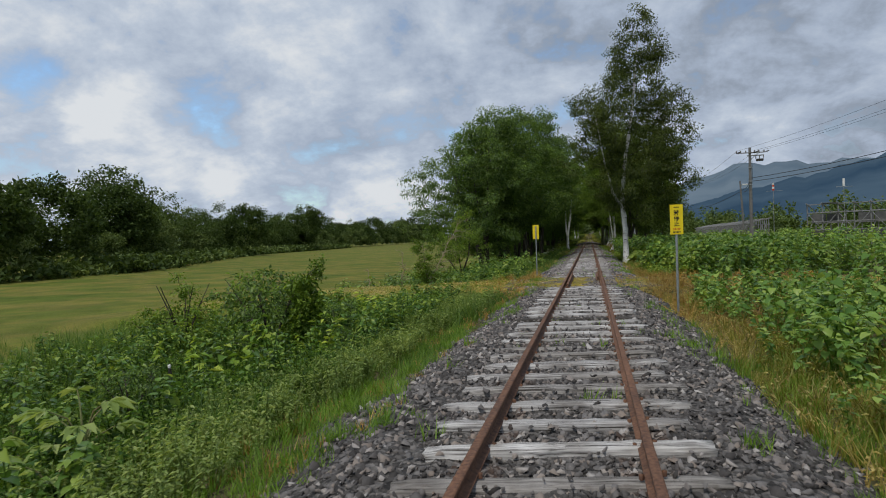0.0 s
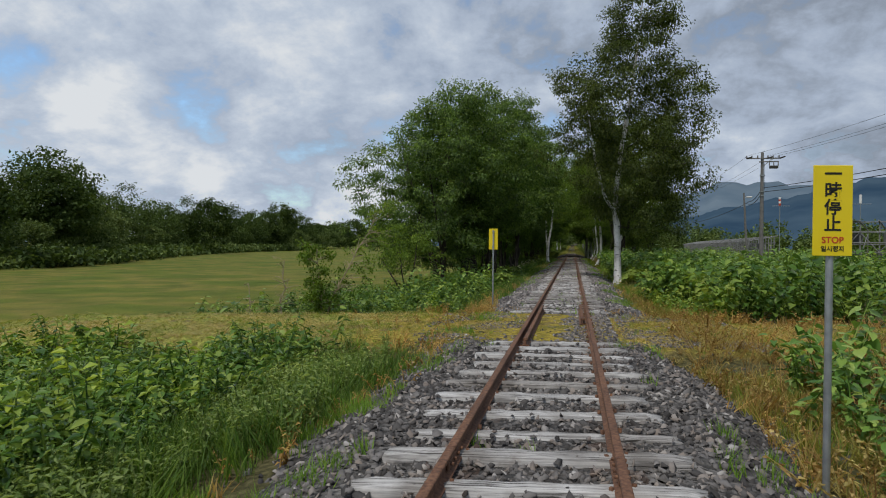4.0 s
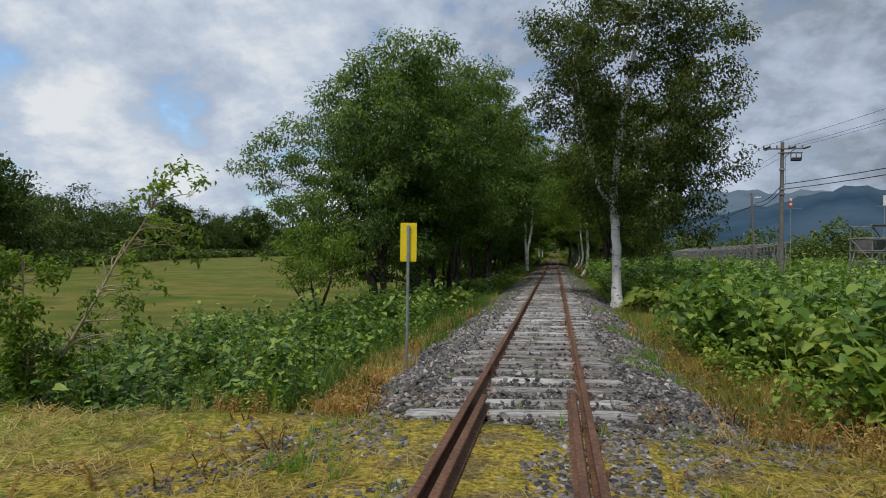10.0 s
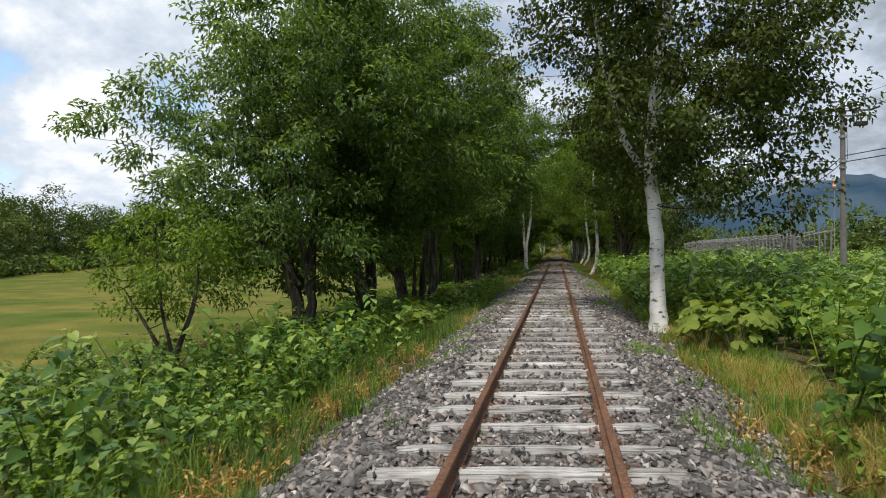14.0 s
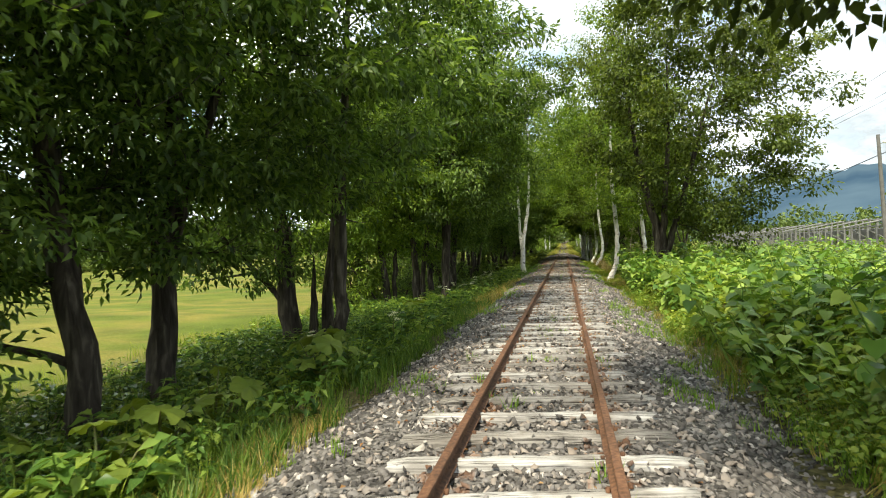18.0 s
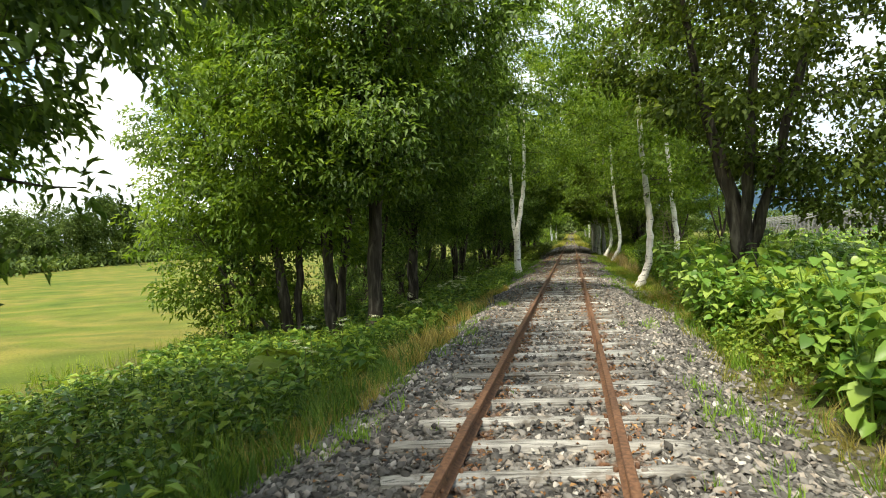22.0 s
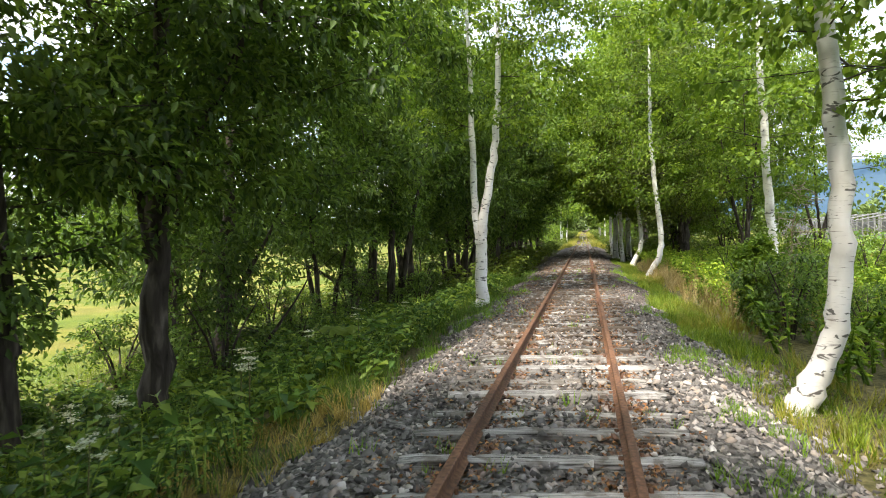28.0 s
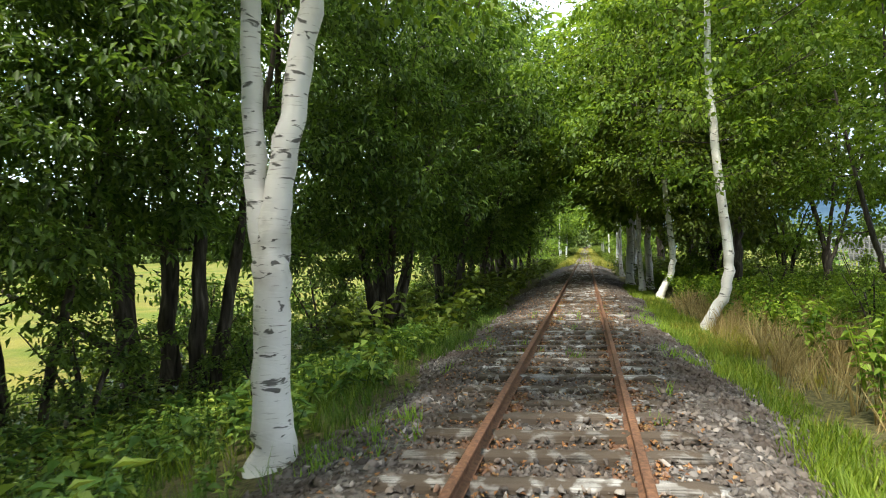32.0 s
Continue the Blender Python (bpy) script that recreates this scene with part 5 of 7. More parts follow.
def build_far_woods():
    rng = np.random.default_rng(31)
    ys = np.array([-60, 10, 60, 90, 130, 178, 250, 337, 450, 600.0])
    xs = np.array([-62, -60, -60, -70, -88, -108, -122, -137, -150, -150.0])
    vs, lt = [], []
    y = -50.0
    while y < 640:
        for row in range(3) if y > 42 else (2,):
            far = 1 + 0.0035 * max(y, 0)
            x = float(np.interp(y, ys, xs)) - row * rng.uniform(4, 8) + rng.uniform(-2, 2)
            h = (rng.uniform(4, 8), rng.uniform(7, 11), rng.uniform(9, 14.5))[row] * (1 + 0.0012 * max(y, 0)) * (1.0 + 0.22 * float(smooth(60, 110, y)))
            r = h * rng.uniform(0.34, 0.5)
            n, m = 42, 40
            d = rand_dirs(rng, n)
            d[:, 2] = np.abs(d[:, 2]) * 1.5 - 0.85
            c = np.array([x, y + rng.uniform(-2, 2), -1.2 + h * 0.5]) + d * np.array([r, r, h * 0.5]) * rng.uniform(0.72, 1.0, (n, 1))
            ctr = np.repeat(c, m, 0) + rand_dirs(rng, n * m) * rng.random((n * m, 1)) ** 0.5 * np.array([1, 1, 0.7]) * h * 0.115
            ctr[:, 2] = np.maximum(ctr[:, 2], -1.2)
            s = rng.uniform(0.19, 0.34, n * m) * far * (0.7 + 0.03 * h)
            (vs if rng.random() < (0.5, 0.75, 0.9)[row] else lt).append(leaves(ctr, rand_dirs(rng, n * m), rand_dirs(rng, n * m) * 0.6 + np.array([0, 0, 1]), s, s * 0.75))
        y += rng.uniform(4.2, 6.2) * (1 + 0.004 * max(y, 0))
    for x, y0, h, r in ((-76, 93, 16.5, 6.5), (-70, 88, 13, 5), (-62, 66, 11.5, 6), (-58, 52, 10.5, 6), (-96, 168, 15, 6), (-118, 255, 19, 7)):
        n, m = 80, 70
        d = rand_dirs(rng, n)
        c = np.array([x, y0, -1.2 + h * 0.58]) + d * np.array([r, r, h * 0.42]) * rng.uniform(0.6, 1.0, (n, 1))
        ctr = np.repeat(c, m, 0) + rand_dirs(rng, n * m) * rng.random((n * m, 1)) ** 0.5 * np.array([1, 1, 0.7]) * h * 0.11
        s = rng.uniform(0.2, 0.45, n * m) * (1.1 + 0.003 * y0)
        vs.append(leaves(ctr, rand_dirs(rng, n * m), rand_dirs(rng, n * m) * 0.6 + np.array([0, 0, 1]), s, s * 0.75))
    # a light thicket closes the avenue far off, and low scrub edges the belt
    for k in range(90):
        x, y = rng.uniform(-60, 60), rng.uniform(215, 400)
        if k < 26:
            x, y = rng.uniform(-16, 16), rng.uniform(300, 330)
        elif abs(x) < 4.5:
            continue
        h = rng.uniform(6, 13) if k < 26 else rng.uniform(3, 9) if abs(x) < 30 else rng.uniform(7, 12)
        n = 24
        c = np.array([x, y, -0.4 + h * 0.5 + float(rise(x, y))]) + rand_dirs(rng, n) * np.array([h * 0.5, h * 0.5, h * 0.5]) * rng.uniform(0.5, 1, (n, 1))
        ctr = np.repeat(c, 22, 0) + rng.normal(0, 0.7, (n * 22, 3))
        q = rng.uniform(0.6, 1.3, n * 22)
        lt.append(leaves(ctr, rand_dirs(rng, n * 22), rand_dirs(rng, n * 22) * 0.6 + np.array([0, 0, 1]), q, q * 0.7))
    for k in range(420):
        y = rng.uniform(20, 330)
        x = float(np.interp(y, ys, xs)) + rng.uniform(2.5, 7)
        h = rng.uniform(0.8, 2.2)
        c = np.array([x, y, -1.2]) + rng.normal(0, 1, (60, 3)) * (1.3, 1.3, 0.1) + np.array([0, 0, 1]) * rng.uniform(0, h, (60, 1))
        q = rng.uniform(0.35, 0.8, 60) * (1 + 0.003 * y)
        (vs if rng.random() < 0.6 else lt).append(leaves(c, rand_dirs(rng, 60), rand_dirs(rng, 60) * 0.6 + np.array([0, 0, 1]), q, q * 0.6))
    for k in range(90):
        x, y = rng.uniform(40, 150), rng.uniform(140, 330)
        h = rng.uniform(4.5, 10)
        n = 16
        c = np.array([x, y, -0.3 + h * 0.45]) + rand_dirs(rng, n) * h * 0.45 * rng.uniform(0.5, 1, (n, 1))
        ctr = np.repeat(c, 24, 0) + rng.normal(0, 0.6, (n * 24, 3))
        q = rng.uniform(0.5, 1.1, n * 24)
        (vs if k % 6 == 0 else lt).append(leaves(ctr, rand_dirs(rng, n * 24), rand_dirs(rng, n * 24) * 0.6 + np.array([0, 0, 1]), q, q * 0.7))
    put("far_woods", mesh_of("far_woods", *merge(vs), M["far_leaf"]), label="dark green belt of trees across the meadow", category="woods", kind="stuff")
    put("far_woods_light", mesh_of("far_woods_light", *merge(lt), M["far_light_leaf"]), label="lighter green trees in the belt across the meadow", category="woods", kind="stuff")


build_far_woods()

# ---------------------------------------------------------------- low plants


def plant_shape(seed, h, n_leaf, leaf, width, nod=0.35, stems=1, spread=0.1, broad=False, low=0.15):
    """A leafy plant: thin stems and leaves set round them."""
    rng = np.random.default_rng(seed)
    out = []
    C, A, U, S = [], [], [], []
    for s in range(stems):
        a = rng.uniform(0, 6.28)
        off = np.array([math.cos(a), math.sin(a), 0]) * spread * rng.uniform(0.3, 1)
        hh = h * rng.uniform(0.75, 1.1)
        top = off + np.array([math.cos(a) * nod * hh * 0.5, math.sin(a) * nod * hh * 0.5, hh])
        pth = bezier(off * 0.6, off + np.array([0, 0, hh * 0.6]), top, 5)
        out.append(tube(pth[::2], np.linspace(0.012, 0.004, 3) * (1 + h * 0.3), 3))
        for k in range(n_leaf):
            t = low + (1 - low) * (k + rng.uniform(0, 0.8)) / n_leaf
            p = (1 - t) ** 2 * pth[0] + 2 * t * (1 - t) * (off + np.array([0, 0, hh * 0.6])) + t * t * top
            b = k * 2.4 + rng.uniform(-0.4, 0.4)
            C.append(p); A.append((math.cos(b), math.sin(b), rng.uniform(-0.7, 0.25) if broad else rng.uniform(-0.4, 0.4))); U.append((rng.normal(0, 0.25), rng.normal(0, 0.25), 1)); S.append(leaf * rng.uniform(0.65, 1.15))
    C, A, U, S = np.array(C), np.array(A), np.array(U), np.array(S)
    out.append(broad_leaves(C, A, U, S, S * width) if broad else leaves(C, A, U, S, S * width, 0.2, 0.25))
    return merge(out)


def broad_leaves(c, axis, up, length, width):
    """Heart-shaped leaves: eight corners round a folded, drooping midrib, eight triangles."""
    axis = axis / np.linalg.norm(axis, axis=1, keepdims=True)
    side = np.cross(axis, up); side /= np.linalg.norm(side, axis=1, keepdims=True)
    nor = np.cross(side, axis)
    L, W = np.asarray(length)[:, None], np.asarray(width)[:, None]
    uv = [(0.1, 0.0, -0.02), (0.0, 0.32, 0.03), (0.32, 0.5, 0.06), (0.7, 0.33, -0.02), (1.02, 0.0, -0.26), (0.7, -0.33, -0.02), (0.32, -0.5, 0.06), (0.0, -0.32, 0.03), (0.45, 0.0, -0.04)]
    c = c + axis * L * 0.25
    v = np.stack([c + axis * L * a + side * W * b + nor * L * h for a, b, h in uv], 1).reshape(-1, 3)
    tri = np.array([(8, k, (k + 1) % 8) for k in range(8)])
    f = (np.arange(len(c)) * 9)[:, None, None] + tri[None]
    return v, f.reshape(-1, 3)


def blade_shape(seed, n, h, spread, lean=0.35, wid=0.007, plain=False):
    """A tuft of bent grass blades."""
    rng = np.random.default_rng(seed)
    a = rng.uniform(0, 6.28, n)
    b = rng.uniform(0, 6.28, n)
    r = spread * np.sqrt(rng.random(n))
    base = np.stack([np.cos(b) * r, np.sin(b) * r, np.zeros(n)], 1)
    hh = h * rng.uniform(0.5, 1.1, n)
    d = np.stack([np.cos(a), np.sin(a), np.zeros(n)], 1)
    s = np.stack([-np.sin(a), np.cos(a), np.zeros(n)], 1) * wid
    le = lean * rng.uniform(0.3, 1.3, n)
    mid = base + d * (hh * le * 0.35)[:, None]; mid[:, 2] += hh * 0.6
    tip = base + d * (hh * le)[:, None]; tip[:, 2] += hh
    if plain:
        return np.stack([base - s, base + s, tip], 1).reshape(-1, 3), np.arange(3 * n).reshape(-1, 3)
    v = np.stack([base - s, base + s, mid + s * 0.7, mid - s * 0.7, tip], 1).reshape(-1, 3)
    o = (np.arange(n) * 5)[:, None, None]
    f = (o + np.array([(0, 1, 2), (0, 2, 3), (3, 2, 4)])[None]).reshape(-1, 3)
    return v, f


def sow(name, shapes, x, y, smin, smax, mat, label, category, seed=0, dz=0.0, tilt=0.15, grade=None):
    rng = np.random.default_rng(seed)
    n = len(x)
    z = np.maximum(ground_z(x, y), np.where(np.abs(x) < 2.25, bed_z(x, y), -9)) + dz
    pos = np.stack([x, y, z], 1)
    pick = rng.integers(0, len(shapes), n)
    sc = rng.uniform(smin, smax, n) * (1 if grade is None else grade(x, y))
    out = [scatter(sh, pos[pick == k], rng.uniform(0, 6.28, (pick == k).sum()), sc[pick == k], rng.normal(0, tilt, ((pick == k).sum(), 2))) for k, sh in enumerate(shapes) if (pick == k).any()]
    return put(name, mesh_of(name, *merge(out), mat, True), label=label, category=category, kind="stuff")


def field_points(rng, n, x0, x1, y0, y1, keep=None):
    x, y = rng.uniform(x0, x1, n), rng.uniform(y0, y1, n)
    if keep is not None:
        k = rng.random(n) < keep(x, y)
        x, y = x[k], y[k]
    return x, y


def off_cross(x, y, pad=0.3):
    return 1 - smooth(CROSS_A - 0.7 - pad, CROSS_A - 0.2 - pad, y) * smooth(CROSS_B + 0.9 + pad, CROSS_B + 0.4 + pad, y)


def patch(x, y, s, seed):
    """Uneven cover, 0 to 1."""
    return 0.5 + 0.5 * np.sin(x * s + 1.3 * np.sin(y * s * 0.7 + seed)) * np.sin(y * s * 0.9 + 1.7 * np.sin(x * s * 0.6 + 2 * seed))


def build_plants():
    rng = np.random.default_rng(77)
    tuft = [blade_shape(k, 13, 0.34, 0.1, 0.6, 0.006) for k in range(4)]
    short = [blade_shape(10 + k, 14, 0.14, 0.1, 0.7, 0.006, True) for k in range(3)]
    tall = [blade_shape(20 + k, 11, 0.62, 0.16, 0.55, 0.007) for k in range(4)]
    knot = [plant_shape(30 + k, 1.3, 17, 0.185, 0.86, 0.5, 2, 0.25, True, 0.15) for k in range(6)]
    mat = [blade_shape(70 + k, 12, 0.05, 0.16, 5.0, 0.005, True) for k in range(4)]
    weed = [plant_shape(40 + k, 0.75, 19, 0.115, 0.5, 0.4, 3, 0.18, False, 0.1) for k in range(5)]
    mug = [plant_shape(50 + k, 0.6, 16, 0.1, 0.4, 0.25, 3, 0.1, False, 0.1) for k in range(4)]
    dead = [plant_shape(80 + k, 0.3, 7, 0.075, 0.55, 0.9, 2, 0.12, False, 0.1) for k in range(4)]
    fern = [plant_shape(60 + k, 0.45, 8, 0.18, 0.6, 0.5, 3, 0.22, False, 0.25) for k in range(4)]

    def cut(x, y, s, seed, lo=0.5, rest=0.1):
        return np.where(patch(x, y, s, seed) > lo, 1, rest)

    # verge grass, both sides
    x, y = field_points(rng, 15000, -5.2, -1.6, 2, 96, lambda x, y: off_cross(x, y) * smooth(1.75, 2.3, -x - bed_edge(x, y)) * smooth(5.4, 3.4, -x) * (0.2 + 0.8 * cut(x, y, 0.9, 1)))
    clear = np.hypot(x + 2.47, y - 82.6) > 0.9
    x, y = x[clear], y[clear]
    sow("verge_grass", tuft, x, y, 0.5, 1.2, M["meadow_blade"], "green grass along the ballast edge", "grass", 1, grade=lambda x, y: np.where(y < 24, 0.5, np.where(y > 66, 0.7, 1)))
    x, y = field_points(rng, 9000, 1.7, 3.6, 2, 70, lambda x, y: smooth(69, 65, y) * off_cross(x, y) * smooth(1.8, 2.3, x + bed_edge(x, y)) * cut(x, y, 0.8, 4, 0.4, 0.25) * np.where(y > 33, smooth(2.1, 2.4, x), 1) * np.where(y > 64, 1, np.where((y > 15) & (y < 32), 0.1, 0.8)))
    sow("verge_grass_right", tuft + short, x, y, 0.4, 0.9, M["bright_grass"], "bright green grass along the ballast edge", "grass", 2)
    x, y = field_points(rng, 8000, 1.75, 3.1, 65, 108, lambda x, y: smooth(2.0, 2.35, x + bed_edge(x, y) + 0.25 * smooth(74, 80, y)) * (0.25 + 0.75 * smooth(74.5, 76.5, y)) * smooth(3.2 - 0.4 * smooth(74, 79, y), 2.7 - 0.3 * smooth(74, 79, y), x) * (0.5 + 0.5 * patch(x, y, 1.1, 3)))
    sow("grass_strip", short, x, y, 0.7, 1.5, M["grass_blade"], "short bright grass strip below the birches", "grass", 44)
    x, y = field_points(np.random.default_rng(451), 5200, 2.2, 3.4, 29, 72, lambda x, y: smooth(2.3, 2.55, x + bed_edge(x, y)) * cut(x, y, 0.9, 2, 0.55, 0.16) * (1 - 0.65 * smooth(53, 57, y)))
    sow("straw_verge_right", tuft, x, y, 0.35, 0.8, M["straw_grass"], "golden straw at the ballast edge", "grass", 45, tilt=0.4)
    x, y = field_points(rng, 13000, -2.2, 2.2, 3, 95, lambda x, y: cut(x, y, 1.6, 9, np.where(y > 40, 0.66, 0.72), 0.03) * np.where(np.abs(x) < 1.3, 0.12, 1))
    sow("ballast_tufts", short, x, y, 0.4, 1.2, M["bright_grass"], "small grass tufts growing in the ballast", "grass", 3)
    # dry, rust-coloured and straw grass round the crossing and the verges
    x, y = field_points(rng, 6200, 1.75, 7.5, 15, 42, lambda x, y: smooth(15, 19, y) * smooth(40, 31, y) * cut(x, y, 1.9, 5, 0.42, 0.15) * (1 - smooth(2.4, 4.2, x) * np.where((y > 26.5) & (y < 30) | (y > 19) & (y < 23), 0.3, 1)) * smooth(1.7, 2.2, x) * np.where((y > CROSS_A + 0.6) & (y < CROSS_B - 0.7), 0.3, 1))
    sow("dry_grass_right", dead + tuft[:1], x, y, 0.35, 0.95, M["rust_grass"], "dry rust-brown grass beside the track", "grass", 4, tilt=0.35)
    x, y = field_points(rng, 5200, -3.6, -1.6, 17, 42, lambda x, y: np.where(y > 29, smooth(3.0, 2.5, -x) * smooth(1.95, 2.15, -x), 1) * smooth(44, 33, y) * cut(x, y, 1.9, 8, 0.5, 0.12) * smooth(3.6, 2.3, -x) * np.where(y < 24, 0.15, 1) * np.where((y > CROSS_A + 0.3) & (y < CROSS_B - 0.2), 0.08, 1))
    sow("dry_grass_left", dead + tuft[:1], x, y, 0.35, 0.85, M["rust_grass"], "dry rust-brown grass beside the track", "grass", 5, tilt=0.35)
    x, y = field_points(rng, 2400, -3.1, -1.9, 30, 75, lambda x, y: cut(x, y, 0.55, 7, 0.66, 0.04) * off_cross(x, y))
    sow("straw_grass_left", tuft, x, y, 0.3, 0.7, M["straw_grass"], "yellow straw grass at the ballast edge", "grass", 6, tilt=0.3)
    x, y = field_points(rng, 4200, 2.0, 3.2, 5, 100, lambda x, y: cut(x, y, 0.7, 3, 0.55, 0.08) * off_cross(x, y) * np.where((y > 40) & (y < 72), 0.25, 1))
    sow("straw_grass_right", tuft, x, y, 0.4, 0.85, M["yellow_grass"], "yellowing grass under the tall leaves", "grass", 7, tilt=0.3)
    x, y = field_points(np.random.default_rng(460), 700, -2.9, -1.75, 58, 68.5, lambda x, y: (0.25 + 0.75 * patch(x, y, 2.1, 5)) * np.where((y > 59.5) & (y < 62.6) | (y > 64.2) & (y < 67.2), 1, 0.0) * smooth(1.7, 2.0, -x))
    sow("golden_grass", tuft, x, y, 0.6, 1.15, M["straw_grass"], "tall golden grass at the ballast edge", "grass", 43, tilt=0.3)
    # crossing turf, mown and matted
    x, y = field_points(rng, 13000, -16, 16, CROSS_A - 0.2, CROSS_B + 0.4, lambda x, y: np.where(np.abs(x) < 1.0, 0.12, 0.8) * (0.25 + 0.75 * patch(x, y, 0.8, 6)))
    sow("crossing_turf", short, x, y, 0.2, 0.45, M["yellow_grass"], "short yellow-green turf on the crossing", "grass", 8, tilt=0.6)
    x, y = field_points(rng, 6500, -13, 13, CROSS_A - 0.4, CROSS_B + 0.5, lambda x, y: np.where(np.abs(x) < 1.2, 0.06, 1) * cut(x, y, 1.3, 2, 0.5, 0.1))
    sow("crossing_thatch", mat, x, y, 0.6, 1.3, M["straw_grass"], "dry straw lying on the crossing", "grass", 18, tilt=1.2)
    x, y = field_points(rng, 4200, -7, 12, CROSS_A - 1.2, CROSS_B + 0.8, lambda x, y: np.where(np.abs(x) < 1.0, 0.05, np.where(x < 0, 0.12, 1)) * cut(x, y, 2.3, 4, 0.62, 0.08))
    sow("crossing_dry_grass", dead, x, y, 0.15, 0.45, M["rust_grass"], "rust-brown dead grass on the crossing", "grass", 41, tilt=0.8)
    x, y = field_points(rng, 4200, -14, 12, CROSS_A - 0.6, CROSS_B + 0.6, lambda x, y: np.where(np.abs(x) < 1.0, 0.05, 1) * cut(x, y, 1.7, 7, 0.6, 0.06))
    sow("crossing_green_grass", short, x, y, 0.25, 0.6, M["grass_blade"], "green grass tufts on the crossing", "grass", 42, tilt=0.5)
    # the bank on the left: long grass, with weeds in clumps and taller leafy stands
    x, y = field_points(rng, 13000, -17, -3.3, -4, 22.8, lambda x, y: (0.4 + 0.6 * patch(x, y, 0.45, 2)) * smooth(17, 10.5, -x))
    sow("bank_grass", tall, x, y, 0.35, 0.95, M["meadow_blade"], "long green grass on the bank", "grass", 11)
    x, y = field_points(rng, 4600, -14, -3.0, 2, 22.8, lambda x, y: (0.03 + 0.97 * smooth(12, 16, y)) * cut(x, y, 0.75, 8, 0.52, 0.1) * smooth(2.9, 4.6, -x) * smooth(14, 9.5, -x + 2 * patch(x, y, 0.5, 1)))
    sow("weed_thicket", weed, x, y, 0.5, 1.35, M["bank_leaf"], "dense green weeds down the bank", "weeds", 9)
    x, y = field_points(rng, 380, -13, -4.4, 14, 22.8, lambda x, y: cut(x, y, 0.6, 5, 0.55, 0.08) * smooth(13, 9, -x))
    sow("knotweed_stand", weed + fern, x, y, 0.9, 1.7, M["dock_leaf"], "taller broad-leaved stand among the weeds", "knotweed", 19)
    x, y = field_points(np.random.default_rng(455), 3400, -8.5, -2.1, 16.5, 22.9, lambda x, y: smooth(2.0, 2.5, -x - bed_edge(x, y)) * (0.35 + 0.65 * patch(x, y, 0.9, 5)) * smooth(8.6, 6.0, -x))
    sow("bank_edge_grass", tall, x, y, 0.45, 0.95, M["meadow_blade"], "long blue-green grass beside the crossing", "grass", 52, tilt=0.25, grade=lambda x, y: 1 - 0.62 * smooth(20.5, 23.2, y))
    x, y = field_points(np.random.default_rng(456), 400, -10.5, -3.6, 17.5, 22.4, lambda x, y: cut(x, y, 0.8, 4, 0.5, 0.12) * smooth(3.6, 5.2, -x))
    sow("bank_broad_leaves", knot[:4], x, y, 0.4, 0.8, M["dark_knotweed_leaf"], "dark broad-leaved plants beside the crossing", "knotweed", 53, tilt=0.28)
    x, y = field_points(np.random.default_rng(457), 380, -4.2, -2.2, 18, 23.0, lambda x, y: cut(x, y, 1.4, 2, 0.5, 0.1))
    sow("bank_pale_weeds", mug, x, y, 0.45, 0.95, M["pale_weed_leaf"], "pale green weeds at the crossing's edge", "weeds", 54)
    herb = [plant_shape(55 + k, 0.42, 18, 0.07, 0.55, 0.4, 3, 0.14, False, 0.1) for k in range(4)]
    x, y = field_points(np.random.default_rng(452), 3000, -13, -3.4, 2, 16, lambda x, y: (0.25 + 0.75 * patch(x, y, 0.7, 4)) * smooth(17, 12, y) * smooth(13, 9, -x))
    sow("bank_herbs", herb, x, y, 0.5, 1.35, M["dark_weed_leaf"], "low dark green herbs down the bank", "weeds", 49)
    x, y = field_points(np.random.default_rng(458), 330, -11, -3.8, 3, 17, lambda x, y: cut(x, y, 0.8, 9, 0.62, 0.05))
    sow("bank_dark_clumps", knot[:4], x, y, 0.35, 0.75, M["dark_knotweed_leaf"], "dark broad-leaved clumps among the bank grass", "knotweed", 55, tilt=0.28)
    x, y = field_points(np.random.default_rng(453), 4600, -3.9, -1.55, 2, 23, lambda x, y: np.maximum(smooth(1.9, 2.2, -x - bed_edge(x, y)), 0.5 * (patch(x, y, 1.3, 4) > 0.62)) * smooth(3.9, 2.9, -x) * cut(x, y, 1.5, 6, 0.48, 0.15))
    dry = np.random.default_rng(454).random(len(x)) < 0.16
    sow("yellow_verge_grass", short, x[dry], y[dry], 0.5, 1.2, M["rust_grass"], "orange withered tufts in the verge grass", "grass", 51)
    x, y = x[~dry], y[~dry]
    sow("short_verge_grass", short, x, y, 0.5, 1.35, M["bright_grass"], "short yellow-green grass at the ballast edge", "grass", 50)
    x, y = field_points(rng, 1500, -4.6, -2.7, 3, 23, lambda x, y: cut(x, y, 0.9, 3, 0.45, 0.12))
    sow("pale_weeds", mug, x, y, 0.35, 0.85, M["pale_weed_leaf"], "pale grey-green weeds along the bank", "weeds", 10)
    # below the trees on the left
    x, y = field_points(rng, 3600, -11, -2.5, 27.9, 54, lambda x, y: smooth(46, 38, y) * smooth(2.4, 3.2, -x) * smooth(11.5, 7.5, -x) * (0.4 + 0.6 * patch(x, y, 0.8, 3)))
    near, low = y < 36.5, np.random.default_rng(459).random(len(x)) < 0.45
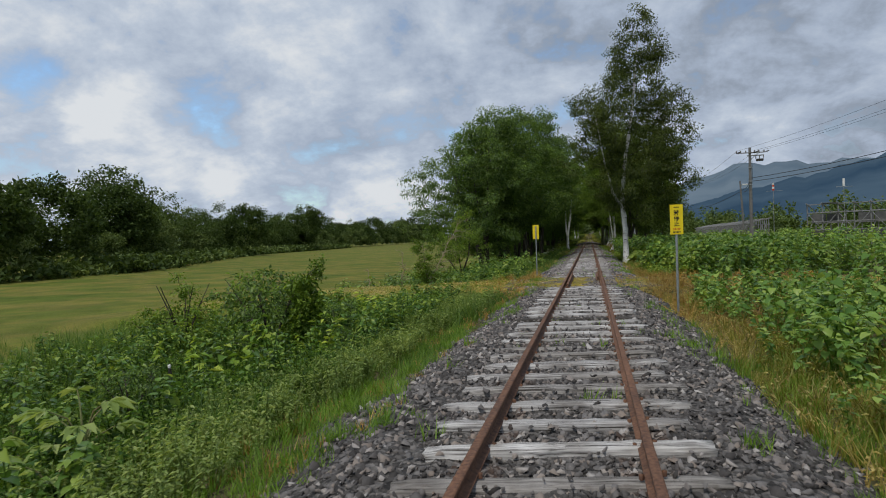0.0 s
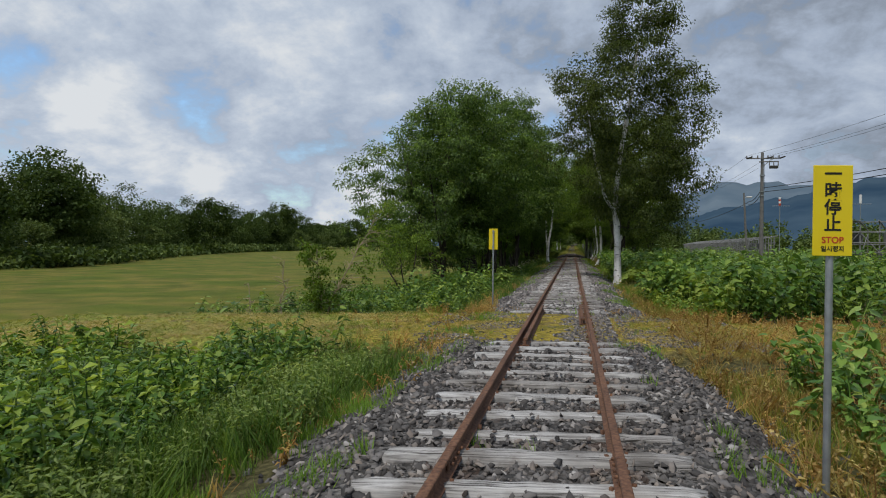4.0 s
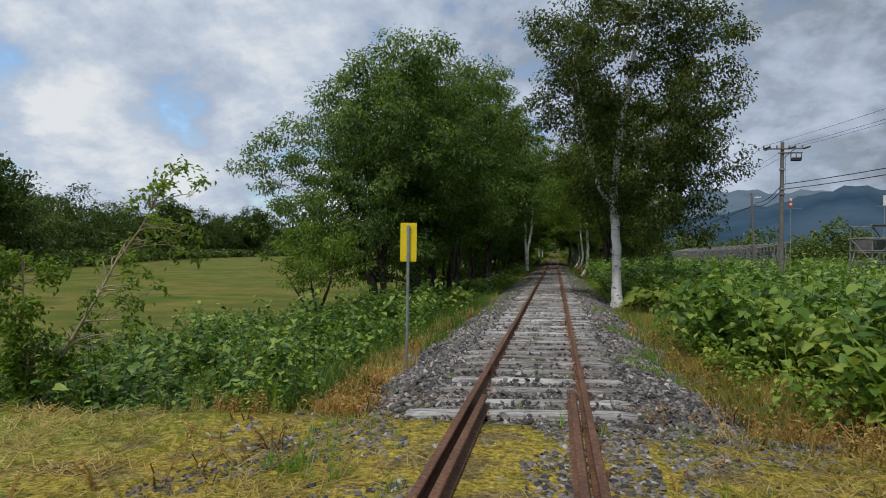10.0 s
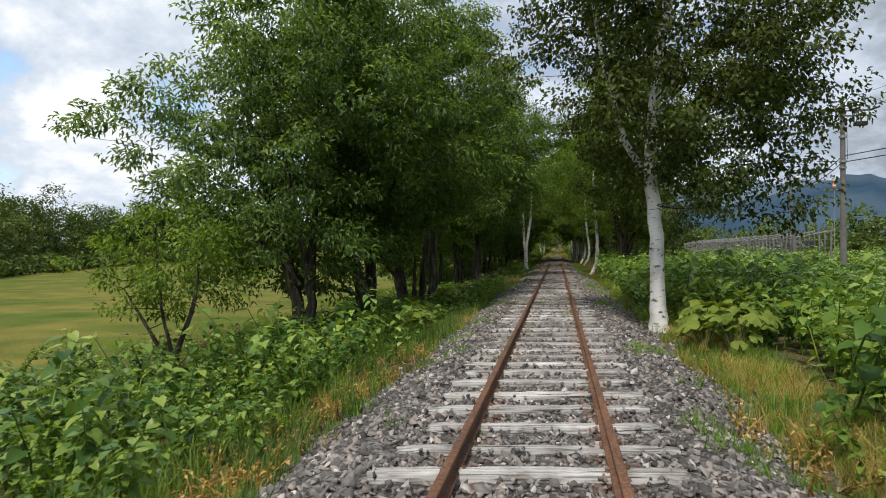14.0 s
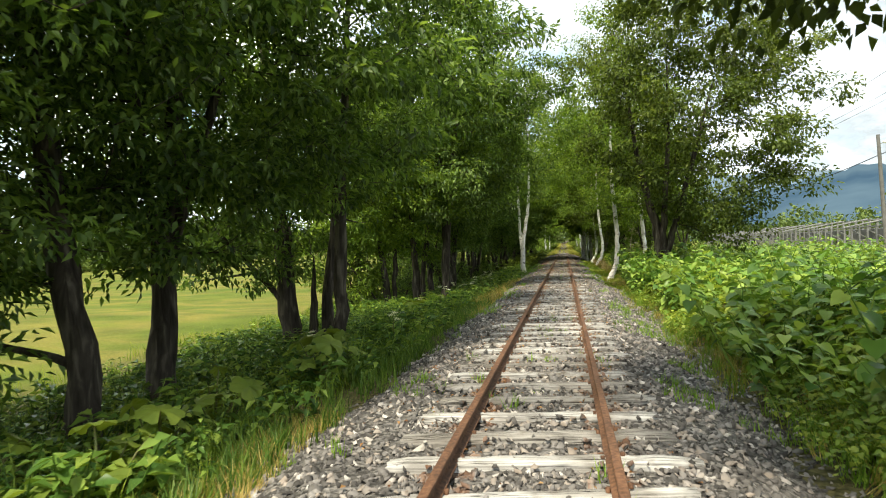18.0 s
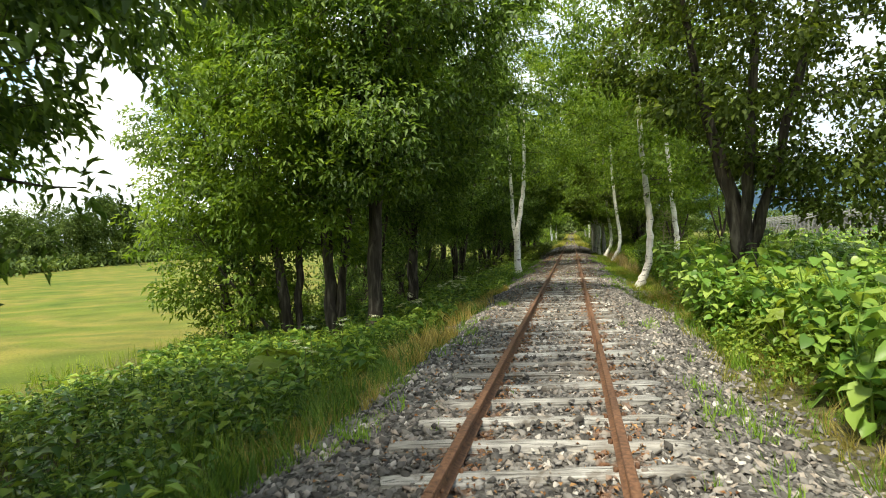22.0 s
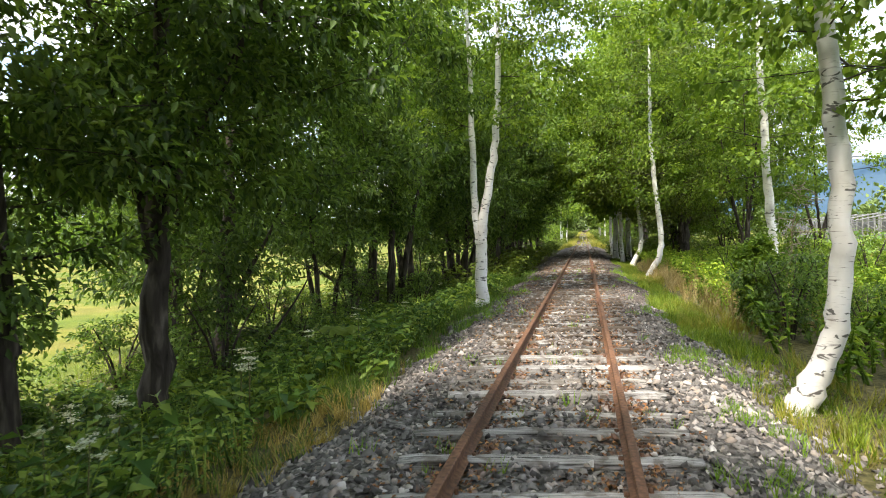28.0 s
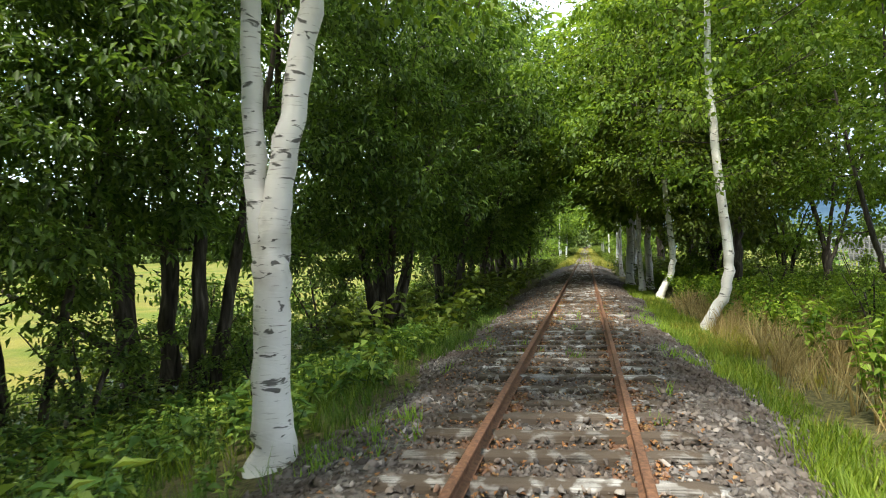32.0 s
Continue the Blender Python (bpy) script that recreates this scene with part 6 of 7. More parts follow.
    for name, shapes, on, mat_, lab in (("left_broad_weeds", knot[:4], near & ~low, "bank_leaf", "broad-leaved green weeds beyond the crossing"), ("left_mixed_weeds", weed + herb[:2], near & low, "weed_leaf", "mixed small-leaved weeds beyond the crossing"), ("left_leaf_thicket", knot, ~near & ~low, "bank_leaf", "broad-leaved green plants below the trees"), ("left_dark_weeds", weed[:3] + fern[:2], ~near & low, "dark_weed_leaf", "dark green plants below the trees")):
        sow(name, shapes, x[on], y[on], 0.34, 0.95, M[mat_], lab, "weeds", 12, tilt=0.28, grade=lambda x, y: 0.55 + 0.65 * patch(x, y, 1.7, 3))
    x, y = field_points(rng, 9000, -11, -2.5, 28, 112, lambda x, y: smooth(2.3, 3.0, -x) * (0.3 + 0.7 * patch(x, y, 0.7, 8)))
    sow("shade_grass", tall, x, y, 0.35, 0.8, M["grass_blade"], "long grass under the trees", "grass", 20)
    x, y = field_points(rng, 4300, -9, -2.4, 45, 100, lambda x, y: smooth(2.2, 3.2, -x) * cut(x, y, 0.8, 6, 0.4, 0.45))
    sow("shade_plants", fern + mug[:1] + herb[:2], x, y, 0.6, 1.3, M["bank_leaf"], "low green plants under the trees", "weeds", 13)
    # tall knotweed on the right
    def back(x, y):
        """The stand keeps off the birch foot and the butterbur."""
        return 1 - smooth(35, 37, y) * smooth(46, 43.5, y) * smooth(4.4, 3.7, x)

    x, y = field_points(rng, 3500, 2.5, 14, 28.4, 84, lambda x, y: back(x, y) * smooth(2.8, 3.7, x + 0.6 * patch(x, y, 0.9, 4) - 0.9 * smooth(34, 28, y) + 0.35 * smooth(46, 49, y)) * smooth(73, 65, y - 0.9 * (x - 3)) * np.where(x > 7, 0.55, 1) * smooth(14, 9, x + 2 * patch(x, y, 0.4, 2)))
    for name, mat_, on, lab in (("dark_knotweed_thicket", "dark_knotweed_leaf", y < 40, "dark green knotweed thicket behind the crossing"), ("knotweed_thicket", "knotweed_leaf", y >= 40, "tall broad-leaved knotweed thicket beside the track")):
        sow(name, knot, x[on], y[on], 0.7, 1.3, M[mat_], lab, "knotweed", 14, tilt=0.28, grade=lambda x, y: 0.72 + 0.4 * patch(x, y, 1.5, 7))
    x, y = field_points(rng, 2700, 2.3, 4.2, 28.6, 67, lambda x, y: back(x, y) * np.where(y < 44, 0.45, 1) * smooth(2.25, 2.9, x - 0.25 * np.sin(y * 0.9)) * (0.45 + 0.55 * patch(x, y, 1.2, 2)))
    sow("knotweed_front", [plant_shape(90 + k, 1.0, 10, 0.185, 0.86, 0.6, 2, 0.3, True, 0.15) for k in range(5)], x, y, 0.75, 1.25, M["shoot_leaf"], "low yellowing knotweed shoots at the ballast edge", "knotweed", 22, grade=lambda x, y: 0.35 + 0.65 * smooth(2.4, 4.2, x))
    x, y = field_points(rng, 1200, 1.95, 3.4, 3, 22, lambda x, y: smooth(1.9, 2.2, x) * (0.3 + 0.7 * patch(x, y, 1.8, 3)))
    sow("near_straw", tuft + dead, x, y, 0.35, 0.95, M["straw_grass"], "pale straw and withered stems at the ballast edge", "grass", 46, tilt=0.45)
    # past the avenue the verges close in on the line
    x, y = field_points(rng, 2500, -12, 12, 88, 300, lambda x, y: smooth(2.2, 3.4, np.abs(x) + 0.004 * (y - 88)) * np.where(x > 0, smooth(100, 112, y), 1))
    sow("avenue_undergrowth", [plant_shape(95 + k, 1.1, 15, 0.26, 0.6, 0.5, 3, 0.5, False, 0.05) for k in range(3)], x, y, 0.6, 1.3, M["broad_leaf"], "leafy undergrowth closing in on the far track", "weeds", 47)
    x, y = field_points(rng, 5200, -2.6, 2.6, 134, 290, lambda x, y: smooth(0.8, 1.5, np.abs(x)) * 0.9 + 0.1)
    sow("far_line_grass", [blade_shape(75 + k, 9, 0.5, 0.25, 0.6, 0.02, True) for k in range(3)], x, y, 0.5, 1.1, M["yellow_grass"], "yellowing grass grown over the far track", "grass", 48)
    x, y = field_points(rng, 640, 11, 34, 28.6, 120)
    sow("far_knotweed", knot, x, y, 1.0, 1.5, M["knotweed_leaf"], "tall broad-leaved plants towards the pole", "knotweed", 15)
    x, y = field_points(rng, 1800, 2.3, 11, 2, 21.4, lambda x, y: smooth(2.3, 2.9, x) * (0.4 + 0.6 * patch(x, y, 0.9, 2)))
    sow("near_leaf_thicket", knot + weed[:1], x, y, 0.4, 0.85, M["knotweed_leaf"], "yellow-green leafy plants beside the track", "weeds", 16, tilt=0.28, grade=lambda x, y: 0.65 + 0.55 * patch(x, y, 1.6, 5))
    x, y = field_points(rng, 2600, 2.3, 4.2, 2, 21.6, lambda x, y: smooth(2.2, 2.8, x) * smooth(4.3, 3.2, x) * cut(x, y, 1.2, 7, 0.5, 0.15) * smooth(18, 13, y))
    sow("near_yellow_grass", tuft + dead[:2], x, y, 0.5, 1.2, M["yellow_grass"], "long yellowing grass among the leaves", "grass", 21)
    x, y = field_points(rng, 1100, 3.0, 12, 66, 112, lambda x, y: smooth(2.8, 4.0, x))
    sow("right_shade_plants", weed, x, y, 0.7, 1.4, M["weed_leaf"], "green undergrowth below the birches", "weeds", 17)


build_plants()



def build_reeds():
    rng = np.random.default_rng(44)
    stalk = []
    for k in range(4):
        r2 = np.random.default_rng(300 + k)
        ps = []
        for j in range(6):
            a, l = r2.uniform(0, 6.28), r2.uniform(0.05, 0.5)
            o = np.array([math.cos(a), math.sin(a), 0]) * r2.uniform(0, 0.15)
            h = r2.uniform(0.6, 1.15)
            ps.append(tube(bezier(o, o + np.array([0, 0, h * 0.6]), o + np.array([math.cos(a) * l * h, math.sin(a) * l * h, h]), 3), [0.011, 0.009, 0.005], 3))
        stalk.append(merge(ps))
    x, y = field_points(rng, 2300, 2.6, 6.2, 78, 98, lambda x, y: smooth(2.6, 3.0, x) * (0.2 + 0.8 * patch(x, y, 1.1, 4)))
    sow("dead_reeds", stalk, x, y, 0.32, 0.65, M["reed"], "dry brown reed stalks beside the birches", "reeds", 31, tilt=0.3)
    x, y = field_points(rng, 260, 2.0, 5.0, 14, 24, lambda x, y: cut_dead(x, y))
    sow("dead_stalks", stalk, x, y, 0.25, 0.5, M["rust_grass"], "withered brown stalks near the crossing", "weeds", 32, tilt=0.5)


def cut_dead(x, y):
    return np.where(patch(x, y, 1.5, 6) > 0.4, 1, 0.2)


build_reeds()


def round_leaf(rng, r, mat_):
    """A big round butterbur leaf, notched at its stalk, ribbed and drooping at the rim."""
    n = 26
    bm = bmesh.new()
    c = bm.verts.new((0, 0, 0.0))
    rings = []
    for ring, q in ((0.55, 0.03), (1.0, -0.05)):
        vs = []
        for k in range(n):
            a = 0.25 + (6.283 - 0.5) * k / (n - 1)
            w = r * ring * (1 + 0.07 * math.sin(5 * a) + rng.normal(0, 0.04))
            vs.append(bm.verts.new((math.cos(a) * w, math.sin(a) * w, r * (q + 0.09 * math.cos(7 * a) * ring + rng.normal(0, 0.02)) - 0.12 * r * ring * ring)))
        rings.append(vs)
    for k in range(n - 1):
        bm.faces.new((c, rings[0][k], rings[0][k + 1]))
        bm.faces.new((rings[0][k], rings[1][k], rings[1][k + 1], rings[0][k + 1]))
    me = bpy.data.meshes.new("leaf")
    bm.to_mesh(me); bm.free()
    me.polygons.foreach_set("use_smooth", [True] * len(me.polygons))
    me.materials.append(mat_)
    return me


def build_butterbur():
    rng = np.random.default_rng(63)
    kinds = [round_leaf(rng, 1.0, M["butterbur_leaf"]) for _ in range(5)]
    spots = [(2.75, 41.6), (3.1, 40.9), (2.9, 43.0), (3.5, 41.8), (3.0, 42.4), (3.3, 42.2), (3.9, 43.3), (3.5, 45.6), (4.4, 44.6), (3.2, 47.0), (-3.3, 45.4), (-3.8, 46.8), (-4.3, 44.2), (3.0, 60.2), (3.2, 66.4), (-4.6, 42.6), (-3.0, 43.6), (-4.0, 48.2), (-5.0, 45.9), (4.0, 48.5), (3.4, 50.5), (4.8, 46.5), (3.0, 51.2), (3.3, 52.4), (2.9, 53.4), (3.2, 55.0), (-3.3, 49.8), (-3.9, 52.0), (-4.4, 60.5), (-4.6, 78.0)]
    for x, y in spots:
        ob = thing("butterbur", Matrix.Translation((x, y, float(ground_z(x, y)))), "low butterbur with large round green leaves", "plant", "butterbur beside the track")
        for k in range(int(rng.integers(10, 15))):
            a, d, h = rng.uniform(0, 6.28), rng.uniform(0.1, 0.6), rng.uniform(0.25, 0.72)
            p = np.array([math.cos(a) * d, math.sin(a) * d, h])
            r = rng.uniform(0.1, 0.23)
            lf = put("leaf", kinds[int(rng.integers(0, 5))], ob, m=Matrix.Translation(p) @ Matrix.Rotation(a, 4, "Z") @ Matrix.Rotation(rng.uniform(0.1, 0.85), 4, "Y") @ Matrix.Rotation(rng.uniform(-0.3, 0.3), 4, "X") @ Matrix.Diagonal((r, r, r, 1)))
            put("stalk", mesh_of("stalk", *tube(bezier(p * (0.1, 0.1, 0), p * (0.5, 0.5, 0.8), p, 4), [0.014, 0.012, 0.01, 0.008], 5), M["stalk"]), ob)


build_butterbur()
for bx, by, bs, bseed in ((-4.9, 9.3, 1.0, 3), (-5.5, 8.6, 0.75, 4), (-4.2, 8.2, 0.6, 5)):
    rose = thing("broad_leaved_plant", pose(bx, by, float(ground_z(bx, by)), 0, 0, 40 * bseed), "tall plant with large pale spreading leaves", "plant", "large plants on the bank")
    r2 = np.random.default_rng(500 + bseed)
    for k in range(9):
        a, h = k * 2.4, (0.35 + 0.06 * k) * bs
        root = np.array([0, 0, h])
        tip = root + np.array([math.cos(a), math.sin(a), 0.25]) * 0.3 * bs
        put("stalk", mesh_of("stalk", *tube(bezier(root * 0.2, root, tip, 4), [0.014, 0.012, 0.009, 0.006], 5), M["stalk"]), rose)
        lv = np.array([tip + np.array([math.cos(a + d), math.sin(a + d), 0.1]) * 0.02 for d in (-0.9, -0.45, 0, 0.45, 0.9)])
        ax = np.array([(math.cos(a + d), math.sin(a + d), r2.uniform(-0.25, 0.05)) for d in (-1.1, -0.55, 0, 0.55, 1.1)])
        q = np.array([0.2, 0.27, 0.32, 0.27, 0.2]) * bs
        put("leaf", mesh_of("leaf", *leaves(lv, ax, np.array([(0, 0, 1.0)] * 5), q, q * 0.42), M["pale_weed_leaf"]), rose)


def sapling(seed, m, h, lean, label, leafy=0.4, twigs=16, bark="dead_wood"):
    """A thin half-dead sapling with bare crooked twigs and a few leaf tufts."""
    rng = np.random.default_rng(seed)
    ob = thing("sapling", m, label, "sapling", "saplings on the bank")
    tip = np.array([lean[0], lean[1], h])
    main = bezier(np.zeros(3), np.array([lean[0] * 0.45, lean[1] * 0.4, h * 0.5]), tip, 8)
    main[1:-1] += rng.normal(0, 0.03 * h / 2, (6, 3))
    w = [tube(main, np.linspace(0.03, 0.006, 8), 6)]
    C = []
    for k in range(twigs):
        t = rng.uniform(0.15, 1.0)
        a = np.array([np.interp(t * 7, np.arange(8), main[:, j]) for j in range(3)])
        d = rand_dirs(rng, 1)[0] * (1, 1, 0.5) + np.array([lean[0], lean[1], 0.6]) * 0.4
        b = a + d * min(rng.uniform(0.25, 0.75), 0.8 / np.linalg.norm(d)) * h * 0.3
        pieces = [tube(bezier(a, (a + b) / 2 + np.array([0, 0, 0.12 * h * 0.3]) + rng.normal(0, 0.07, 3), b, 6), np.linspace(0.012, 0.003, 6), 4)]
        for _ in range(3):
            q = a + (b - a) * rng.uniform(0.4, 0.95)
            e = q + (d * 0.6 + rand_dirs(rng, 1)[0]) * rng.uniform(0.08, 0.2) * h * 0.4
            pieces.append(tube(bezier(q, (q + e) / 2 + rng.normal(0, 0.02, 3), e, 3), [0.005, 0.004, 0.002], 3))
            if rng.random() < leafy:
                C.append(e + rng.normal(0, 0.06, (22, 3)))
        w.append(merge(pieces))
        if rng.random() < leafy:
            C.append(b + rng.normal(0, 0.07, (40, 3)))
    put("stem", mesh_of("stem", *w[0], M[bark], True), ob)
    for q in w[1:]:
        put("twig", mesh_of("twig", *q, M[bark], True), ob)
    if C:
        C = np.concatenate(C)
        q = rng.uniform(0.06, 0.11, len(C))
        put("foliage", mesh_of("foliage", *leaves(C, rand_dirs(rng, len(C)), rand_dirs(rng, len(C)) * 0.6 + np.array([0, 0, 1]), q, q * 0.5), M["fresh_leaf"]), ob)
    return ob


sapling(1, pose(-6.25, 28.4, -0.75), 3.0, (1.3, 0.7), "half-dead leaning sapling with bare twigs", 0.3, 44)
sapling(2, pose(-6.0, 28.2, -0.8), 2.2, (-0.35, 0.2), "leafy young sapling beside a dead stem", 0.75, 34)
sapling(3, pose(-7.1, 27.9, -0.6), 1.7, (0.1, 0.0), "small bare dead sapling", 0.0, 20)
sapling(4, pose(-9.3, 30.5, -0.9), 1.2, (-0.2, 0.1), "small pale dead sapling", 0.05, 12)
sapling(5, pose(-5.7, 15.6, -0.85), 1.75, (0.3, 0.2), "bushy young tree among the weeds", 1.0, 34, "bark")
sapling(6, pose(3.8, 78.9, -0.25), 2.6, (0.3, -0.2), "grey bare bush beside the birches", 0.12, 60)
sapling(7, pose(3.35, 78.2, -0.25), 1.5, (-0.1, 0.1), "dark dense shrub beside the reeds", 1.0, 80, "bark")

def build_umbels():
    rng = np.random.default_rng(88)
    kinds = []
    for k in range(3):
        c = rng.normal(0, 0.045, (46, 3)) * (1, 1, 0.12) + np.array([0, 0, 0.02])
        kinds.append(mesh_of("flower_head", *leaves(c, rand_dirs(rng, 46, 0.2), rand_dirs(rng, 46) * 0.3 + np.array([0, 0, 1]), np.full(46, 0.028), np.full(46, 0.024)), M["petal"]))
    stem = mesh_of("stem", *tube(np.array([(0, 0, 0), (0.01, 0, 0.4), (0.03, 0.01, 0.8)]), [0.008, 0.007, 0.004], 5), M["stalk"])
    for k in range(26):
        x, y = -rng.uniform(3.0, 5.6), rng.uniform(49, 92)
        ob = thing("umbel_flower", Matrix.Translation((x, y, float(ground_z(x, y)))) @ Matrix.Rotation(rng.uniform(0, 6.28), 4, "Z"), "white umbel flower on a thin green stem", "flower", "white flowers under the trees")
        sc = rng.uniform(0.75, 1.15)
        put("stem", stem, ob, m=Matrix.Diagonal((1, 1, sc, 1)))
        for j in range(int(rng.integers(1, 4))):
            a = rng.uniform(0, 6.28)
            put("flower_head", kinds[int(rng.integers(0, 3))], ob, kind="stuff", m=Matrix.Translation((0.03 + 0.09 * math.cos(a) * (j > 0), 0.09 * math.sin(a) * (j > 0), 0.8 * sc - 0.06 * j)) @ Matrix.Rotation(rng.uniform(-0.3, 0.3), 4, "X"))


build_umbels()
stake = thing("wooden_stake", pose(-6.54, 12.95, -1.05, 2, -3, 20), "thin brown wooden stake with a pale top in the weeds", "stake")
part("shaft", box_bm(0, 0, 0.3, 0.045, 0.045, 0.6, 0.006), M["tarred_wood"], stake)
part("tip", box_bm(0, 0, 0.63, 0.045, 0.045, 0.06, 0.01), M["white"], stake, "pale painted tip")

# ---------------------------------------------------------------- signs


def text_mesh(body, size, mat, parent, m, label):
    cu = bpy.data.curves.new("lettering", "FONT")
    cu.body, cu.size, cu.align_x, cu.align_y, cu.extrude, cu.offset = body, size, "CENTER", "CENTER", 0.0006, size * 0.022
    tmp = bpy.data.objects.new("tmp", cu)
    scene.collection.objects.link(tmp)
    me = bpy.data.meshes.new_from_object(tmp.evaluated_get(bpy.context.evaluated_depsgraph_get()))
    bpy.data.objects.remove(tmp)
    me.materials.clear()
    me.materials.append(mat)
    return put("lettering", me, parent, label, m=m)


def sign_post(m, front, label, base_z):
    """Yellow board on a thin steel pole; front: the side with the writing faces -y."""
    ob = thing("warning_sign", m, label, "sign", "stop signs at the crossing")
    part("pole", cyl_bm((0, 0, base_z - 0.3), (0, 0, 2.0), 0.024, 0.024, 14), M["galv"], ob)
    off = -0.032 if front else 0.032
    bd = part("board", box_bm(0, off, 1.735, 0.258, 0.006, 0.61, 0.002), M["yellow"], ob)
    for z in (1.5, 1.95):
        part("bracket", box_bm(0, off * 0.42, z, 0.07, 0.028, 0.03, 0.004), M["galv"], ob)
    if front:
        for k, ch in enumerate("一時停止"):
            text_mesh(ch, 0.115, M["black"], bd, pose(0, off - 0.0045, 1.975 - 0.112 * k, 90), "bold black character")
        text_mesh("STOP", 0.06, M["red"], bd, pose(0, off - 0.0045, 1.535, 90), "red lettering")
        text_mesh("일시정지", 0.042, M["black"], bd, pose(0, off - 0.0045, 1.475, 90), "small black lettering")
    return ob


sign_post(pose(1.95, 17.55, 0.04, 0, 0, 8), True, "yellow stop sign with black writing on a thin pole", -0.2)
sign_post(pose(-2.03, 31.2, -0.03, 0, 0, 8), False, "back of a yellow stop sign on a thin pole", -0.3)

for px, py in ((-3.5, 176.0), (-3.0, 184.0)):
    post = thing("marker_post", pose(px, py, -0.3 + float(rise(px, py))), "white painted post beside the far track", "post", "marker posts")
    part("shaft", box_bm(0, 0, 1.0, 0.16, 0.16, 2.0, 0.02), M["white"], post)
    part("cap", box_bm(0, 0, 2.02, 0.19, 0.19, 0.05, 0.01), M["white"], post)

# ---------------------------------------------------------------- poles, wires, racks


def wire(name, a, b, sag, r, label):
    a, b = np.array(a, float), np.array(b, float)
    t = np.linspace(0, 1, 14)[:, None]
    p = a + (b - a) * t
    p[:, 2] -= sag * 4 * (t * (1 - t))[:, 0]
    return put(name, mesh_of(name, *tube(p, np.full(14, r), 5), M["cable"]), label=label, category="cable", group="overhead wires")


def build_poles():
    p = thing("utility_pole", pose(13.9, 63.4, -0.3), "grey utility pole with crossarms and a small transformer", "utility pole")
    part("pole", cyl_bm((0, 0, 0), (0, 0, 8.9), 0.16, 0.1, 14), M["concrete"], p)
    for z, a, c in ((8.45, -1.15, 1.2), (8.2, -0.25, 1.1)):
        part("crossarm", box_bm((a + c) / 2, -0.12, z, c - a, 0.08, 0.08, 0.01), M["concrete"], p)
    for x in (-1.1, -0.75, -0.35, 0.35, 0.7, 1.1):
        part("insulator", cyl_bm((x, -0.12, 8.49), (x, -0.12, 8.66), 0.055, 0.04, 8), M["concrete"], p)
    for x in (-1.1, 0.3, 1.15):
        part("strain_insulator", cyl_bm((x, -0.14, 8.44), (x + 0.22, -0.6, 8.5), 0.05, 0.05, 8), M["tarred_wood"], p, "dark strain insulator")
    for z in (5.7, 6.0, 7.2):
        part("clamp", cyl_bm((0, 0, z - 0.05), (0, 0, z + 0.05), 0.17, 0.17, 12), M["galv"], p)
    part("drop_wire", cyl_bm((0.14, -0.1, 8.1), (0.15, -0.13, 6.1), 0.012, 0.012, 5), M["cable"], p)
    tr = part("switch_box", box_bm(0.75, -0.12, 7.8, 0.56, 0.3, 0.2, 0.03), M["tarred_wood"], p, "dark switch box")
    for x in (0.45, 0.75, 1.05):
        part("bushing", cyl_bm((x, -0.12, 7.9), (x, -0.12, 8.17), 0.035, 0.03, 8), M["concrete"], tr)
    part("brace", cyl_bm((0.05, -0.12, 7.85), (0.6, -0.12, 8.4), 0.02, 0.02, 6), M["concrete"], p)
    q = thing("utility_pole", pose(16.3, 76.7, -0.3, 0, -3, 0), "thin leaning lamp pole with a small white lamp", "lamp pole")
    part("pole", cyl_bm((0, 0, 0), (0, 0, 7.0), 0.12, 0.08, 12), M["concrete"], q)
    part("lamp", box_bm(0.45, 0, 6.6, 0.5, 0.16, 0.12, 0.03), M["white"], q, "white lamp head")
    part("arm", cyl_bm((0, 0, 6.5), (0.3, 0, 6.62), 0.025, 0.025, 6), M["galv"], q)
    # wires run past the poles
    top = [(14 - 1.05, 63.7, 8.4), (14 + 0.5, 63.7, 8.4), (14 + 1.1, 63.7, 8.4)]
    for x, y, z in top:
        wire("overhead_wire", (x, y, z), (x + 9, y - 42, z + 2.2), 0.7, 0.009, "thin black overhead wire")
        wire("overhead_wire", (x, y, z), (x + 1.0, y + 45, z + 0.2), 0.6, 0.009, "thin black overhead wire")
    for dz in (0.0, 0.3):
        wire("telephone_cable", (14, 63.7, 5.7 + dz), (24, 20, 7.6 + dz * 1.4), 0.8, 0.024, "thick black communication cable")
        wire("telephone_cable", (14, 63.7, 5.7 + dz), (16.3, 76.7, 5.6 + dz), 0.3, 0.024, "thick black communication cable")
    wire("telephone_cable", (16.3, 76.7, 5.8), (15, 110, 5.0), 0.6, 0.024, "thick black communication cable")


build_poles()
for mx, my, col, lab in ((19.9, 79.6, "red", "thin pole with a red and white banded marker"), (25.9, 77.0, "white", "thin pole with a white lamp on a short arm")):
    mk = thing("marker_pole", pose(mx, my, -0.3), lab, "pole", "thin poles beyond the knotweed")
    part("pole", cyl_bm((0, 0, 0), (0, 0, 6.0), 0.035, 0.03, 8), M["galv"], mk)
    part("arm", cyl_bm((-0.7, 0, 5.95), (0.9, 0, 5.95), 0.02, 0.02, 6), M["galv"], mk)
    for k in range(4):
        part("band", cyl_bm((0, 0, 6.0 + 0.2 * k), (0, 0, 6.2 + 0.2 * k), 0.11, 0.11, 10), M[col if k % 2 == 0 else "white"], mk)


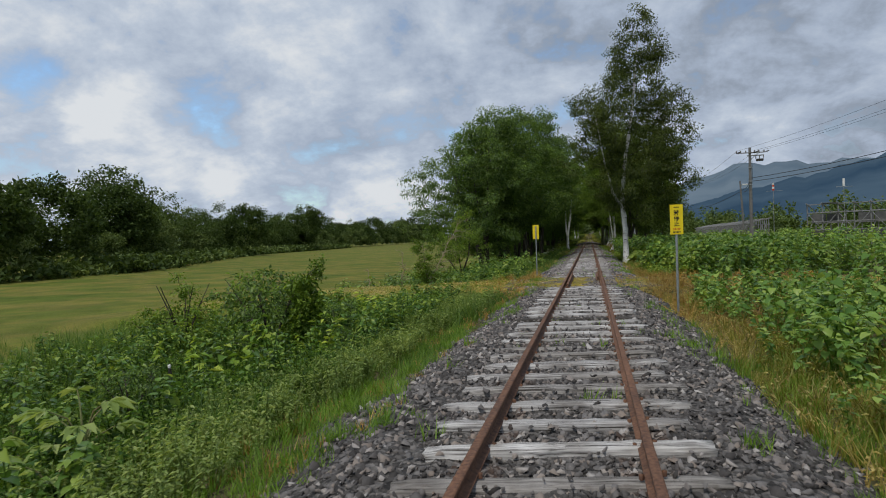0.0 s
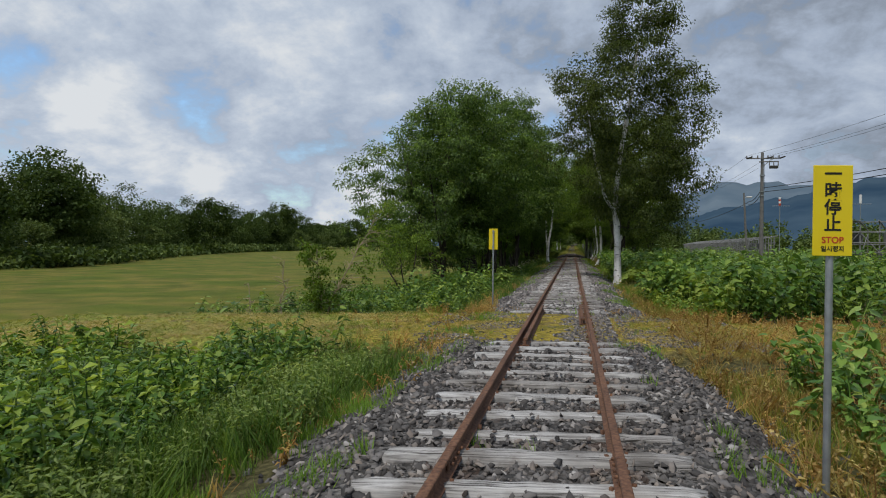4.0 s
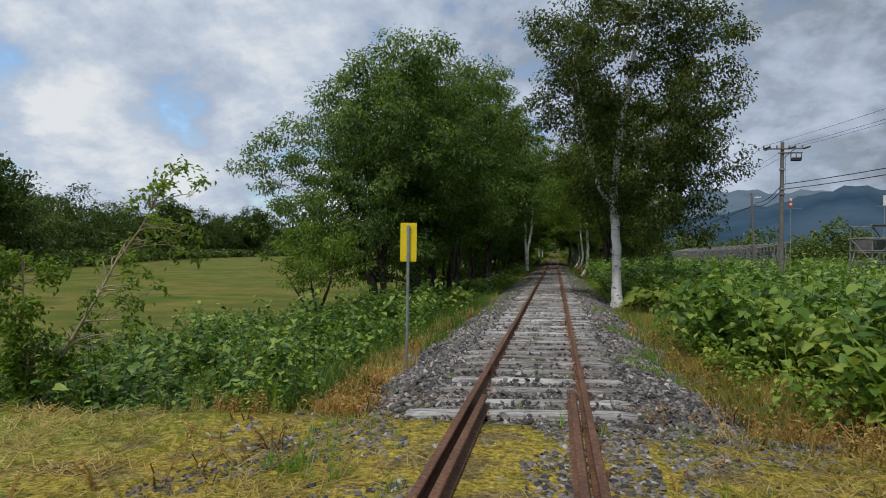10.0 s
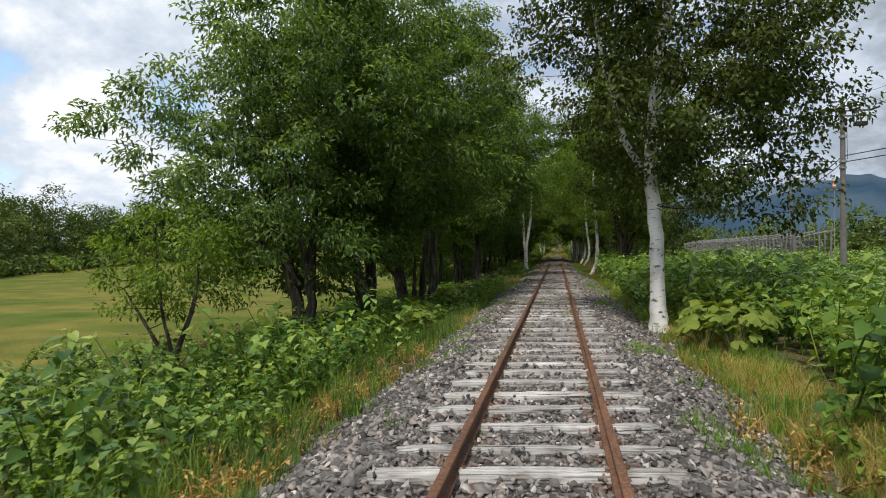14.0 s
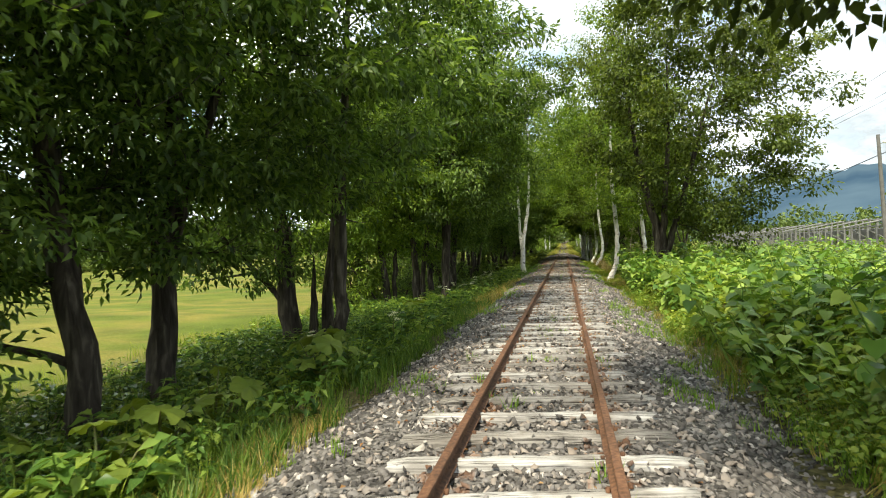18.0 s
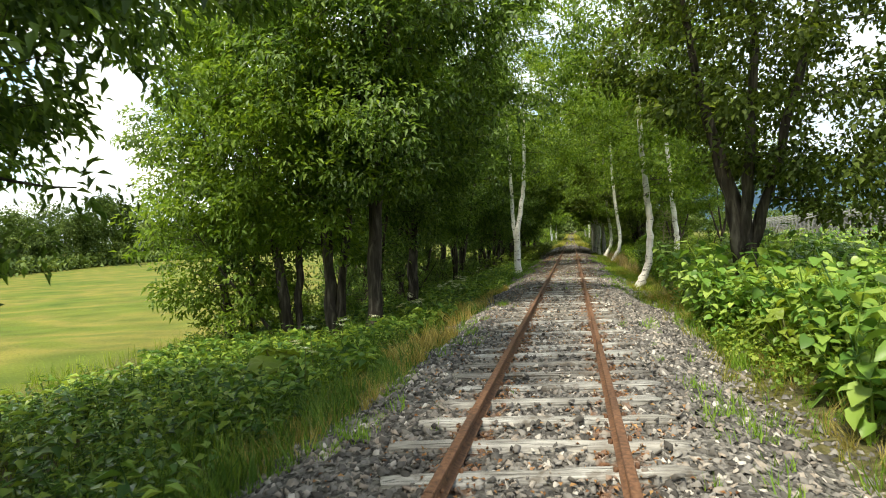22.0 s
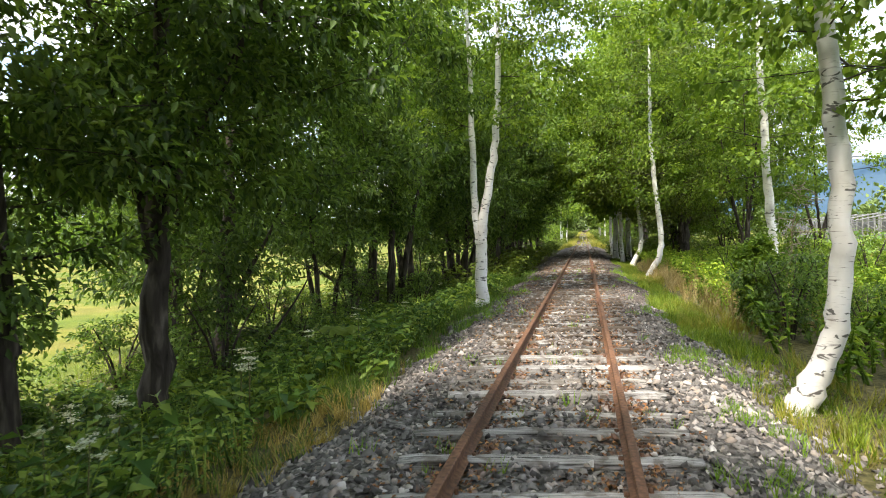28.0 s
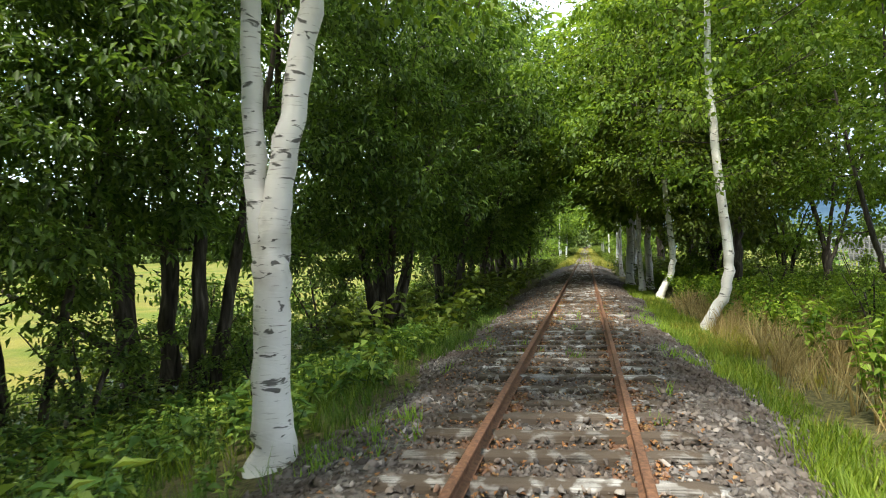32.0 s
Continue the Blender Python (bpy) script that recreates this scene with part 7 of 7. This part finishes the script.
def rack(name, length, h, m, label, near):
    """A long stand of steel frames: posts, beams, cross braces and a sloping deck."""
    ob = thing(name, m, label, "steel rack", "steel racks beyond the knotweed")
    n = int(length / 1.25)
    for k in range(n + 1):
        x = k * 1.25
        part("post", box_bm(x, 0, h / 2, 0.09, 0.09, h, 0.01), M["rack"], ob)
        part("back_post", box_bm(x, 2.2, h * 0.42, 0.08, 0.08, h * 0.84, 0.01), M["rack"], ob)
        if near or k % 4 == 0:
            part("rafter", cyl_bm((x, -0.3, h * 1.0), (x, 2.6, h * 0.8), 0.05, 0.05, 6), M["rack"], ob)
        if k % 2 == 0:
            part("cross_brace", cyl_bm((x, 0, h * 0.3), (x, 2.2, h * 0.75), 0.035, 0.035, 5), M["rack"], ob)
        if k < n:
            a, c = (0.4, 0.78) if k % 2 else (0.78, 0.4)
            part("brace", cyl_bm((x, -0.09, h * a), (x + 1.25, -0.09, h * c), 0.035, 0.035, 5), M["rack"], ob)
            for z, up in ((0.3, 0.16), (0.66, 0.2)):
                if (k * 7 + int(z * 10)) % 5:
                    part("board", box_bm(x + 0.62, 1.0, h * z, 1.17, 0.05, h * up, 0.005), M["panel"], ob)
            if near and k % 4 == 1:
                bm = box_bm(0, 0, 0, 1.2, 1.1, 0.04)
                bmesh.ops.transform(bm, matrix=pose(x + 0.62, 0.35, h * 0.975 + 0.06, -3.8), verts=bm.verts)
                part("deck_board", bm, M["panel"], ob)
    for z in (0.2, 0.4, 0.58, 0.78, 0.97):
        part("beam", box_bm(length / 2, -0.1, h * z, length, 0.07, 0.08, 0.01), M["rack"], ob)
    for z in (0.35, 0.55, 0.8):
        part("back_beam", box_bm(length / 2, 2.1, h * z, length, 0.07, 0.08, 0.01), M["rack"], ob)
    return ob


rack("steel_rack", 31, 4.0, pose(19.7, 68.0, -0.3, 0, 0, -35), "long grey steel rack with cross braces and boards", True)
rack("steel_rack", 72, 3.0, pose(18.8, 77.4, -0.3, 0, 0, 85.3), "far grey steel rack with cross braces and boards", False)


def build_hills():
    rng = np.random.default_rng(9)
    for name, dist, mat, lab, pts in (
            ("hills", 2600, M["hill"], "wooded mountain ridge under the clouds, tinted dark blue for haze", [(-30, 0.2), (-5, 0.3), (3, 0.5), (10, 2.9), (14, 3.6), (17, 4.1), (19.5, 4.7), (22, 5.4), (25, 5.1), (29, 6.0), (35, 6.0), (45, 6.5), (60, 5), (90, 3)]),
            ("far_hills", 3200, M["hill_far"], "far mountain ridge tinted pale for mist", [(-60, 0.8), (-20, 0.4), (0, 0.6), (4, 1.6), (8, 4.2), (12, 5.4), (15, 5.3), (18, 5.0), (22, 5.2), (30, 5), (60, 4)])):
        a = np.linspace(pts[0][0], pts[-1][0], 160)
        e = np.interp(a, [p[0] for p in pts], [p[1] for p in pts])
        e = e + 0.12 * np.sin(a * 1.7) + 0.07 * np.sin(a * 4.3 + 1) + rng.normal(0, 0.03, len(a))
        v, f = [], []
        for k, t in enumerate((0.0, 0.35, 0.7, 1.0, 1.1)):
            d = dist * (0.62 + 0.38 * t)
            hh = np.tan(np.radians(np.maximum(e, 0.2))) * dist * (t if t <= 1 else 0.8) * (1 + (0.03 * np.sin(a * 2.1 + k) if 0 < t < 1 else 0)) - (12 if t == 0 else 0)
            v.append(np.stack([np.sin(np.radians(a)) * d, np.cos(np.radians(a)) * d, hh], 1))
        w = len(a)
        for k in range(4):
            i = np.arange(w - 1) + k * w
            f.append(np.stack([i, i + 1, i + w + 1, i + w], 1))
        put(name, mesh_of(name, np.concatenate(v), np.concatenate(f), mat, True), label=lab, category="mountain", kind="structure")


build_hills()
